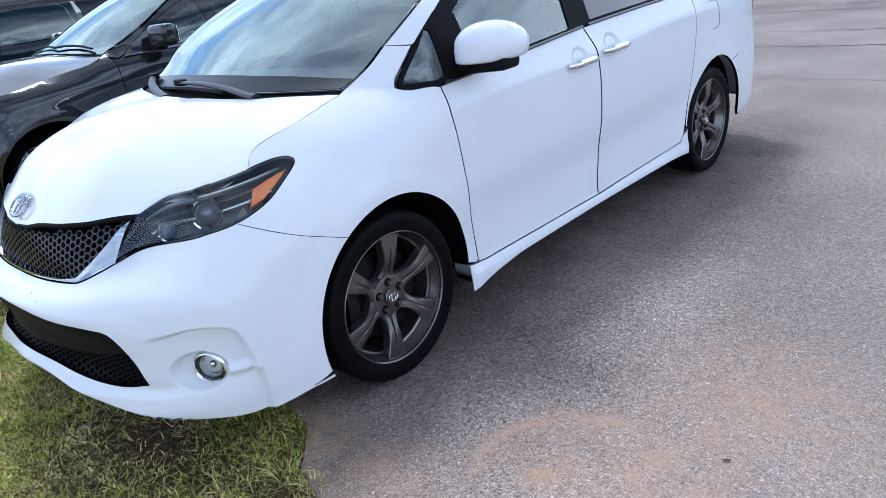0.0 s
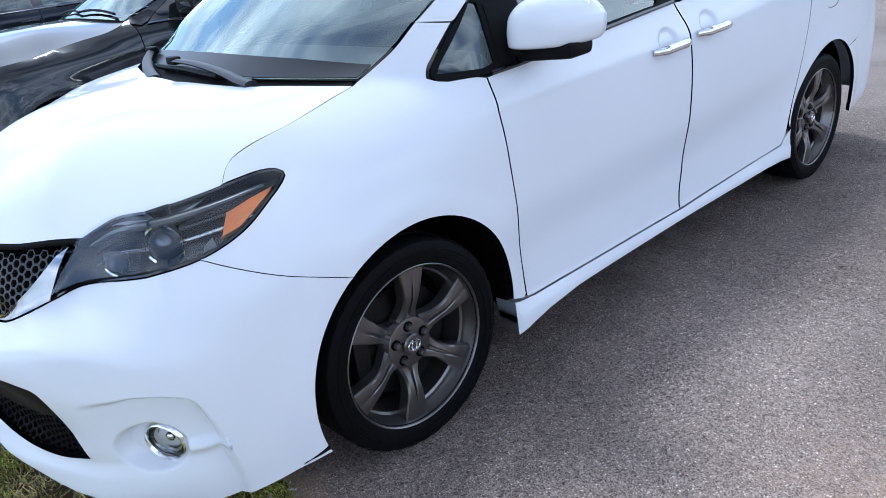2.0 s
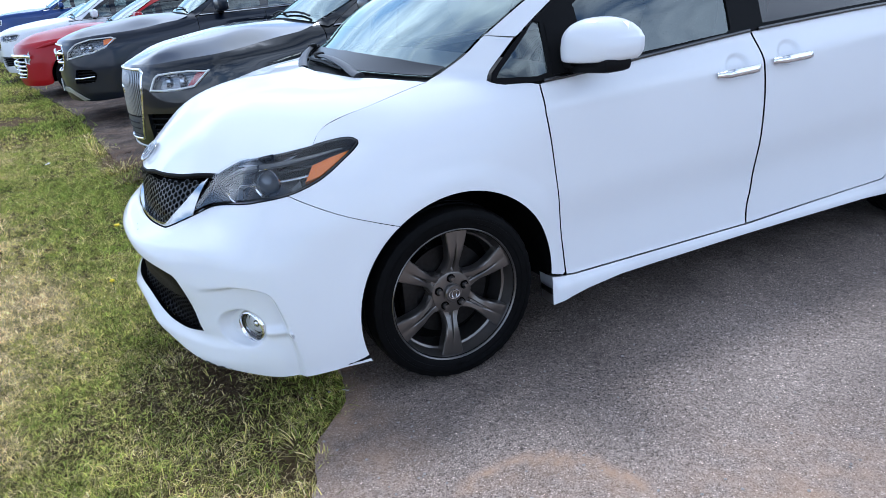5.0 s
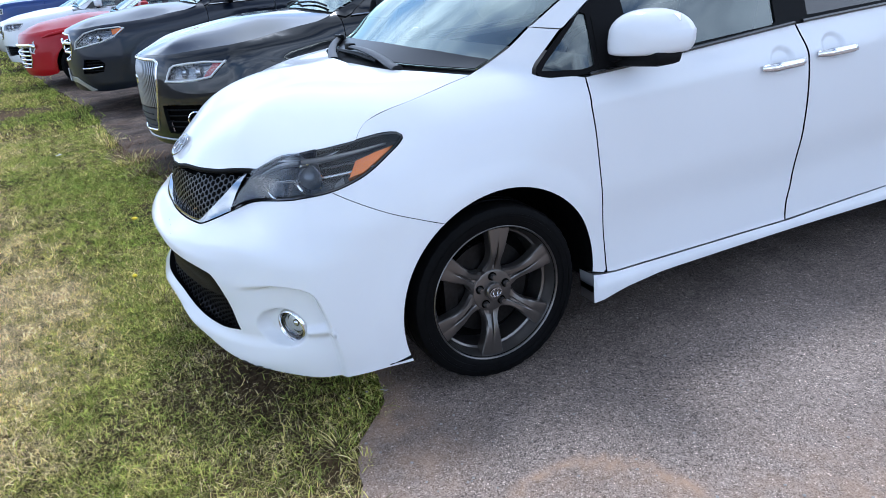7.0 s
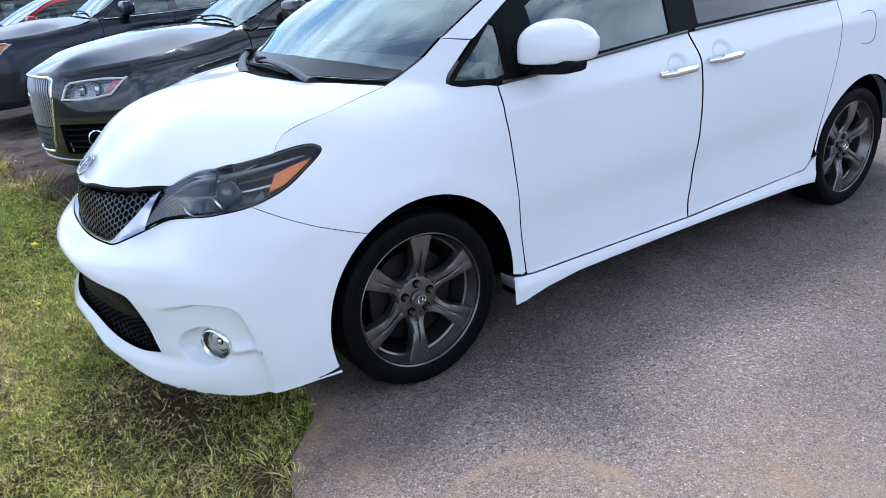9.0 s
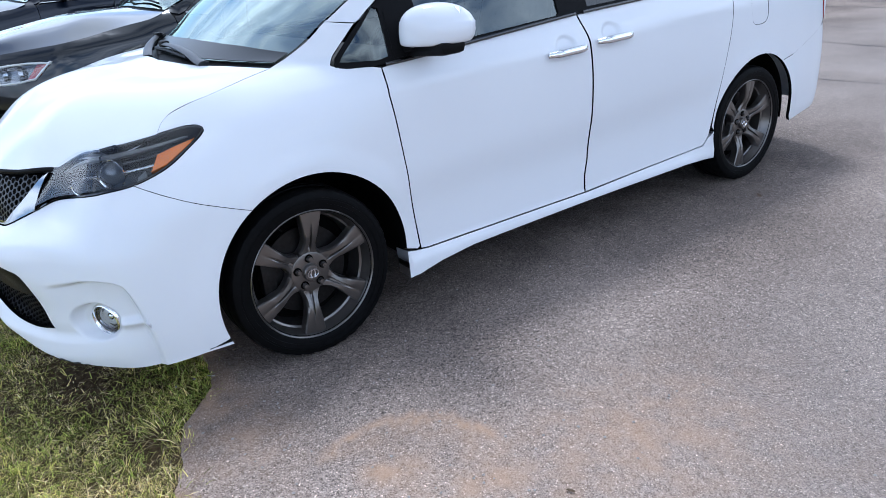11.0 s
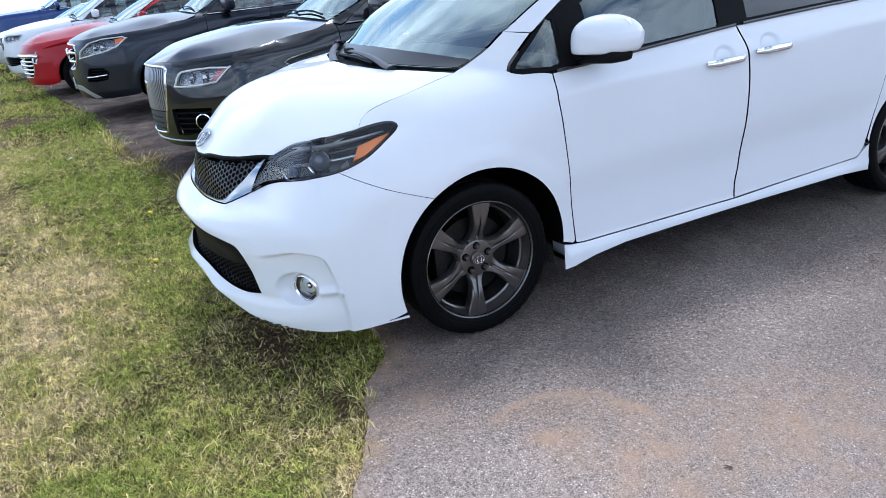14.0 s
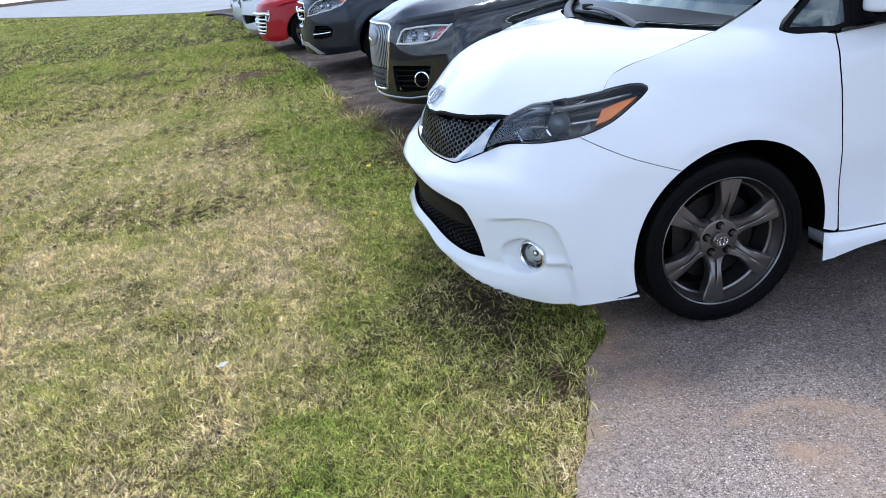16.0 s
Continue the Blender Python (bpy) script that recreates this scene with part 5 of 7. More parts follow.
for sd in (1, -1):
    lamp = new("headlamp")
    lamp.parent = van
    tagged(lamp, "clear headlamp with dark bezel and amber side marker")
    m = (sd, 1, 1)
    c = panel("lens_cover", lens_skin, lamp_line, HARD_LENS, lamp, "clear plastic lens", side=sd, lift=0.014, depth=0, roll=0, step=0.03, gap=0.006)
    c.visible_shadow = False
    panel("lamp_rim", VS, lamp_line, GLOSS_BLACK, lamp, side=sd, holes=[shrink(lamp_line, 0.009)], lift=0.0, step=0.03, depth=0.06, gap=0.002, roll=0)
    panel("bezel", under(VS, 0.055), shrink(lamp_line, 0.004), BEZEL, lamp, side=sd, depth=0, roll=0, step=0.03)
    # brow along the top, shroud ridges and inner light bar
    ln = LAMP_TOP[4:-2] - (0, 0.024)
    tube("reflector_strip", under(VS, 0.018)(ln[:, 0], ln[:, 1]) * m, list(0.003 + 0.018 * np.sin(np.linspace(0.02, 0.98, len(ln)) * math.pi) ** 0.6), BROW, lamp, sides=10, squash=0.5)
    for dz, dp, mt in ((-0.045, 0.030, BEZEL), (-0.070, 0.036, REFLECTOR)):
        ln = LAMP_TOP[6:-3] + (0, dz)
        ln = ln[inside(ln, shrink(lamp_line, 0.012))]
        if len(ln) > 4:
            tube("shroud_ridge", under(VS, dp)(ln[:, 0], ln[:, 1]) * m, 0.007, mt, lamp, sides=8)
    amb = straight([on(-0.330, 0.976), on(-0.40, 0.961), on(-0.470, 0.941), on(-0.512, 0.886), on(-0.455, 0.901), on(-0.390, 0.937), on(-0.345, 0.963)], 0.012)
    panel("side_marker", under(VS, 0.018), amb, AMBER, lamp, "amber side marker", side=sd, depth=0.03, step=0.015)
    for (px, pz), rr in ((on(-0.632, 0.906), 0.046), (nose(0.68, 0.855), 0.030)):
        q = under(VS, 0.048)(np.array([px]), np.array([pz]))[0] * m
        aim_out = pose(*q, 0, 0, 42 * sd)
        for nm, prof, mt, lb in (("projector", [(0.04, rr * 1.02), (-0.004, rr * 1.22), (-0.012, rr * 1.20), (-0.010, rr * 1.08), (0.004, rr)], CHROME, ""), ("projector_lens", [(0.004, rr), (-0.010, rr * 0.93), (-0.024, rr * 0.72), (-0.033, rr * 0.4), (-0.036, 0.0)], PROJECTOR, "dark glass projector lens")):
            ob = lathe(nm, prof, mt, lamp, lb, axis="y", turns=32)
            ob.matrix_local = aim_out
    # clear corner reflector ahead of the amber
    crn = straight([on(-0.525, 0.898), on(-0.555, 0.880), on(-0.565, 0.862), on(-0.525, 0.868)], 0.012)
    panel("corner_reflector", under(VS, 0.022), crn, BROW, lamp, side=sd, depth=0.02, step=0.015)
    for a0, z0, a1, z1 in ((0.55, 0.765, 0.63, 0.80), (0.60, 0.765, 0.70, 0.805)):
        q = straight([nose(a0, z0), nose(a0 + 0.06, z0 + 0.006), nose(a1 + 0.01, z1), nose(a1 - 0.03, z1 + 0.004)], 0.02)
        panel("turn_reflector", under(VS, 0.034), q, REFLECTOR, lamp, side=sd, depth=0.01, step=0.02)
    # fog lamp
    fog = new("fog_lamp")
    fog.parent = van
    tagged(fog, "round fog lamp in chrome ring")
    q = VS(np.array([FOG[0]]), np.array([FOG[1]]))[0] * m
    tilt = pose(q[0] + 0.006 * sd, q[1] - 0.014, q[2], 4, 0, 31 * sd) @ Matrix.Scale(1.12, 4)
    for nm, prof, mt in (("chrome_ring", [(0.05, 0.058), (-0.006, 0.058), (-0.015, 0.055), (-0.017, 0.051), (-0.012, 0.047), (0.01, 0.046)], CHROME), ("inner_ring", [(0.004, 0.0455), (-0.008, 0.0455), (-0.008, 0.041), (0.006, 0.040)], GLOSS_BLACK), ("fog_lens", [(-0.004, 0.042), (-0.010, 0.034), (-0.014, 0.0)], LENS), ("fog_reflector", [(0.002, 0.041), (0.008, 0.036), (0.006, 0.030), (0.02, 0.026), (0.018, 0.018), (0.034, 0.014), (0.036, 0.0)], REFLECTOR), ("bulb_shield", [(0.03, 0.012), (0.005, 0.012), (0.0, 0.0)], CHROME)):
        ob = lathe(nm, prof, mt, fog, axis="y", turns=56, sharp=1.2)
        ob.matrix_local = tilt
    # mirror
    mir = new("door_mirror")
    mir.parent = van
    tagged(mir, "white door mirror with black foot")
    bm = bmesh.new()
    bmesh.ops.create_uvsphere(bm, u_segments=40, v_segments=24, radius=1)
    for v in bm.verts:
        x, y, z = v.co
        k = lambda t, p: math.copysign(abs(t) ** p, t)
        X, Y, Z = k(x, 0.62 if z < 0 else 0.62 + 0.3 * z), k(y, 0.75), k(z, 0.7 if z > 0 else 0.5)
        wide = 0.126 * (1 - 0.30 * max(0.0, Z) ** 1.3)
        px, py, pz = X * wide, Y * 0.110, Z * 0.093
        if py > 0.03:
            py = 0.03
        py += 0.03 * X + 0.05 * (X * X) * (1 if X > 0 else 0.2)
        pz += -0.012 * X * (1 if Z > 0 else -0.4) + 0.012 * X
        if pz < -0.055:
            pz = -0.055 - (pz + 0.055) * -0.35
        v.co = (sd * (1.060 + px), 0.625 + py, 1.223 + pz)
    bmesh.ops.recalc_face_normals(bm, faces=bm.faces)
    me = bpy.data.meshes.new("mirror_shell")
    bm.to_mesh(me)
    bm.free()
    me.materials.append(WHITE)
    me.polygons.foreach_set("use_smooth", [True] * len(me.polygons))
    from_mesh("mirror_shell", me, mir)
    block("mirror_foot", (0.23, 0.12, 0.05), BLACK, mir, "black plastic foot", at=(sd * 1.045, 0.63, 1.141), turn=(0, -4 * sd, 4 * sd), bevel=0.02, taper=(1.05, 1.1))
    block("mirror_arm", (0.14, 0.10, 0.05), BLACK, mir, at=(sd * 0.925, 0.59, 1.145), turn=(0, -16 * sd, 0), bevel=0.02)
    block("mirror_glass", (0.21, 0.006, 0.13), CHROME, mir, at=(sd * 1.06, 0.662, 1.232), turn=(0, 0, 8 * sd), bevel=0.002)
    # sail at the foot of the mirror
    sail = straight([on(0.492, 1.112), on(0.655, 1.122), on(0.655, 1.35), on(0.505, 1.30)], 0.02)
    panel("mirror_sail", VS, sail, BLACK, van, side=sd, lift=0.006, step=0.03)
    # belt mouldings
    for a, b in ((0.45, 1.55), (1.60, 2.72)):
        ys = np.linspace(a, b, 14)
        zb = np.interp(ys, (0.45, 1.0, 1.55, 2.2, 2.72), (1.098, 1.130, 1.163, 1.187, 1.20))
        uv = np.array([on(y, z) for y, z in zip(ys, zb)])
        tube("belt_moulding", (VS.base(uv[:, 0], uv[:, 1]) + normals(VS.base, uv) * 0.004) * m, 0.009, GLOSS_BLACK, van, "black belt moulding", sides=8)
    # door handles
    for y0, y1, z0 in ((1.305, 1.545, 1.006), (1.64, 1.875, 1.024)):
        hdl = new("door_handle")
        hdl.parent = van
        tagged(hdl, "chrome door handle")
        ys = np.linspace(y0, y1, 13)
        uv = np.array([on(y, z0 + 0.02 * (y - y0)) for y in ys])
        t = np.linspace(0, 1, 13)
        pts = VS.base(uv[:, 0], uv[:, 1]) + normals(VS.base, uv) * (0.004 + 0.030 * np.minimum(1, 6 * np.minimum(t, 1 - t)))[:, None]
        tube("handle_bar", pts * m, [0.013 + 0.007 * min(1, 5 * min(a, 1 - a)) for a in t], CHROME, hdl, sides=12, squash=1.0, up=(1, 0, 0))
        block("lock_plug", (0.03, 0.035, 0.03), CHROME, hdl, at=pts[-1] * m + np.array((-0.006 * sd, 0.0, 0.0)), bevel=0.008)

# wheels, inner arches and floor pan
for y in (0.0, 3.03):
    for sd in (1, -1):
        wheel(van, (sd * 0.857, y, 0.335), sd, radius=0.355)
for c in (ARCH_F, ARCH_R):
    for sd in (1, -1):
        inner_arch("wheel_well", van, sd, 0.925, c[0], c[1], c[2] + 0.016, low=-9)
block("floor_pan", (1.76, 1.95, 0.16), INNER, van, at=(0, 1.53, 0.30), bevel=0.04)
block("floor_pan", (1.2, 4.5, 0.16), INNER, van, at=(0, 1.5, 0.31), bevel=0.04)
block("engine_block", (1.1, 0.8, 0.45), INNER, van, at=(0, -0.25, 0.62), bevel=0.1)
# cabin
block("dashboard", (1.55, 0.50, 0.30), DASH, van, "dark vinyl dashboard", at=(0, 0.42, 0.98), bevel=0.09, segments=4, shape=lambda x, y, z: (x, y, z + 0.04 * math.exp(-((x - 0.4) / 0.2) ** 2) * (z > 0)))
for x, y in ((0.42, 1.45), (-0.42, 1.45), (0.45, 2.35), (-0.45, 2.35)):
    seat = new("seat")
    seat.parent = van
    block("seat_cushion", (0.52, 0.52, 0.18), SEAT, seat, at=(x, y - 0.2, 0.62), bevel=0.06, segments=3)
    block("seat_back", (0.50, 0.16, 0.66), SEAT, seat, at=(x, y + 0.12, 1.0), turn=(-14, 0, 0), bevel=0.06, segments=3, taper=(0.8, 0.9))
    block("head_rest", (0.27, 0.11, 0.19), SEAT, seat, at=(x, y + 0.23, 1.43), turn=(-10, 0, 0), bevel=0.045, segments=3)
tube("steering_wheel", [(0.42 + 0.19 * math.cos(t), 0.80 + 0.06 * math.sin(t), 1.02 + 0.18 * math.sin(t)) for t in np.linspace(0, 2 * math.pi, 33)], 0.016, DASH, van, sides=8, up=(0, 1, 0.3))
block("steering_hub", (0.18, 0.05, 0.12), DASH, van, at=(0.42, 0.79, 1.02), turn=(-20, 0, 0), bevel=0.02)
block("rear_view_mirror", (0.24, 0.03, 0.07), DASH, van, at=(0, 0.78, 1.50), turn=(10, 0, 0), bevel=0.012)
panel("headliner", roof_sheet, straight([(-0.62, 1.02), (0.62, 1.02), (0.62, 3.7), (-0.62, 3.7)], 0.1), SEAT, van, lift=-0.05, depth=0, roll=0, step=0.1)


# ---- the other parked cars ----
def paint(name, color, metal=0.5, rough=0.3):
    return material(name, color, rough, metal=metal, coat=0.6, spec=0.3, stain=0.05, stain_scale=3, grain=0.06, grain_scale=400)


SILVER_TRIM = material("silver_lamp_trim", (0.70, 0.71, 0.72), 0.35, metal=0.3)


def parked_car(name, label, at, W, F, wb, R, hf, hr, hb, H, yc, coat, lamp, grille, intakes=(), style="bars", wheel_r=0.36, finish=ALLOY, corner=1.0, lamp_label="clear headlamp", chrome_trim=True, arch_gap=0.055, crown=0.06, marker=None, mirror=None, spokes=5, turn=0.0, rise=0.0):
    """A parked car seen mostly from its nose. at: its front axle's middle. F, R: nose and tail from there; hf, hr: hood heights; hb: belt; yc: windshield foot."""
    car = empty(name, label, "car", "parked cars", pose(at[0], at[1], rise, 0, 0, turn))
    k = corner
    plan = [(0, -F), (0.2 * W, -F + 0.010 * k), (0.38 * W, -F + 0.038 * k), (0.60 * W, -F + 0.10 * k), (0.80 * W, -F + 0.21 * k), (0.92 * W, -F + 0.32 * k), (0.975 * W, -F + 0.36 + 0.18 * k), (W, -0.1), (W, 0.3), (0.99 * W, 0.6), (0.985 * W, 1.2), (0.985 * W, 1.9),
            (W, wb - 0.2), (W, wb + 0.3), (0.97 * W, R - 0.35), (0.9 * W, R - 0.12), (0.6 * W, R - 0.03), (0, R)]
    sec = [((0.0, None), ((0.2, 0.07), (0.33, 0.02), (0.5, 0.0), (hf - 0.16, 0.01), (hf - 0.05, 0.035), (hf, 0.07), (hf + 0.05, 0.13))),
           ((0.6 * W, None), ((0.2, 0.05), (0.33, 0.01), (0.5, 0.0), (hf - 0.16, 0.015), (hf - 0.05, 0.05), (hf, 0.09), (hf + 0.05, 0.16))),
           ((None, -F + 0.34), ((0.2, 0.04), (0.35, 0.0), (0.6, 0.0), (hf - 0.16, 0.02), (hf - 0.05, 0.06), (hf + 0.02, 0.12), (hf + 0.08, 0.22))),
           ((None, -0.15), ((0.2, 0.03), (0.6, 0.0), (hf - 0.1, 0.015), (hf, 0.045), (hf + 0.06, 0.10), (hf + 0.1, 0.18))),
           ((None, 0.5), ((0.2, 0.03), (0.6, 0.0), (hr - 0.22, 0.01), (hr - 0.1, 0.045), (hr - 0.02, 0.12), (hr + 0.03, 0.2), (hr + 0.3, 0.3))),
           ((None, 1.1), ((0.2, 0.04), (0.3, 0.02), (0.55, 0.03), (0.75, 0.0), (hb - 0.1, 0.005), (hb, 0.05), (hb + 0.2, 0.13), (H - 0.12, 0.27), (H, 0.4))),
           ((None, 2.2), ((0.2, 0.04), (0.3, 0.02), (0.55, 0.03), (0.75, 0.0), (hb - 0.1, 0.005), (hb + 0.02, 0.05), (hb + 0.25, 0.13), (H - 0.12, 0.25), (H, 0.38))),
           ((None, R - 0.5), ((0.2, 0.05), (0.35, 0.01), (0.6, 0.0), (hb, 0.03), (hb + 0.1, 0.07), (H - 0.15, 0.25), (H, 0.42))),
           ((None, R - 0.1), ((0.25, 0.06), (0.4, 0.0), (0.7, 0.0), (hb, 0.06), (H - 0.15, 0.32), (H, 0.5)))]
    sh = Shell(plan, sec)
    on, nose = sh.on, sh.front
    ra = wheel_r + arch_gap
    sh.bumps = [flare(0, wheel_r, ra, 0.012), flare(wb, wheel_r, ra, 0.012)]

    def arch(c, a0, a1, n=26):
        return [on(c - ra * math.cos(radians(a)), wheel_r + ra * math.sin(radians(a))) for a in np.linspace(a0, a1, n)]
    hedge = catmull([nose(0.0, hf), nose(0.3 * W, hf + 0.001), nose(0.54 * W, hf + 0.004), on(-F + 0.24 + 0.14 * k, hf + 0.03), on(-0.15, hf + 0.065), on(0.25, 0.35 * hf + 0.65 * hr), on(0.5, hr - 0.03), on(yc, hr)], 0.03)
    hedge[:, 0] = np.maximum(hedge[:, 0], 0)
    isplit = int(np.argmin(np.abs(hedge[:, 0] - on(-0.02, hf + 0.08)[0])))

    def pts(spec):
        return [nose(a, z) if kind == "n" else on(a, z) for kind, a, z in spec]
    lamp_line = straight(pts(lamp), 0.02)
    half_grille = straight(pts(grille), 0.03, False)
    gr = np.vstack([half_grille, (half_grille * (-1, 1))[::-1]])
    holes = [gr]
    low = catmull([(0, 0.24), nose(0.6 * W, 0.23), on(-F + 0.4, 0.23), on(-ra, 0.26)], 0.04)
    seam = straight([arch(0, 80, 80, 1)[0], tuple(hedge[isplit])], 0.02, False)
    clip = np.vstack([low[:-1], arch(0, -10, 80), seam[1:-1], hedge[:isplit + 1][::-1]])
    clip = np.vstack([clip[1:-1], [(0, hf)], (clip[1:-1] * (-1, 1))[::-1], [(0, 0.24)]])
    mouths = [straight(pts(q), 0.03) for q in intakes]
    holes += [lamp_line, lamp_line * (-1, 1)] + [mm for m in mouths for mm in (m, m * (-1, 1))]
    panel("front_bumper", sh, clip, coat, car, holes=holes, step=0.035, depth=0.04, gap=0.0, roll=0)
    panel("grille_backing", under(sh, 0.06), shrink(gr, -0.02), INNER, car, step=0.08, depth=0, roll=0)
    rim3 = np.vstack([half_grille, (half_grille[::-1] * (-1, 1))])
    grl = new("grille")
    grl.parent = car
    glo, ghi = gr.min(axis=0), gr.max(axis=0)
    if style == "vertical":
        for x in np.linspace(glo[0] + 0.02, ghi[0] - 0.02, 31):
            col = np.array([(x, z) for z in np.linspace(glo[1] + 0.21, ghi[1], 60)])
            col = col[inside(col, gr)]
            if len(col) > 3:
                tube("grille_slat", under(sh, 0.012)(col[:, 0], col[:, 1]), 0.0055, SLAT, grl, sides=6)
        low_part = shrink(gr, 0.012)
        low_part = np.array([(x, min(z, glo[1] + 0.20)) for x, z in low_part])
        panel("plate_mount", under(sh, 0.01), low_part, DASH, grl, "dark ribbed plate mount", step=0.05, depth=0.02, roll=0)
        for z in (0.05, 0.10, 0.15):
            row = np.array([(x, glo[1] + z) for x in np.linspace(-0.33, 0.33, 20)])
            tube("plate_rib", under(sh, 0.008)(row[:, 0], row[:, 1]), 0.006, BLACK, grl, sides=6)
    else:
        n = 7 if style == "mesh" else 2 if style == "two" else 4
        for z in np.linspace(glo[1], ghi[1], n + 2)[1:-1]:
            row = np.array([(x, z) for x in np.linspace(glo[0], ghi[0], 60)])
            row = row[inside(row, gr)]
            if len(row) > 3:
                tube("grille_bar", under(sh, 0.01)(row[:, 0], row[:, 1]), 0.008 if style == "mesh" else 0.02, BLACK if style == "mesh" else CHROME, grl, sides=8, squash=1.0)
    if chrome_trim:
        tube("grille_surround", sh(np.r_[rim3[:, 0], rim3[:1, 0]], np.r_[rim3[:, 1], rim3[:1, 1]]), 0.012, CHROME, grl, "chrome grille surround", sides=8)
    bc = sh(np.array([0.0]), np.array([0.62 * ghi[1] + 0.38 * glo[1]]))[0]
    if style == "vertical":
        block("grille_badge", (0.17, 0.018, 0.07), CHROME, grl, "oblong chrome badge", at=bc + np.array((0, 0.014, 0.05)), bevel=0.01, segments=3)
    else:
        lathe("grille_badge", [(-0.02, 0.0), (-0.02, 0.06), (-0.008, 0.075), (0.01, 0.075)], CHROME, grl, "round chrome badge", axis="y", centre=bc, turns=28)
    for sd in (1, -1):
        m = (sd, 1, 1)
        hl = new("headlamp")
        hl.parent = car
        tagged(hl, lamp_label)
        c = panel("lens_cover", sh, lamp_line, LENS, hl, side=sd, lift=0.002, depth=0, roll=0, step=0.05)
        c.visible_shadow = False
        panel("bezel", under(sh, 0.05), shrink(lamp_line, -0.005), LAMP_INNER, hl, side=sd, step=0.05, depth=0, roll=0)
        inner = shrink(lamp_line, 0.014)
        tube("light_strip", (sh(np.r_[inner[:, 0], inner[:1, 0]], np.r_[inner[:, 1], inner[:1, 1]]) - (0, 0, 0)) * m, 0.0085, SILVER_TRIM, hl, sides=6)
        mid = lamp_line.mean(axis=0)
        for f, rr in ((0.0, 0.05), (-0.13, 0.042)):
            q = under(sh, 0.05)(np.array([mid[0] + f]), np.array([mid[1]]))[0] * m
            lathe("projector", [(0.02, rr * 1.2), (-0.01, rr * 1.15), (-0.012, rr), (0.0, rr * 0.7), (-0.01, 0.0)], REFLECTOR, hl, axis="y", centre=q, turns=24)
        if marker:
            panel("side_marker", under(sh, 0.012), straight(pts(marker), 0.02), AMBER, hl, "amber marker", side=sd, depth=0.01, step=0.03)
        for mo in mouths:
            panel("intake_backing", under(sh, 0.06), shrink(mo, -0.02), INNER, car, side=sd, depth=0, roll=0, step=0.06)
            for z in np.linspace(mo[:, 1].min(), mo[:, 1].max(), 6)[1:-1]:
                row = np.array([(x, z) for x in np.linspace(mo[:, 0].min(), mo[:, 0].max(), 40)])
                row = row[inside(row, mo)]
                if len(row) > 3:
                    tube("intake_slat", under(sh, 0.025)(row[:, 0], row[:, 1]) * m, 0.007, BLACK, car, sides=6)
        door_y = 0.62
        fender = np.vstack([arch(0, 80, 188), [on(door_y - 0.02, 0.25)], straight([on(door_y, 0.27), on(door_y, 0.7), on(door_y, hr - 0.06)], 0.04, False), straight([on(0.60, hr - 0.005), on(yc, hr)], 0.04, False)[:1], hedge[isplit:][::-1], seam[1:-1][::-1]])
        panel("fender", sh, fender, coat, car, side=sd, step=0.04, gap=0.0, roll=0)
        d1, d2 = 1.55, wb - 0.42
        for nm, a, b in (("front_door", door_y + 0.005, d1), ("rear_door", d1 + 0.005, d2 + 0.2)):
            edge = [on(b, 0.3), on(b, hb)] if nm == "front_door" else [on(d2, 0.32), on(d2 + 0.02, 0.6), on(d2 + 0.22, 0.85), on(d2 + 0.24, hb + 0.02)]
            dr = np.vstack([straight([on(a, 0.3)] + edge[:1], 0.05, False), straight(edge, 0.05, False)[1:], straight([edge[-1], on(a, hb)] if nm == "rear_door" else [on(b, hb + 0.005), on(a + 0.06, hb - 0.005)], 0.05, False)[1:-1], straight([on(a, hb - 0.01), on(a, 0.3)], 0.05, False)[:-1]])
            panel(nm, sh, dr, coat, car, side=sd, step=0.05)
            hy = b - 0.14 if nm == "front_door" else d2 + 0.1
            hp = [sh.base(*[np.array([v]) for v in on(y, hb - 0.11)])[0] + np.array((o, 0, 0)) for y, o in ((hy - 0.1, 0.0), (hy - 0.08, 0.03), (hy + 0.08, 0.03), (hy + 0.1, 0.0))]
            tube("door_handle", np.array(hp) * m, 0.013, coat, car, sides=8)
        qt = np.vstack([arch(wb, 20, 170)[::-1], straight([on(d2 + 0.03, 0.6), on(d2 + 0.225, 0.85), on(d2 + 0.245, hb + 0.02)], 0.05, False), straight([on(R - 0.25, hb + 0.03), on(R - 0.2, 0.75), on(wb + ra + 0.03, 0.6)], 0.06, False)])
        panel("quarter_panel", sh, qt, coat, car, side=sd, step=0.06)
        rb = np.vstack([arch(wb, 171, 190), straight([on(R - 0.4, 0.28), (sh.end, 0.3), (sh.end, hb), on(R - 0.2, hb + 0.02), on(R - 0.19, 0.75)], 0.06, False)])
        panel("rear_bumper", sh, rb, coat, car, side=sd, step=0.08)
        skirt = straight([on(ra, 0.24), on(wb - ra, 0.24), on(wb - ra + 0.01, 0.3), on(ra - 0.01, 0.295)], 0.05)
        panel("side_skirt", sh, skirt, BLACK, car, side=sd, step=0.06, depth=0.06)
        # glass band and roof rail
        top = [on(R - 0.55, H - 0.22), on(wb, H - 0.12), on(1.9, H - 0.10), on(yc + 0.85, H - 0.14), on(yc + 0.45, hr + 0.36 * (H - hr)), on(yc + 0.16, hb + 0.02)]
        band = np.vstack([straight([on(yc + 0.14, hb), on(1.2, hb + 0.005), on(2.2, hb + 0.025), on(R - 0.4, hb + 0.05)], 0.05, False), catmull(top, 0.05)])
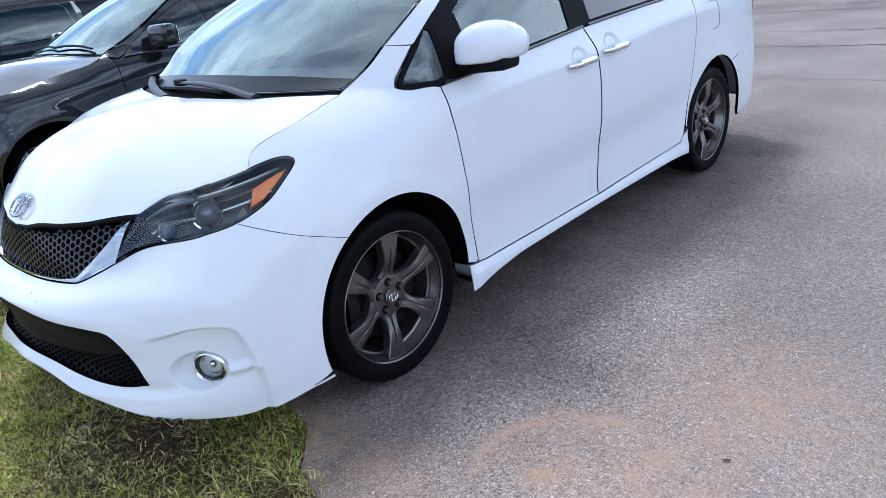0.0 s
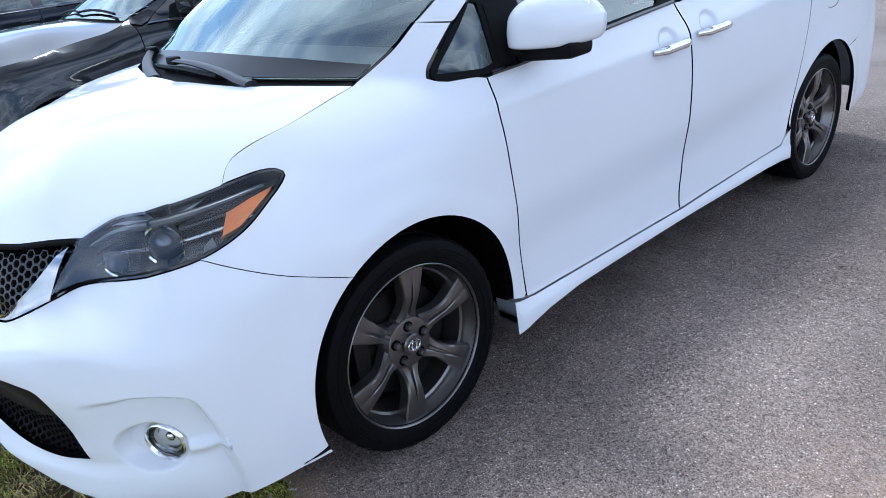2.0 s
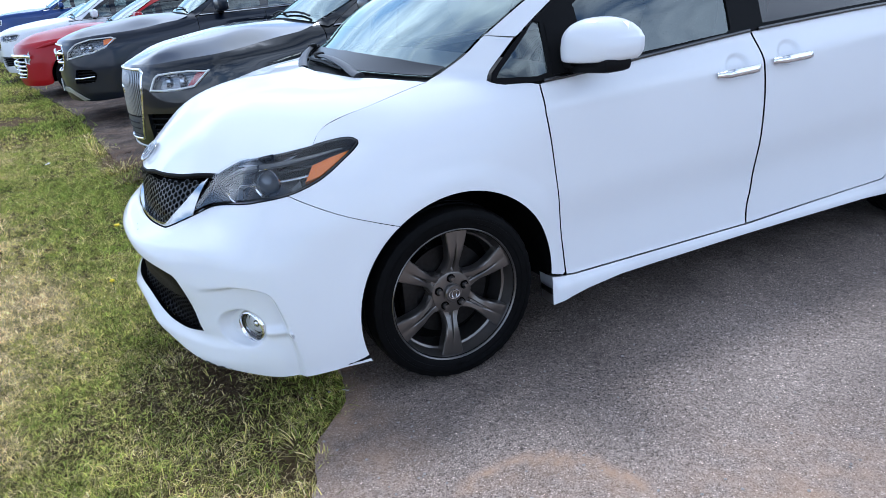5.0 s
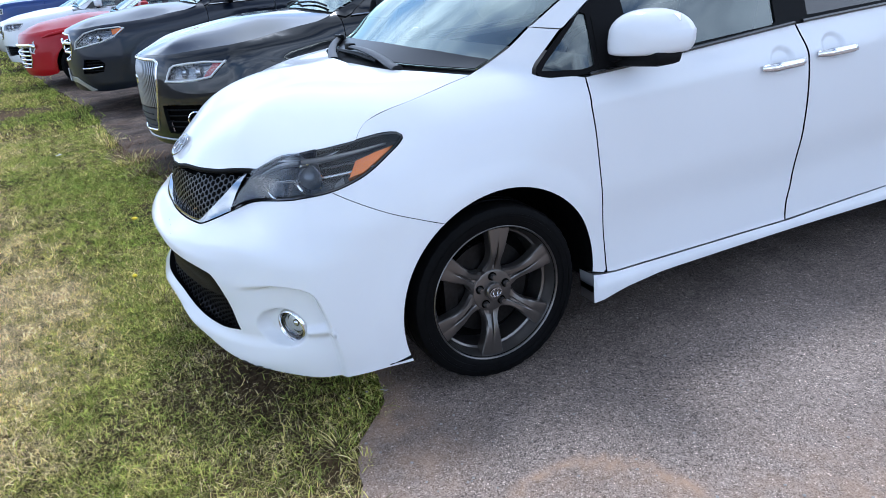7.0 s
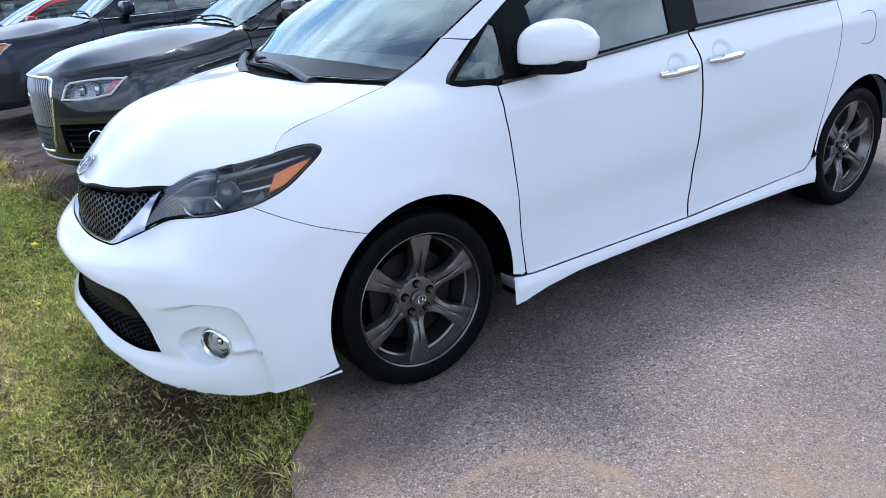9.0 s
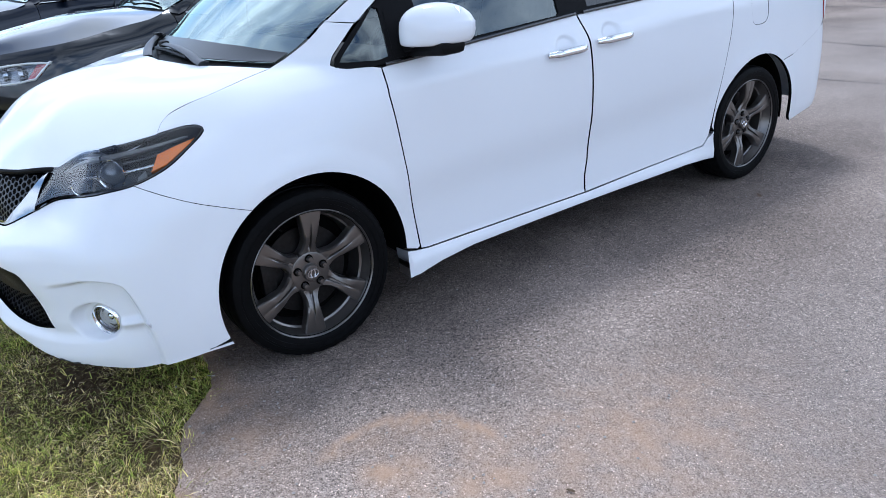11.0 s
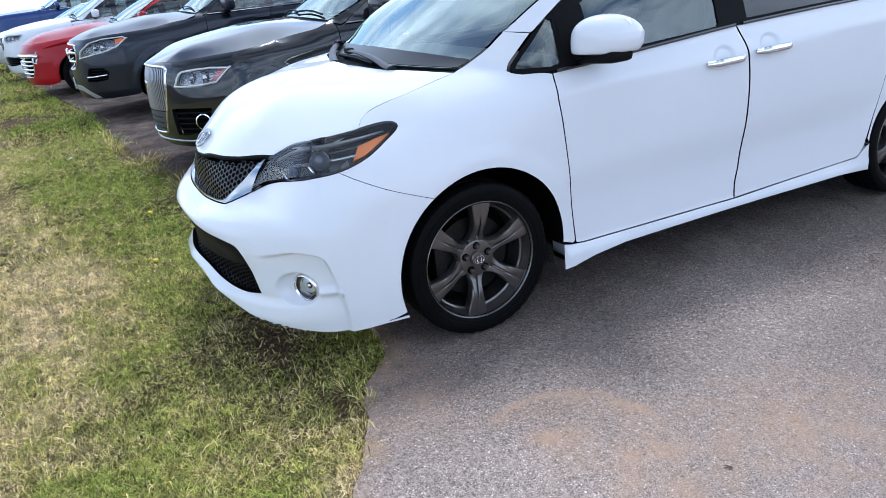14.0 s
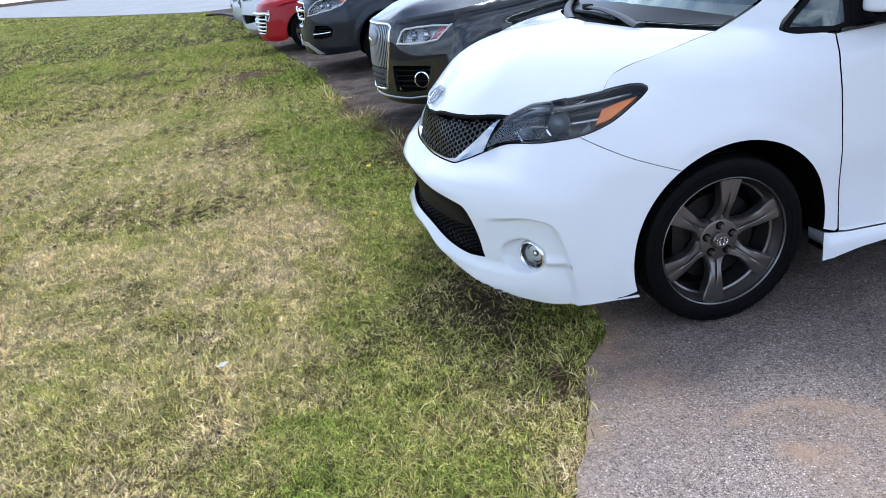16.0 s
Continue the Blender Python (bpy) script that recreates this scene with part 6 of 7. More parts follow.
        panes = [straight([on(a, hb + 0.035), on(b, hb + 0.05), on(b, H - 0.16), on(c, H - 0.17), on(a, d)], 0.04) for a, b, c, d in ((yc + 0.42, 1.5, yc + 0.9, hb + 0.15), (1.62, wb - 0.2, 1.62, H - 0.17))]
        panel("window_frame", sh, band, GLOSS_BLACK, car, side=sd, holes=panes, step=0.05)
        for p in panes:
            g = panel("door_glass", sh, shrink(p, -0.006), SIDE_GLASS, car, side=sd, lift=-0.006, depth=0, roll=0, step=0.08)
            g.visible_shadow = False
        if chrome_trim:
            lb = np.array([on(y, hb + 0.004 + 0.012 * (y - yc)) for y in np.linspace(yc + 0.15, R - 0.45, 30)])
            tube("belt_trim", sh(lb[:, 0], lb[:, 1]) * m, 0.008, CHROME, car, "chrome belt trim", sides=6)
        gedge = [on(yc, hr), on(yc + 0.25, hr + 0.22 * (H - hr)), on(yc + 0.75, H - 0.12), on(yc + 1.0, H - 0.03)]
        rail = np.vstack([catmull(gedge, 0.05), straight([on(1.9, H - 0.0), on(wb, H - 0.02), on(R - 0.5, H - 0.10)], 0.06, False), straight([on(R - 0.3, hb + 0.05), on(R - 0.38, hb + 0.05)], 0.05, False), catmull(top, 0.05), [on(yc + 0.1, hb + 0.0)]])
        panel("roof_pillar", sh, rail, coat, car, side=sd, step=0.06)
        mx, my, mz = (W + 0.08, yc + 0.42, hb + 0.12) if mirror is None else mirror
        mir = new("door_mirror")
        mir.parent = car
        block("mirror_shell", (0.24, 0.13, 0.17), coat, mir, at=(sd * mx, my, mz), turn=(0, 0, 10 * sd), bevel=0.055, segments=4)
        block("mirror_foot", (0.18, 0.08, 0.05), BLACK, mir, at=(sd * (mx - 0.12), my, mz - 0.09), bevel=0.02)
        block("mirror_glass", (0.19, 0.006, 0.12), CHROME, mir, at=(sd * mx, my + 0.065, mz), turn=(0, 0, 10 * sd), bevel=0.002)
        for y in (0.0, wb):
            inner_arch("wheel_well", car, sd, W - 0.04, y, wheel_r, ra + 0.03)
            wheel(car, (sd * (W - 0.135), y, wheel_r - 0.002 - rise), sd, radius=wheel_r, rim=wheel_r * 0.70, spokes=spokes, finish=finish, grooved=False, detail=False)
    # hood
    e3 = sh.base(hedge[:, 0], hedge[:, 1])
    hp = [tuple(float(a) for a in e3[i]) for i in range(0, len(e3), 6)] + [tuple(float(a) for a in e3[-1])]
    for t in (0.12, 0.35, 0.65, 1.0):
        yy = -F + 0.07 + t * (yc + F - 0.10)
        zz = hf + (hr - hf) * (1 - (1 - t) ** 1.8) + crown * math.sin(math.pi * min(1, 0.15 + 0.6 * t))
        hp += [(0.0, yy, zz), (0.42 * W, yy + 0.04, zz - 0.012)]
    sheet = Sheet(hp)
    back = catmull([tuple(e3[-1][:2]), (0.4 * W, yc - 0.10), (0, yc - 0.13)], 0.05)
    hh = np.vstack([e3[:, :2], back[1:]])
    panel("hood", sheet, np.vstack([hh, (hh[1:-1] * (-1, 1))[::-1]]), coat, car, step=0.04)
    # windshield
    ge = catmull(gedge, 0.05)
    g3 = sh.base(ge[:, 0], ge[:, 1])
    tt = np.linspace(0, 1, len(g3))
    zc0 = float(sheet(np.array([0.0]), np.array([yc - 0.12]))[0, 2])

    def pane(a, b):
        w = np.stack([np.interp(b, tt, g3[:, j]) for j in range(3)], 1)
        cy, cz = yc - 0.10 + 0.95 * b, zc0 - 0.01 + (H + 0.03 - zc0) * b + 0.03 * np.sin(np.pi * np.clip(b, 0, 1))
        a = np.asarray(a, float)
        return np.stack([a * w[:, 0], cy + (w[:, 1] - cy) * a * a, cz + (w[:, 2] - cz) * a * a], 1)
    g = panel("windshield", pane, straight([(-0.97, 0.02), (0.97, 0.02), (0.97, 1), (-0.97, 1)], 0.06), WINDSHIELD, car, step=0.07, depth=0.004, roll=0)
    g.visible_shadow = False
    panel("cowl", pane, straight([(-0.97, -0.05), (0.97, -0.05), (0.97, 0.06), (-0.97, 0.06)], 0.06), BLACK, car, step=0.06, lift=-0.012, depth=0, roll=0)
    for a0, a1 in ((-0.7, 0.1), (0.05, 0.8)):
        aa = np.linspace(a0, a1, 10)
        tube("wiper", pane(aa, 0.05 + 0.04 * np.sin(np.linspace(0.3, 2.8, 10))) + (0, -0.01, 0.018), 0.009, BLACK, car, sides=6)
    yr = yc + 0.92
    rs = Sheet([(0, yr - 0.06, H + 0.025), (W - 0.40, yr + 0.06, H - 0.03), (0, 1.9, H + 0.05), (0.3, 1.9, H + 0.045), (W - 0.385, 1.9, H), (0, wb, H + 0.03), (W - 0.4, wb, H - 0.02), (0, R - 0.42, H - 0.05), (W - 0.45, R - 0.5, H - 0.1)])
    panel("roof", rs, straight([(-(W - 0.40), yr + 0.06), (0, yr - 0.06), (W - 0.40, yr + 0.06), (W - 0.385, 1.9), (W - 0.4, wb), (W - 0.45, R - 0.48), (0, R - 0.42), (-(W - 0.45), R - 0.48), (-(W - 0.4), wb), (-(W - 0.385), 1.9)], 0.1), coat, car, step=0.1)

    def gate(u, v):
        w = W - 0.06 - 0.33 * smooth((v - hb) / (H - hb))
        return np.stack([-u * w, R - 0.03 - 0.02 * (v - 0.8) - 0.40 * smooth((v - hb + 0.05) / (H - hb + 0.1)) - 0.1 * u**4, v], 1)
    panel("tailgate", gate, straight([(-0.97, 0.6), (0.97, 0.6), (0.97, H - 0.07), (-0.97, H - 0.07)], 0.08), coat, car, holes=[straight([(-0.8, hb + 0.06), (0.8, hb + 0.06), (0.8, H - 0.15), (-0.8, H - 0.15)], 0.08)], step=0.08)
    panel("rear_glass", gate, straight([(-0.81, hb + 0.05), (0.81, hb + 0.05), (0.81, H - 0.14), (-0.81, H - 0.14)], 0.08), DARK_GLASS, car, step=0.1, lift=-0.006, depth=0, roll=0)
    block("floor_pan", (1.78 * W, wb - 2 * ra - 0.1, 0.18), INNER, car, at=(0, wb / 2, 0.34), bevel=0.05)
    block("floor_pan", (1.2 * W, R + F - 0.5, 0.18), INNER, car, at=(0, (R - F) / 2, 0.35), bevel=0.05)
    block("engine_block", (1.2 * W, F - 0.1, 0.3), INNER, car, at=(0, -0.2, 0.62), bevel=0.05)
    block("dashboard", (1.6 * W, 0.5, 0.28), DASH, car, at=(0, yc + 0.42, hr - 0.18), bevel=0.08, segments=3)
    for x in (0.38, -0.38):
        block("seat", (0.5, 0.18, 0.72), SEAT, car, at=(x, yc + 1.25, hb), turn=(-12, 0, 0), bevel=0.06, taper=(0.75, 0.8), segments=3)
    return car, sh, on, nose


GREY_PAINT = material("grey_metallic_paint", (0.013, 0.0145, 0.017), 0.28, metal=0.35, coat=1.0, spec=0.1, stain=0.05, stain_scale=3, grain=0.06, grain_scale=400)
NAVY_PAINT = paint("slate_blue_metallic_paint", (0.005, 0.0085, 0.018), 0.25)
RED_PAINT = material("red_paint", (0.31, 0.003, 0.009), 0.35, coat=0.35, spec=0.2, stain=0.05, stain_scale=3)
SILVER_PAINT = paint("silver_paint", (0.55, 0.57, 0.60), 0.5)
for dark, ior in ((GREY_PAINT, 1.5), (NAVY_PAINT, 1.38), (RED_PAINT, 1.38)):
    dark.node_tree.nodes["Principled BSDF"].inputs["Coat IOR"].default_value = ior
PEARL_PAINT = paint("pearl_white_paint", (0.74, 0.76, 0.80), 0.0)
BLUE_PAINT = paint("blue_paint", (0.008, 0.035, 0.16), 0.2)

suv, sh1, on1, nose1 = parked_car(
    "suv", "dark grey metallic suv with tall chrome slatted grille", (-3.67, 0.17), 0.95, 0.995, 2.81, 3.60, 0.955, 1.15, 1.12, 1.62, 0.57, GREY_PAINT,
    lamp=(("n", 0.555, 0.750), ("n", 0.66, 0.744), ("o", -0.620, 0.749), ("o", -0.490, 0.768), ("o", -0.350, 0.898), ("o", -0.510, 0.910), ("n", 0.68, 0.904), ("n", 0.605, 0.893), ("n", 0.585, 0.87)),
    grille=(("n", 0.0, 0.93), ("n", 0.42, 0.922), ("n", 0.465, 0.90), ("n", 0.475, 0.74), ("n", 0.44, 0.55), ("n", 0.37, 0.37), ("n", 0.34, 0.352), ("n", 0.0, 0.335)),
    intakes=[(("n", 0.50, 0.34), ("n", 0.60, 0.34), ("o", -0.630, 0.36), ("o", -0.570, 0.57), ("n", 0.60, 0.575), ("n", 0.50, 0.57))], style="vertical",
    corner=1.75, rise=0.05, lamp_label="angular clear headlamp with bright strip and red-brown reflector")
navy, sh2, on2, nose2 = parked_car(
    "suv", "slate blue suv with two chrome grille bars and silver chin guard", (-8.25, -0.16), 0.97, 1.20, 2.92, 3.7, 1.02, 1.20, 1.18, 1.78, 0.52, NAVY_PAINT,
    lamp=(("n", 0.48, 0.77), ("n", 0.60, 0.785), ("o", -0.750, 0.84), ("o", -0.580, 0.90), ("o", -0.430, 1.005), ("o", -0.500, 1.035), ("o", -0.750, 1.025), ("n", 0.62, 0.985), ("n", 0.52, 0.88)),
    grille=(("n", 0.0, 0.975), ("n", 0.36, 0.96), ("n", 0.43, 0.88), ("n", 0.40, 0.72), ("n", 0.33, 0.64), ("n", 0.0, 0.62)),
    intakes=[(("n", 0.56, 0.47), ("n", 0.66, 0.46), ("o", -0.800, 0.48), ("o", -0.760, 0.58), ("o", -0.820, 0.64), ("n", 0.62, 0.65))], style="two", corner=1.7, rise=0.06, finish=BEZEL, marker=(("o", -0.470, 0.965), ("o", -0.445, 1.00), ("o", -0.520, 1.015), ("o", -0.600, 1.005), ("o", -0.610, 0.935)))
red, sh3, on3, nose3 = parked_car(
    "pickup_truck", "red rounded retro pickup truck with chrome bar grille", (-12.2, -1.15), 0.99, 0.98, 2.95, 3.9, 0.93, 1.10, 1.10, 1.60, 0.75, RED_PAINT,
    lamp=(("n", 0.66, 0.62), ("n", 0.74, 0.60), ("o", -0.72, 0.64), ("o", -0.66, 0.72), ("o", -0.70, 0.79), ("n", 0.74, 0.80), ("n", 0.66, 0.76)),
    grille=(("n", 0.0, 0.70), ("n", 0.66, 0.72), ("n", 0.66, 0.50), ("n", 0.6, 0.38), ("n", 0.0, 0.36)), style="bars", corner=1.5, crown=0.10, finish=GUNMETAL)
parked_car(
    "suv", "pearl white suv with dark lower bumper", (-16.1, -1.70), 0.95, 0.92, 2.79, 3.85, 1.06, 1.22, 1.18, 1.76, 0.72, PEARL_PAINT,
    lamp=(("n", 0.56, 0.88), ("n", 0.66, 0.86), ("o", -0.50, 0.90), ("o", -0.40, 1.0), ("o", -0.42, 1.03), ("n", 0.64, 1.03), ("n", 0.55, 1.0)),
    grille=(("n", 0.0, 0.99), ("n", 0.5, 0.98), ("n", 0.5, 0.84), ("n", 0.42, 0.72), ("n", 0.0, 0.70)),
    intakes=[(("n", 0.3, 0.36), ("n", 0.6, 0.36), ("o", -0.55, 0.40), ("o", -0.5, 0.55), ("n", 0.55, 0.58), ("n", 0.32, 0.56))], style="mesh")
parked_car(
    "car", "silver car with dark grille between slim headlamps", (-20.4, -2.20), 0.93, 0.90, 2.70, 3.75, 0.90, 1.06, 1.04, 1.50, 0.70, SILVER_PAINT,
    lamp=(("n", 0.46, 0.74), ("n", 0.60, 0.73), ("o", -0.45, 0.80), ("o", -0.32, 0.86), ("o", -0.46, 0.87), ("n", 0.58, 0.845), ("n", 0.46, 0.80)),
    grille=(("n", 0.0, 0.82), ("n", 0.42, 0.81), ("n", 0.45, 0.70), ("n", 0.36, 0.45), ("n", 0.0, 0.42)), style="mesh")
parked_car(
    "pickup_truck", "blue pickup truck with chrome grille", (-25.4, -2.40), 1.02, 0.98, 3.6, 4.9, 1.34, 1.46, 1.42, 1.98, 0.78, BLUE_PAINT,
    lamp=(("n", 0.60, 1.06), ("n", 0.74, 1.05), ("o", -0.62, 1.08), ("o", -0.58, 1.25), ("n", 0.72, 1.28), ("n", 0.60, 1.27)),
    grille=(("n", 0.0, 1.27), ("n", 0.55, 1.26), ("n", 0.56, 1.0), ("n", 0.5, 0.88), ("n", 0.0, 0.87)), style="bars", wheel_r=0.42)


# chin guard and blank front plate of the slate blue one; fog ring of the grey one
GUARD = material("silver_plastic", (0.60, 0.61, 0.62), 0.3, metal=0.7)
chin = straight([nose2(0.0, 0.425), nose2(0.38, 0.415), nose2(0.56, 0.335), nose2(0.67, 0.25), nose2(0.58, 0.235), nose2(0.50, 0.295), nose2(0.36, 0.345), nose2(0.0, 0.355)], 0.03)
chin = chin[chin[:, 0] >= 0]
for sd in (1, -1):
    panel("chin_guard", sh2, chin, GUARD, navy, "silver chin guard", side=sd, lift=0.012, depth=0.02, step=0.04)
    fogm = [nose2(0.58, 0.53), nose2(0.66, 0.53), on2(-0.790, 0.55)]
    q = sh2(np.array([p[0] for p in fogm]), np.array([p[1] for p in fogm])) * (sd, 1, 1)
    tube("intake_bar", q, 0.012, CHROME, navy, "chrome intake bar", sides=8)
    c = sh1(*[np.array([v]) for v in on1(-0.650, 0.455)])[0] * (sd, 1, 1)
    ring = lathe("fog_ring", [(0.02, 0.070), (-0.012, 0.070), (-0.016, 0.061), (0.0, 0.054)], CHROME, suv, axis="y", turns=28)
    ring.matrix_local = pose(*c, 0, 0, 58 * sd)
    lip = np.array([nose1(x, 0.285) for x in np.linspace(0.02, 0.62, 12)] + [on1(-0.670, 0.30), on1(-0.590, 0.31)])
    tube("lower_lip", sh1(lip[:, 0], lip[:, 1]) * (sd, 1, 1), 0.011, SLAT, suv, "satin silver lower lip", sides=8)
    mk = straight([on1(-0.480, 0.785), on1(-0.365, 0.893), on1(-0.450, 0.897), on1(-0.560, 0.772)], 0.02)
    panel("side_marker", under(sh1, 0.01), mk, REDLENS, suv, "red-brown side reflector", side=sd, depth=0.01, step=0.03)
bar_line = np.array([nose3(x, 0.745) for x in np.linspace(0.02, 0.70, 14)] + [on3(-0.70, 0.735), on3(-0.66, 0.725)])
for sd in (1, -1):
    tube("chrome_bumper", (sh3(bar_line[:, 0], bar_line[:, 1]) + normals(sh3, bar_line) * 0.012) * (sd, 1, 1), 0.034, CHROME, red, "rounded chrome bumper bar", sides=10)
    fend = np.array([on3(y, z) for y, z in ((-0.55, 0.86), (-0.40, 0.90), (-0.2, 0.93), (0.1, 0.955), (0.4, 0.985), (0.6, 1.01))])
    tube("fender_ridge", sh3(fend[:, 0], fend[:, 1]) * (sd, 1, 1), [0.01, 0.03, 0.034, 0.034, 0.03, 0.012], RED_PAINT, red, sides=10)
PLATE = material("blank_plate", (0.7, 0.7, 0.7), 0.4, grain=0.05, grain_scale=50)
p0 = sh2(np.array([0.0]), np.array([0.47]))[0]
block("front_plate", (0.30, 0.012, 0.15), PLATE, navy, "blank white front plate", at=(p0[0], p0[1] - 0.01, 0.43), bevel=0.004)


# ---- far things ----
SIDING = material("metal_siding", (0.52, 0.54, 0.56), 0.45, metal=0.2, grain=0.05, grain_scale=30, stain=0.08, stain_scale=1)
hall = empty("building", "long pale metal-clad building behind the parking lot", "building")
for i in range(60):
    x = -30 + i * 0.6
    block("wall_panel", (0.594, 0.06, 3.6), SIDING, hall, at=(x, 16.0, 1.86), bevel=0.012)
block("plinth", (36.4, 0.16, 0.12), BLACK, hall, "dark base strip", at=(-12.3, 16.0, 0.05), bevel=0.01)
block("roof", (37, 9, 0.25), SIDING, hall, at=(-12.3, 20.2, 3.78), bevel=0.03)
block("wall_back", (36.2, 0.1, 3.6), SIDING, hall, at=(-12.3, 24.4, 1.86), bevel=0.01)
for x in (-30.3, 5.7):
    block("wall_end", (0.1, 8.3, 3.6), SIDING, hall, at=(x, 20.2, 1.86), bevel=0.01)


# ---- utility pole and wires across the lot, seen mirrored in the glass ----
TIMBER = material("pole_timber", (0.10, 0.075, 0.055), 0.85, grain=0.3, grain_scale=20, stain=0.2, stain_scale=2, bump=0.5, bump_scale=60)
WIRE = material("power_wire", (0.015, 0.015, 0.016), 0.6)
pole = empty("utility_pole", "weathered timber utility pole with crossarm and transformer", "utility pole", at=pose(15.0, 13.0, 0))
tube("pole_shaft", [(0, 0, -0.3), (0, 0, 4), (0.03, 0, 9.5)], [0.19, 0.16, 0.12], TIMBER, pole, sides=14, up=(0, 1, 0))
block("crossarm", (0.12, 2.4, 0.12), TIMBER, pole, at=(0.12, 0, 8.8), bevel=0.01)
lathe("transformer", [(6.6, 0.0), (6.6, 0.24), (6.65, 0.26), (7.5, 0.26), (7.56, 0.22), (7.6, 0.0)], SLAT, pole, axis="z", centre=(0.45, 0, 0), turns=24)
for y in (-1.1, -0.4, 1.1):
    lathe("insulator", [(8.86, 0.0), (8.86, 0.04), (8.93, 0.05), (8.98, 0.03), (9.02, 0.04), (9.06, 0.0)], GLOSS_BLACK, pole, axis="z", centre=(0.12, y, 0), turns=12)
for y, z in ((-1.1, 9.05), (-0.4, 9.05), (1.1, 9.05), (0.2, 7.9), (0.2, 7.2)):
    span = [(15.12 + 0.1 * t, 13.0 + y + 60 * t, z - 1.6 * (1 - (2 * abs(t) - 1) ** 2)) for t in np.linspace(-1, 1, 33)]
    tagged(tube("power_line", span, 0.018, WIRE, sides=6), "sagging black power line on the utility pole", "wire", "power lines")


# ---- grass ----
def grass_shader():
    m = bpy.data.materials.new("grass_blades")
    m.use_nodes = True
    n, l = m.node_tree.nodes, m.node_tree.links
    b = n["Principled BSDF"]
    b.inputs["Roughness"].default_value, b.inputs["Specular IOR Level"].default_value = 0.65, 0.1
    at, geo, ramp, var = n.new("ShaderNodeAttribute"), n.new("ShaderNodeNewGeometry"), n.new("ShaderNodeValToRGB"), n.new("ShaderNodeMapRange")
    at.attribute_name = "dry"
    for pos, c in ((0.0, (0.25, 0.315, 0.058)), (0.35, (0.44, 0.43, 0.10)), (0.62, (0.54, 0.44, 0.17)), (1.0, (0.84, 0.67, 0.40))):
        e = ramp.color_ramp.elements[0] if pos == 0.0 else ramp.color_ramp.elements[-1] if pos == 1.0 else ramp.color_ramp.elements.new(pos)
        e.position, e.color = pos, (*c, 1)
    l.new(at.outputs["Fac"], ramp.inputs["Fac"])
    var.inputs["To Min"].default_value, var.inputs["To Max"].default_value = 0.12, 2.0
    l.new(geo.outputs["Random Per Island"], var.inputs["Value"])
    sc = n.new("ShaderNodeVectorMath")
    sc.operation = "SCALE"
    co, clump, tone, both_ = n.new("ShaderNodeTexCoord"), n.new("ShaderNodeTexNoise"), n.new("ShaderNodeMapRange"), n.new("ShaderNodeMath")
    clump.inputs["Scale"].default_value, clump.inputs["Detail"].default_value = 17.0, 4.0
    tone.inputs["From Min"].default_value, tone.inputs["From Max"].default_value = 0.32, 0.68
    tone.inputs["To Min"].default_value, tone.inputs["To Max"].default_value = 0.68, 1.32
    both_.operation = "MULTIPLY"
    l.new(co.outputs["Object"], clump.inputs["Vector"])
    l.new(clump.outputs["Fac"], tone.inputs["Value"])
    l.new(var.outputs["Result"], both_.inputs[0])
    l.new(tone.outputs["Result"], both_.inputs[1])
    l.new(ramp.outputs["Color"], sc.inputs[0])
    l.new(both_.outputs["Value"], sc.inputs["Scale"])
    l.new(sc.outputs["Vector"], b.inputs["Base Color"])
    tr, mix = n.new("ShaderNodeBsdfTranslucent"), n.new("ShaderNodeMixShader")
    mix.inputs["Fac"].default_value = 0.25
    l.new(sc.outputs["Vector"], tr.inputs["Color"])
    l.new(b.outputs["BSDF"], mix.inputs[1])
    l.new(tr.outputs["BSDF"], mix.inputs[2])
    l.new(mix.outputs["Shader"], n["Material Output"].inputs["Surface"])
    return m


GRASS = grass_shader()


def dryness(x, y):
    """How straw-coloured the lawn is: greener along the lot's edge, in patches."""
    d = EDGE(x) - y
    away = smooth((d - 0.80 - 0.30 * wave(x, y, 21, 3, 1.3)) / 0.55)
    far = smooth((-x - 4) / 9)
    border = 0.55 * np.exp(-((x - 1.62) / 0.28) ** 2 - ((d - 0.02) / 0.10) ** 2)
    return np.clip(0.20 + 0.50 * away * (1 - 0.8 * far) + border + 0.28 * np.exp(-((x - 0.6) / 0.9) ** 2 - ((y + 0.88) / 0.28) ** 2) + 0.30 * wave(x, y, 22, 4, 2.8) + 0.26 * wave(x, y, 23, 3, 13.0), 0, 1)


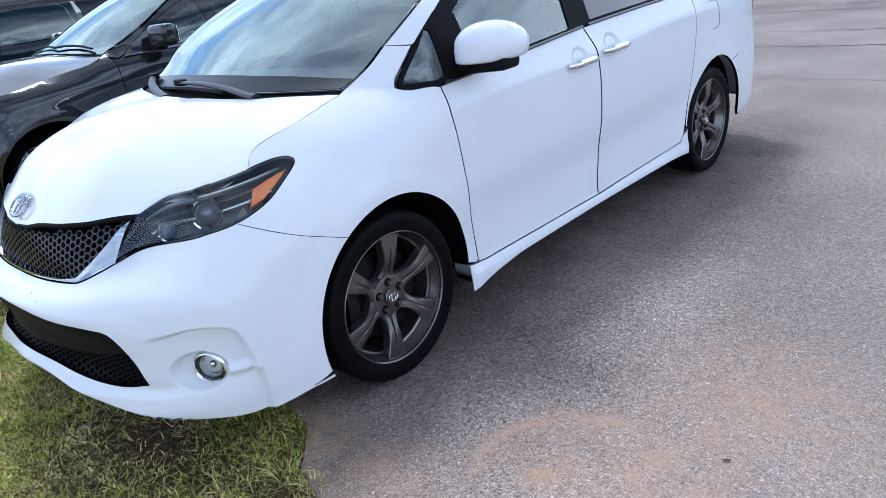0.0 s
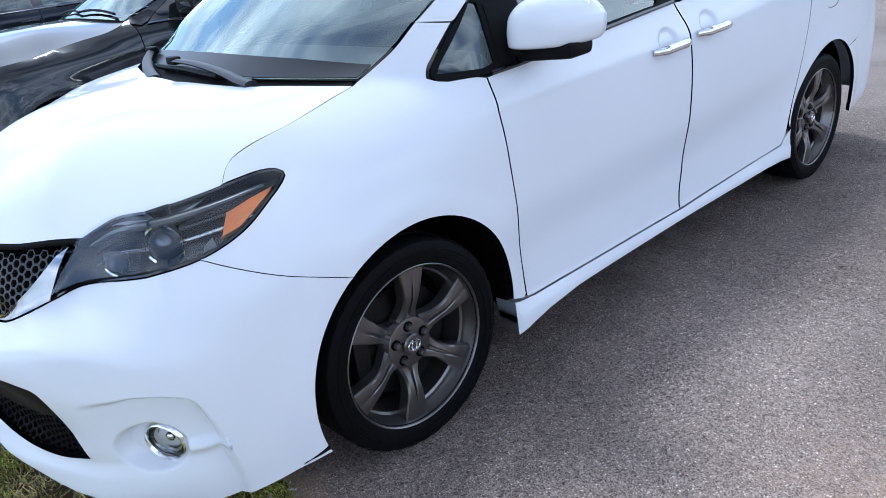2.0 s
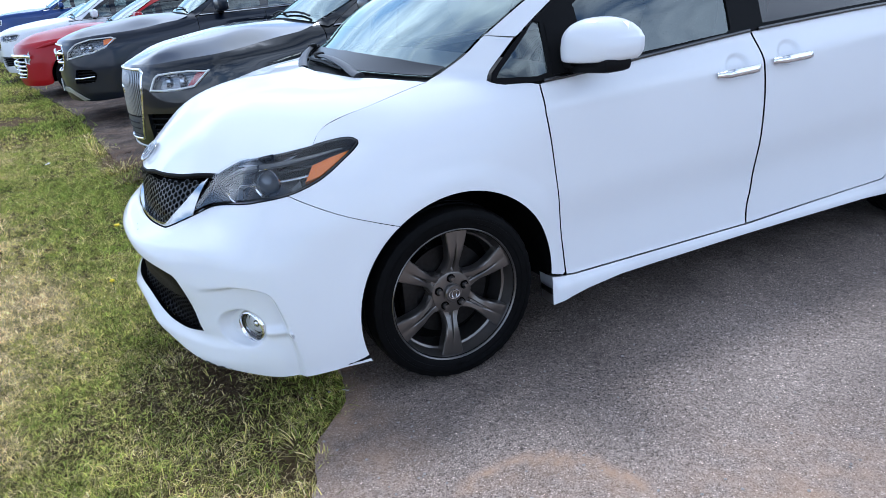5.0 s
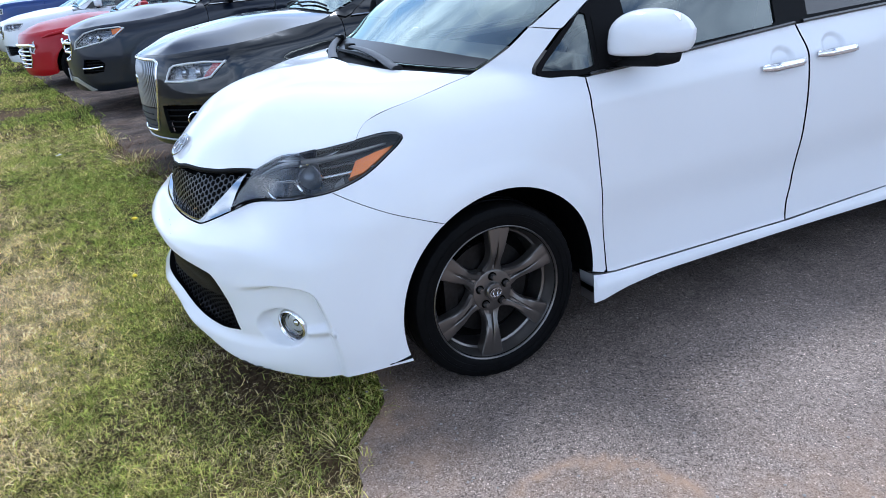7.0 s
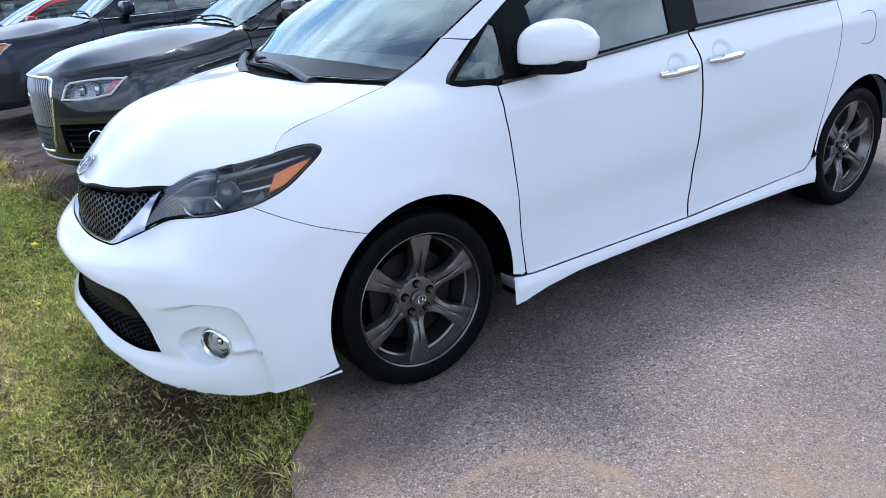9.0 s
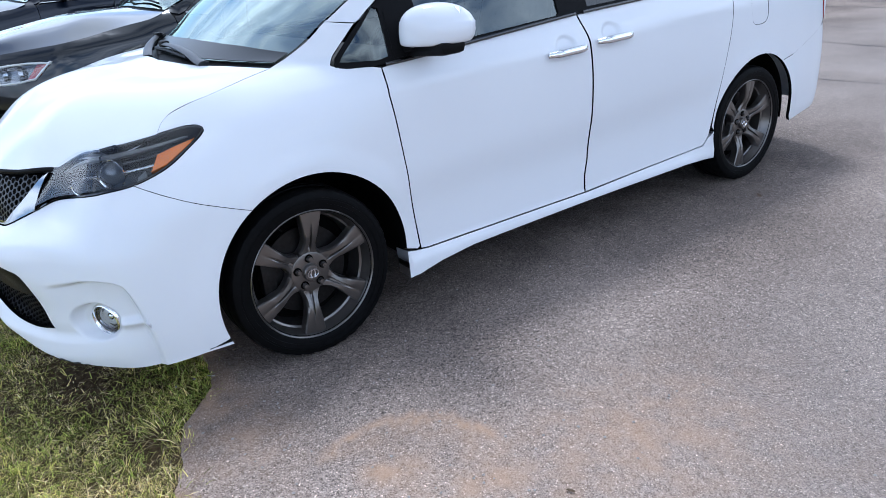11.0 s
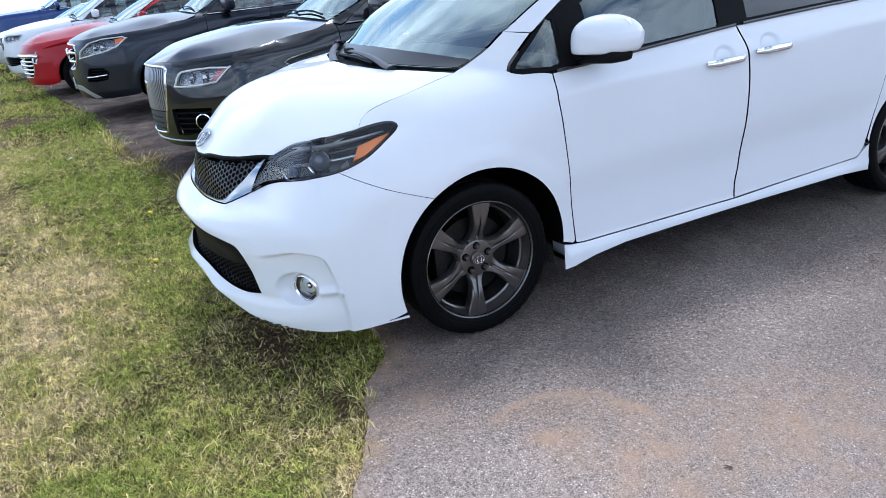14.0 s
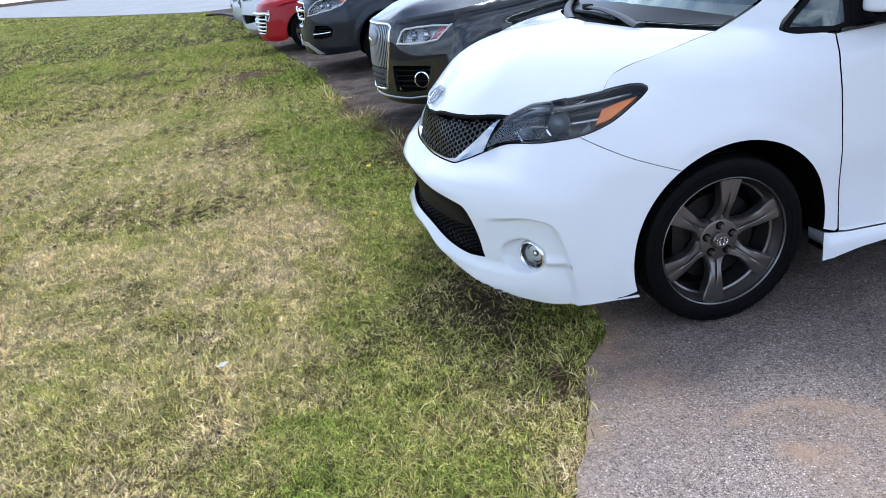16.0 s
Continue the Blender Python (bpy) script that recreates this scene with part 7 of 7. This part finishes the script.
def lawn(name, label, zone, count, tall, wide, seed, parts=2, lean=0.8, bias=0.0, clumps=110.0, mixed=0.27):
    """Blades of grass over a stretch of the plan, one mesh."""
    rng = np.random.RandomState(seed)
    x = rng.uniform(zone[0], zone[1], count)
    y = rng.uniform(zone[2], zone[3], count)
    clump = wave(x, y, 33, 2, clumps)
    ok = (y < edge_y(x) + 0.008 + (rng.exponential(0.028, count) if parts == 1 else 0)) & (rng.uniform(0, 1, count) < (0.84 + 0.45 * wave(x, y, 31, 4, 5.0)) * np.clip(0.70 + 1.2 * clump, 0.22, 1)) & ((x > -34.3) | (y < np.interp(x, (-200, -76.6, -46, -34), (-92.5, -28.9, -12.8, -5.7))))
    bare = 1.15 * np.exp(-(((x - 0.35) / 0.70) ** 2 + ((y + 0.86) / 0.24) ** 2)) + np.exp(-(((x + 2.2) / 0.7) ** 2 + ((y + 0.75) / 0.14) ** 2)) + np.exp(-(((x - 1.07) / 0.13) ** 2 + ((y + 0.76) / 0.07) ** 2))
    ok &= rng.uniform(0, 1, count) > 0.85 * bare
    x, y = x[ok], y[ok]
    n = len(x)
    dry = np.clip(dryness(x, y) + bias + rng.normal(0, mixed, n), 0, 1)
    h = tall * rng.uniform(0.45, 1.25, n) * (1 + 0.5 * clump[ok]) * (1 + 0.4 * wave(x, y, 41, 3, 3.0))
    rim = np.exp(-(EDGE(x) - y) / 0.12)
    h = h * (1 + 0.5 * rim * (wave(x, y, 43, 3, 6.0) > 0.1))
    a, ln = rng.uniform(0, 2 * np.pi, n), np.abs(rng.normal(0, lean, n)) + 0.15
    lx, ly = np.cos(a) * h * ln, np.sin(a) * h * ln
    w = wide * rng.uniform(0.6, 1.3, n)
    b = rng.uniform(0, 2 * np.pi, n)
    wx, wy = np.cos(b) * w, np.sin(b) * w
    z0 = lawn_height(x, y) - 0.004
    rows = []
    if parts == 2:
        for t, k, up in ((0, 1, 0), (0.35, 0.9, 0.62)):
            for s in (-1, 1):
                rows.append(np.stack([x + lx * t + s * wx * k, y + ly * t + s * wy * k, z0 + h * up], 1))
        rows.append(np.stack([x + lx, y + ly, z0 + h * np.maximum(0.25, 1 - 0.45 * ln)], 1))
        faces = np.array([[0, 1, 3], [0, 3, 2], [2, 3, 4]])
    else:
        for s in (-1, 1):
            rows.append(np.stack([x + s * wx, y + s * wy, z0], 1))
        rows.append(np.stack([x + lx, y + ly, z0 + h], 1))
        faces = np.array([[0, 1, 2]])
    k = len(rows)
    v = np.stack(rows, 1).reshape(-1, 3)
    f = (np.arange(n)[:, None, None] * k + faces[None]).reshape(-1, 3)
    me = bpy.data.meshes.new(name)
    me.vertices.add(len(v))
    me.vertices.foreach_set("co", np.ascontiguousarray(v, dtype=np.float32).ravel())
    me.loops.add(f.size)
    me.loops.foreach_set("vertex_index", np.ascontiguousarray(f, dtype=np.int32).ravel())
    me.polygons.add(len(f))
    me.polygons.foreach_set("loop_start", np.arange(0, f.size, 3, dtype=np.int32))
    me.update(calc_edges=True)
    at = me.attributes.new("dry", "FLOAT", "POINT")
    at.data.foreach_set("value", np.ascontiguousarray(np.repeat(dry, k), dtype=np.float32))
    me.materials.append(GRASS)
    me.validate()
    return tagged(from_mesh(name, me), label, "grass", kind="stuff")


lawn("grass", "short mown grass, green and straw-coloured, beside the asphalt", (-1.6, 2.6, -3.6, -0.30), 310000, 0.027, 0.0019, 51, lean=1.2, bias=0.03, clumps=80.0)
lawn("grass", "flat thatch of dry clippings in the short grass", (-1.6, 2.6, -3.6, -0.30), 620000, 0.017, 0.0019, 55, parts=1, lean=2.7, bias=0.08, clumps=95.0)
lawn("grass", "short mown grass with dry patches before the parked cars", (-6.5, -1.6, -5.2, -0.5), 500000, 0.024, 0.0036, 52, parts=1, lean=1.8, bias=-0.03, clumps=48.0)
for seed, zone, count in ((56, (2.6, 9.0, -9.0, -1.2), 190000), (57, (-6.5, 2.6, -9.0, -5.2), 200000), (58, (-1.6, 2.6, -5.2, -3.6), 90000)):
    lawn("grass", "mown lawn that runs on past the parked cars", zone, count, 0.036, 0.0060, seed, parts=1, clumps=50.0)
lawn("grass", "mown lawn further along the row of cars", (-16, -6.5, -9.0, -1.0), 320000, 0.034, 0.0068, 53, parts=1, bias=0.0, clumps=26.0, mixed=0.18)
lawn("grass", "mown lawn far off beside the road", (-50, -16, -26.0, -1.8), 300000, 0.045, 0.015, 54, parts=1, lean=1.4, bias=-0.02, clumps=12.0, mixed=0.10)
lawn("grass", "bright mown lawn beside the far bend of the road", (-150, -50, -75.0, -14.0), 260000, 0.07, 0.06, 59, parts=1, lean=1.4, bias=-0.02, clumps=6.0, mixed=0.08)


def tuft(name, at, label, blades, tall, wide, seed, dry=0.15, spread=0.05):
    """A clump of longer blades that arch outwards."""
    rng = np.random.RandomState(seed)
    v, f, d = [], [], []
    for i in range(blades):
        a, r = rng.uniform(0, 2 * math.pi), spread * math.sqrt(rng.uniform(0, 1))
        x, y = at[0] + r * math.cos(a), at[1] + r * math.sin(a)
        b = a + rng.normal(0, 0.7)
        h, ln, w = tall * rng.uniform(0.5, 1.2), rng.uniform(0.4, 1.5), wide * rng.uniform(0.7, 1.3)
        k = len(v)
        for t in (0, 0.35, 0.7):
            g = w * (1 - 0.4 * t)
            px, py, pz = x + math.cos(b) * h * ln * t**1.4, y + math.sin(b) * h * ln * t**1.4, -0.02 + h * (t - 0.35 * ln * t * t)
            v += [(px - g * math.sin(b), py + g * math.cos(b), pz), (px + g * math.sin(b), py - g * math.cos(b), pz)]
        v.append((x + math.cos(b) * h * ln, y + math.sin(b) * h * ln, max(0.008, -0.02 + h * (1 - 0.35 * ln) - 0.1 * h * ln)))
        f += [(k, k + 1, k + 3, k + 2), (k + 2, k + 3, k + 5, k + 4), (k + 4, k + 5, k + 6)]
        d += [min(1, max(0, dry + rng.normal(0, 0.18)))] * 7
    me = mesh_of(name, v, f, GRASS)
    at_ = me.attributes.new("dry", "FLOAT", "POINT")
    at_.data.foreach_set("value", np.array(d, np.float32))
    return tagged(from_mesh(name, me), label, "grass tuft", "tufts along the asphalt", kind="stuff")


rng = np.random.RandomState(77)
for i in range(34):
    x = 2.0 - 3.0 * rng.uniform(0, 1) ** 0.9
    y = float(edge_y(np.array([x]))[0]) - rng.uniform(-0.02, 0.10)
    tuft("grass_tuft", (x, y), "long green grass tuft leaning over the asphalt edge", int(rng.uniform(25, 60)), rng.uniform(0.03, 0.075), 0.0016, 100 + i, rng.uniform(0.15, 0.75), rng.uniform(0.04, 0.09))
for i in range(16):
    x = rng.uniform(-6.5, -1.3)
    y = float(edge_y(np.array([x]))[0]) - rng.uniform(-0.02, 0.15)
    tuft("grass_tuft", (x, y), "dry brownish weed tuft at the asphalt edge", int(rng.uniform(25, 50)), rng.uniform(0.08, 0.2), 0.003, 200 + i, rng.uniform(0.3, 0.9), rng.uniform(0.05, 0.12))


WEED = material("dead_weed", (0.17, 0.105, 0.062), 0.85, grain=0.3, grain_scale=40)
for i in range(46):
    x = rng.uniform(-5.2, -1.6)
    y = float(edge_y(np.array([x]))[0]) + rng.normal(0.02, 0.09)
    weed = tuft("dead_weed", (x, y), "dead reddish-brown weeds along the asphalt edge", int(rng.uniform(40, 90)), rng.uniform(0.05, 0.13), 0.002, 300 + i, 0.5, rng.uniform(0.06, 0.14))
    weed.data.materials[0] = WEED


# ---- small things on the ground ----
PALE = material("pale_scrap", (0.62, 0.60, 0.56), 0.8, grain=0.15, grain_scale=120)
YELLOW = material("dandelion_yellow", (0.80, 0.62, 0.02), 0.7, grain=0.2, grain_scale=300)
STEM = material("flower_stem", (0.12, 0.2, 0.05), 0.7)
HOSE = material("black_hose", (0.01, 0.01, 0.01), 0.5)
STONE = material("loose_stone", (0.34, 0.31, 0.28), 0.85, grain=0.3, grain_scale=90)
LEAF = material("dry_leaf", (0.10, 0.06, 0.03), 0.8, grain=0.3, grain_scale=80)


def scrap(name, at, size, mat, label, category, seed):
    """A crumpled flat bit of paper or leaf."""
    rng = np.random.RandomState(seed)
    v, n = [], 9
    for i in range(n):
        a = 2 * math.pi * i / n
        r = size * rng.uniform(0.55, 1.0)
        v.append((r * math.cos(a), 0.6 * r * math.sin(a), rng.uniform(0.0, 0.45) * size))
    v.append((0, 0, 0.25 * size))
    f = [(i, (i + 1) % n, n) for i in range(n)]
    ob = from_mesh(name, mesh_of(name, v, f, mat, smooth=False))
    ob.matrix_world = pose(at[0], at[1], at[2], 0, 0, rng.uniform(0, 360))
    return tagged(ob, label, category)


scrap("paper_scrap", (0.825, -0.455, -0.012), 0.022, PALE, "small white paper scrap on the asphalt edge", "litter", 1)
scrap("paper_scrap", (0.555, -2.07, 0.015), 0.030, PALE, "crumpled pale scrap lying in the grass", "litter", 2)
scrap("paper_scrap", (-4.9, -1.62, 0.03), 0.05, PALE, "pale plastic scrap in the long grass", "litter", 3)
scrap("leaf", (2.25, 0.13, 0.003), 0.016, LEAF, "small dark dry leaf on the asphalt", "leaf", 4)
scrap("leaf", (1.55, 1.9, 0.003), 0.02, LEAF, "small dark dry leaf on the asphalt", "leaf", 5)
scrap("leaf", (1.25, 2.75, -0.003), 0.03, LEAF, "dark dry leaf beside the rear wheel", "leaf", 6)
for at, s in (((-2.08, -1.13), 0.02), ((-0.95, -1.22), 0.014)):
    fl = empty("dandelion", "yellow dandelion flower on a short stem in the grass", "flower", at=pose(at[0], at[1], -0.02))
    tube("stem", [(0, 0, 0), (0.006, 0.002, 0.04), (0.01, 0.0, 0.07)], 0.002, STEM, fl, sides=6)
    lathe("flower_head", [(0.060, 0.0), (0.064, s * 0.6), (0.070, s), (0.076, s * 0.9), (0.080, s * 0.4), (0.081, 0.0)], YELLOW, fl, axis="z", centre=(0.01, 0, 0), turns=14)
hs = catmull([(-29.3, -4.75), (-29.1, -4.43), (-28.6, -4.02), (-27.1, -3.62), (-25.3, -3.20)], 0.2)
hs = [(float(x), float(y), 0.05) for x, y in hs]
tagged(tube("hose", hs, 0.05, HOSE, sides=8), "black hose lying between lawn and road", "hose")
rng = np.random.RandomState(5)
v, f = [], []
for i in range(700):
    x = rng.uniform(0.6, 4.2)
    y = float(EDGE(x)) + abs(rng.normal(0, 0.9)) if i % 2 else rng.uniform(-0.6, 6)
    if 0.7 < x < 1.05 and abs(y) < 0.4:
        continue
    s, k = rng.uniform(0.0025, 0.007), len(v)
    for dx, dy, dz in ((1, 0, 0.3), (0, 1, 0.35), (-1, 0, 0.3), (0, -1, 0.4), (0.1, 0.1, 1.1), (0, 0, -0.3)):
        v.append((x + s * dx * rng.uniform(0.7, 1.3), y + s * dy * rng.uniform(0.7, 1.3), s * dz + 0.001 + float(lot_dip(x, y))))
    f += [(k, k + 1, k + 4), (k + 1, k + 2, k + 4), (k + 2, k + 3, k + 4), (k + 3, k, k + 4), (k + 1, k, k + 5), (k + 2, k + 1, k + 5), (k + 3, k + 2, k + 5), (k, k + 3, k + 5)]
tagged(from_mesh("gravel", mesh_of("gravel", v, f, STONE, smooth=False)), "loose pale grit scattered over the asphalt", "gravel", kind="stuff")

# scuffs and chips on the van's bumper
CHIP = material("bare_plastic_chip", (0.03, 0.03, 0.032), 0.7)
for i, (x, z, s) in enumerate(((0.715, 0.229, 0.016), (0.735, 0.223, 0.012), (0.76, 0.216, 0.018), (0.79, 0.209, 0.010), (0.68, 0.237, 0.008), (0.22, 0.645, 0.004), (0.28, 0.63, 0.004), (0.16, 0.65, 0.003))):
    c = nose(x, z)
    rng = np.random.RandomState(300 + i)
    out = [(c[0] + s * 1.6 * rng.uniform(0.4, 1) * math.cos(a), c[1] + s * 0.45 * rng.uniform(0.3, 1) * math.sin(a)) for a in np.linspace(0, 2 * math.pi, 10)[:-1]]
    panel("scuff", VS, out, CHIP, van, "dark paint scuff", lift=0.0012, depth=0, roll=0, step=0.004, gap=0)
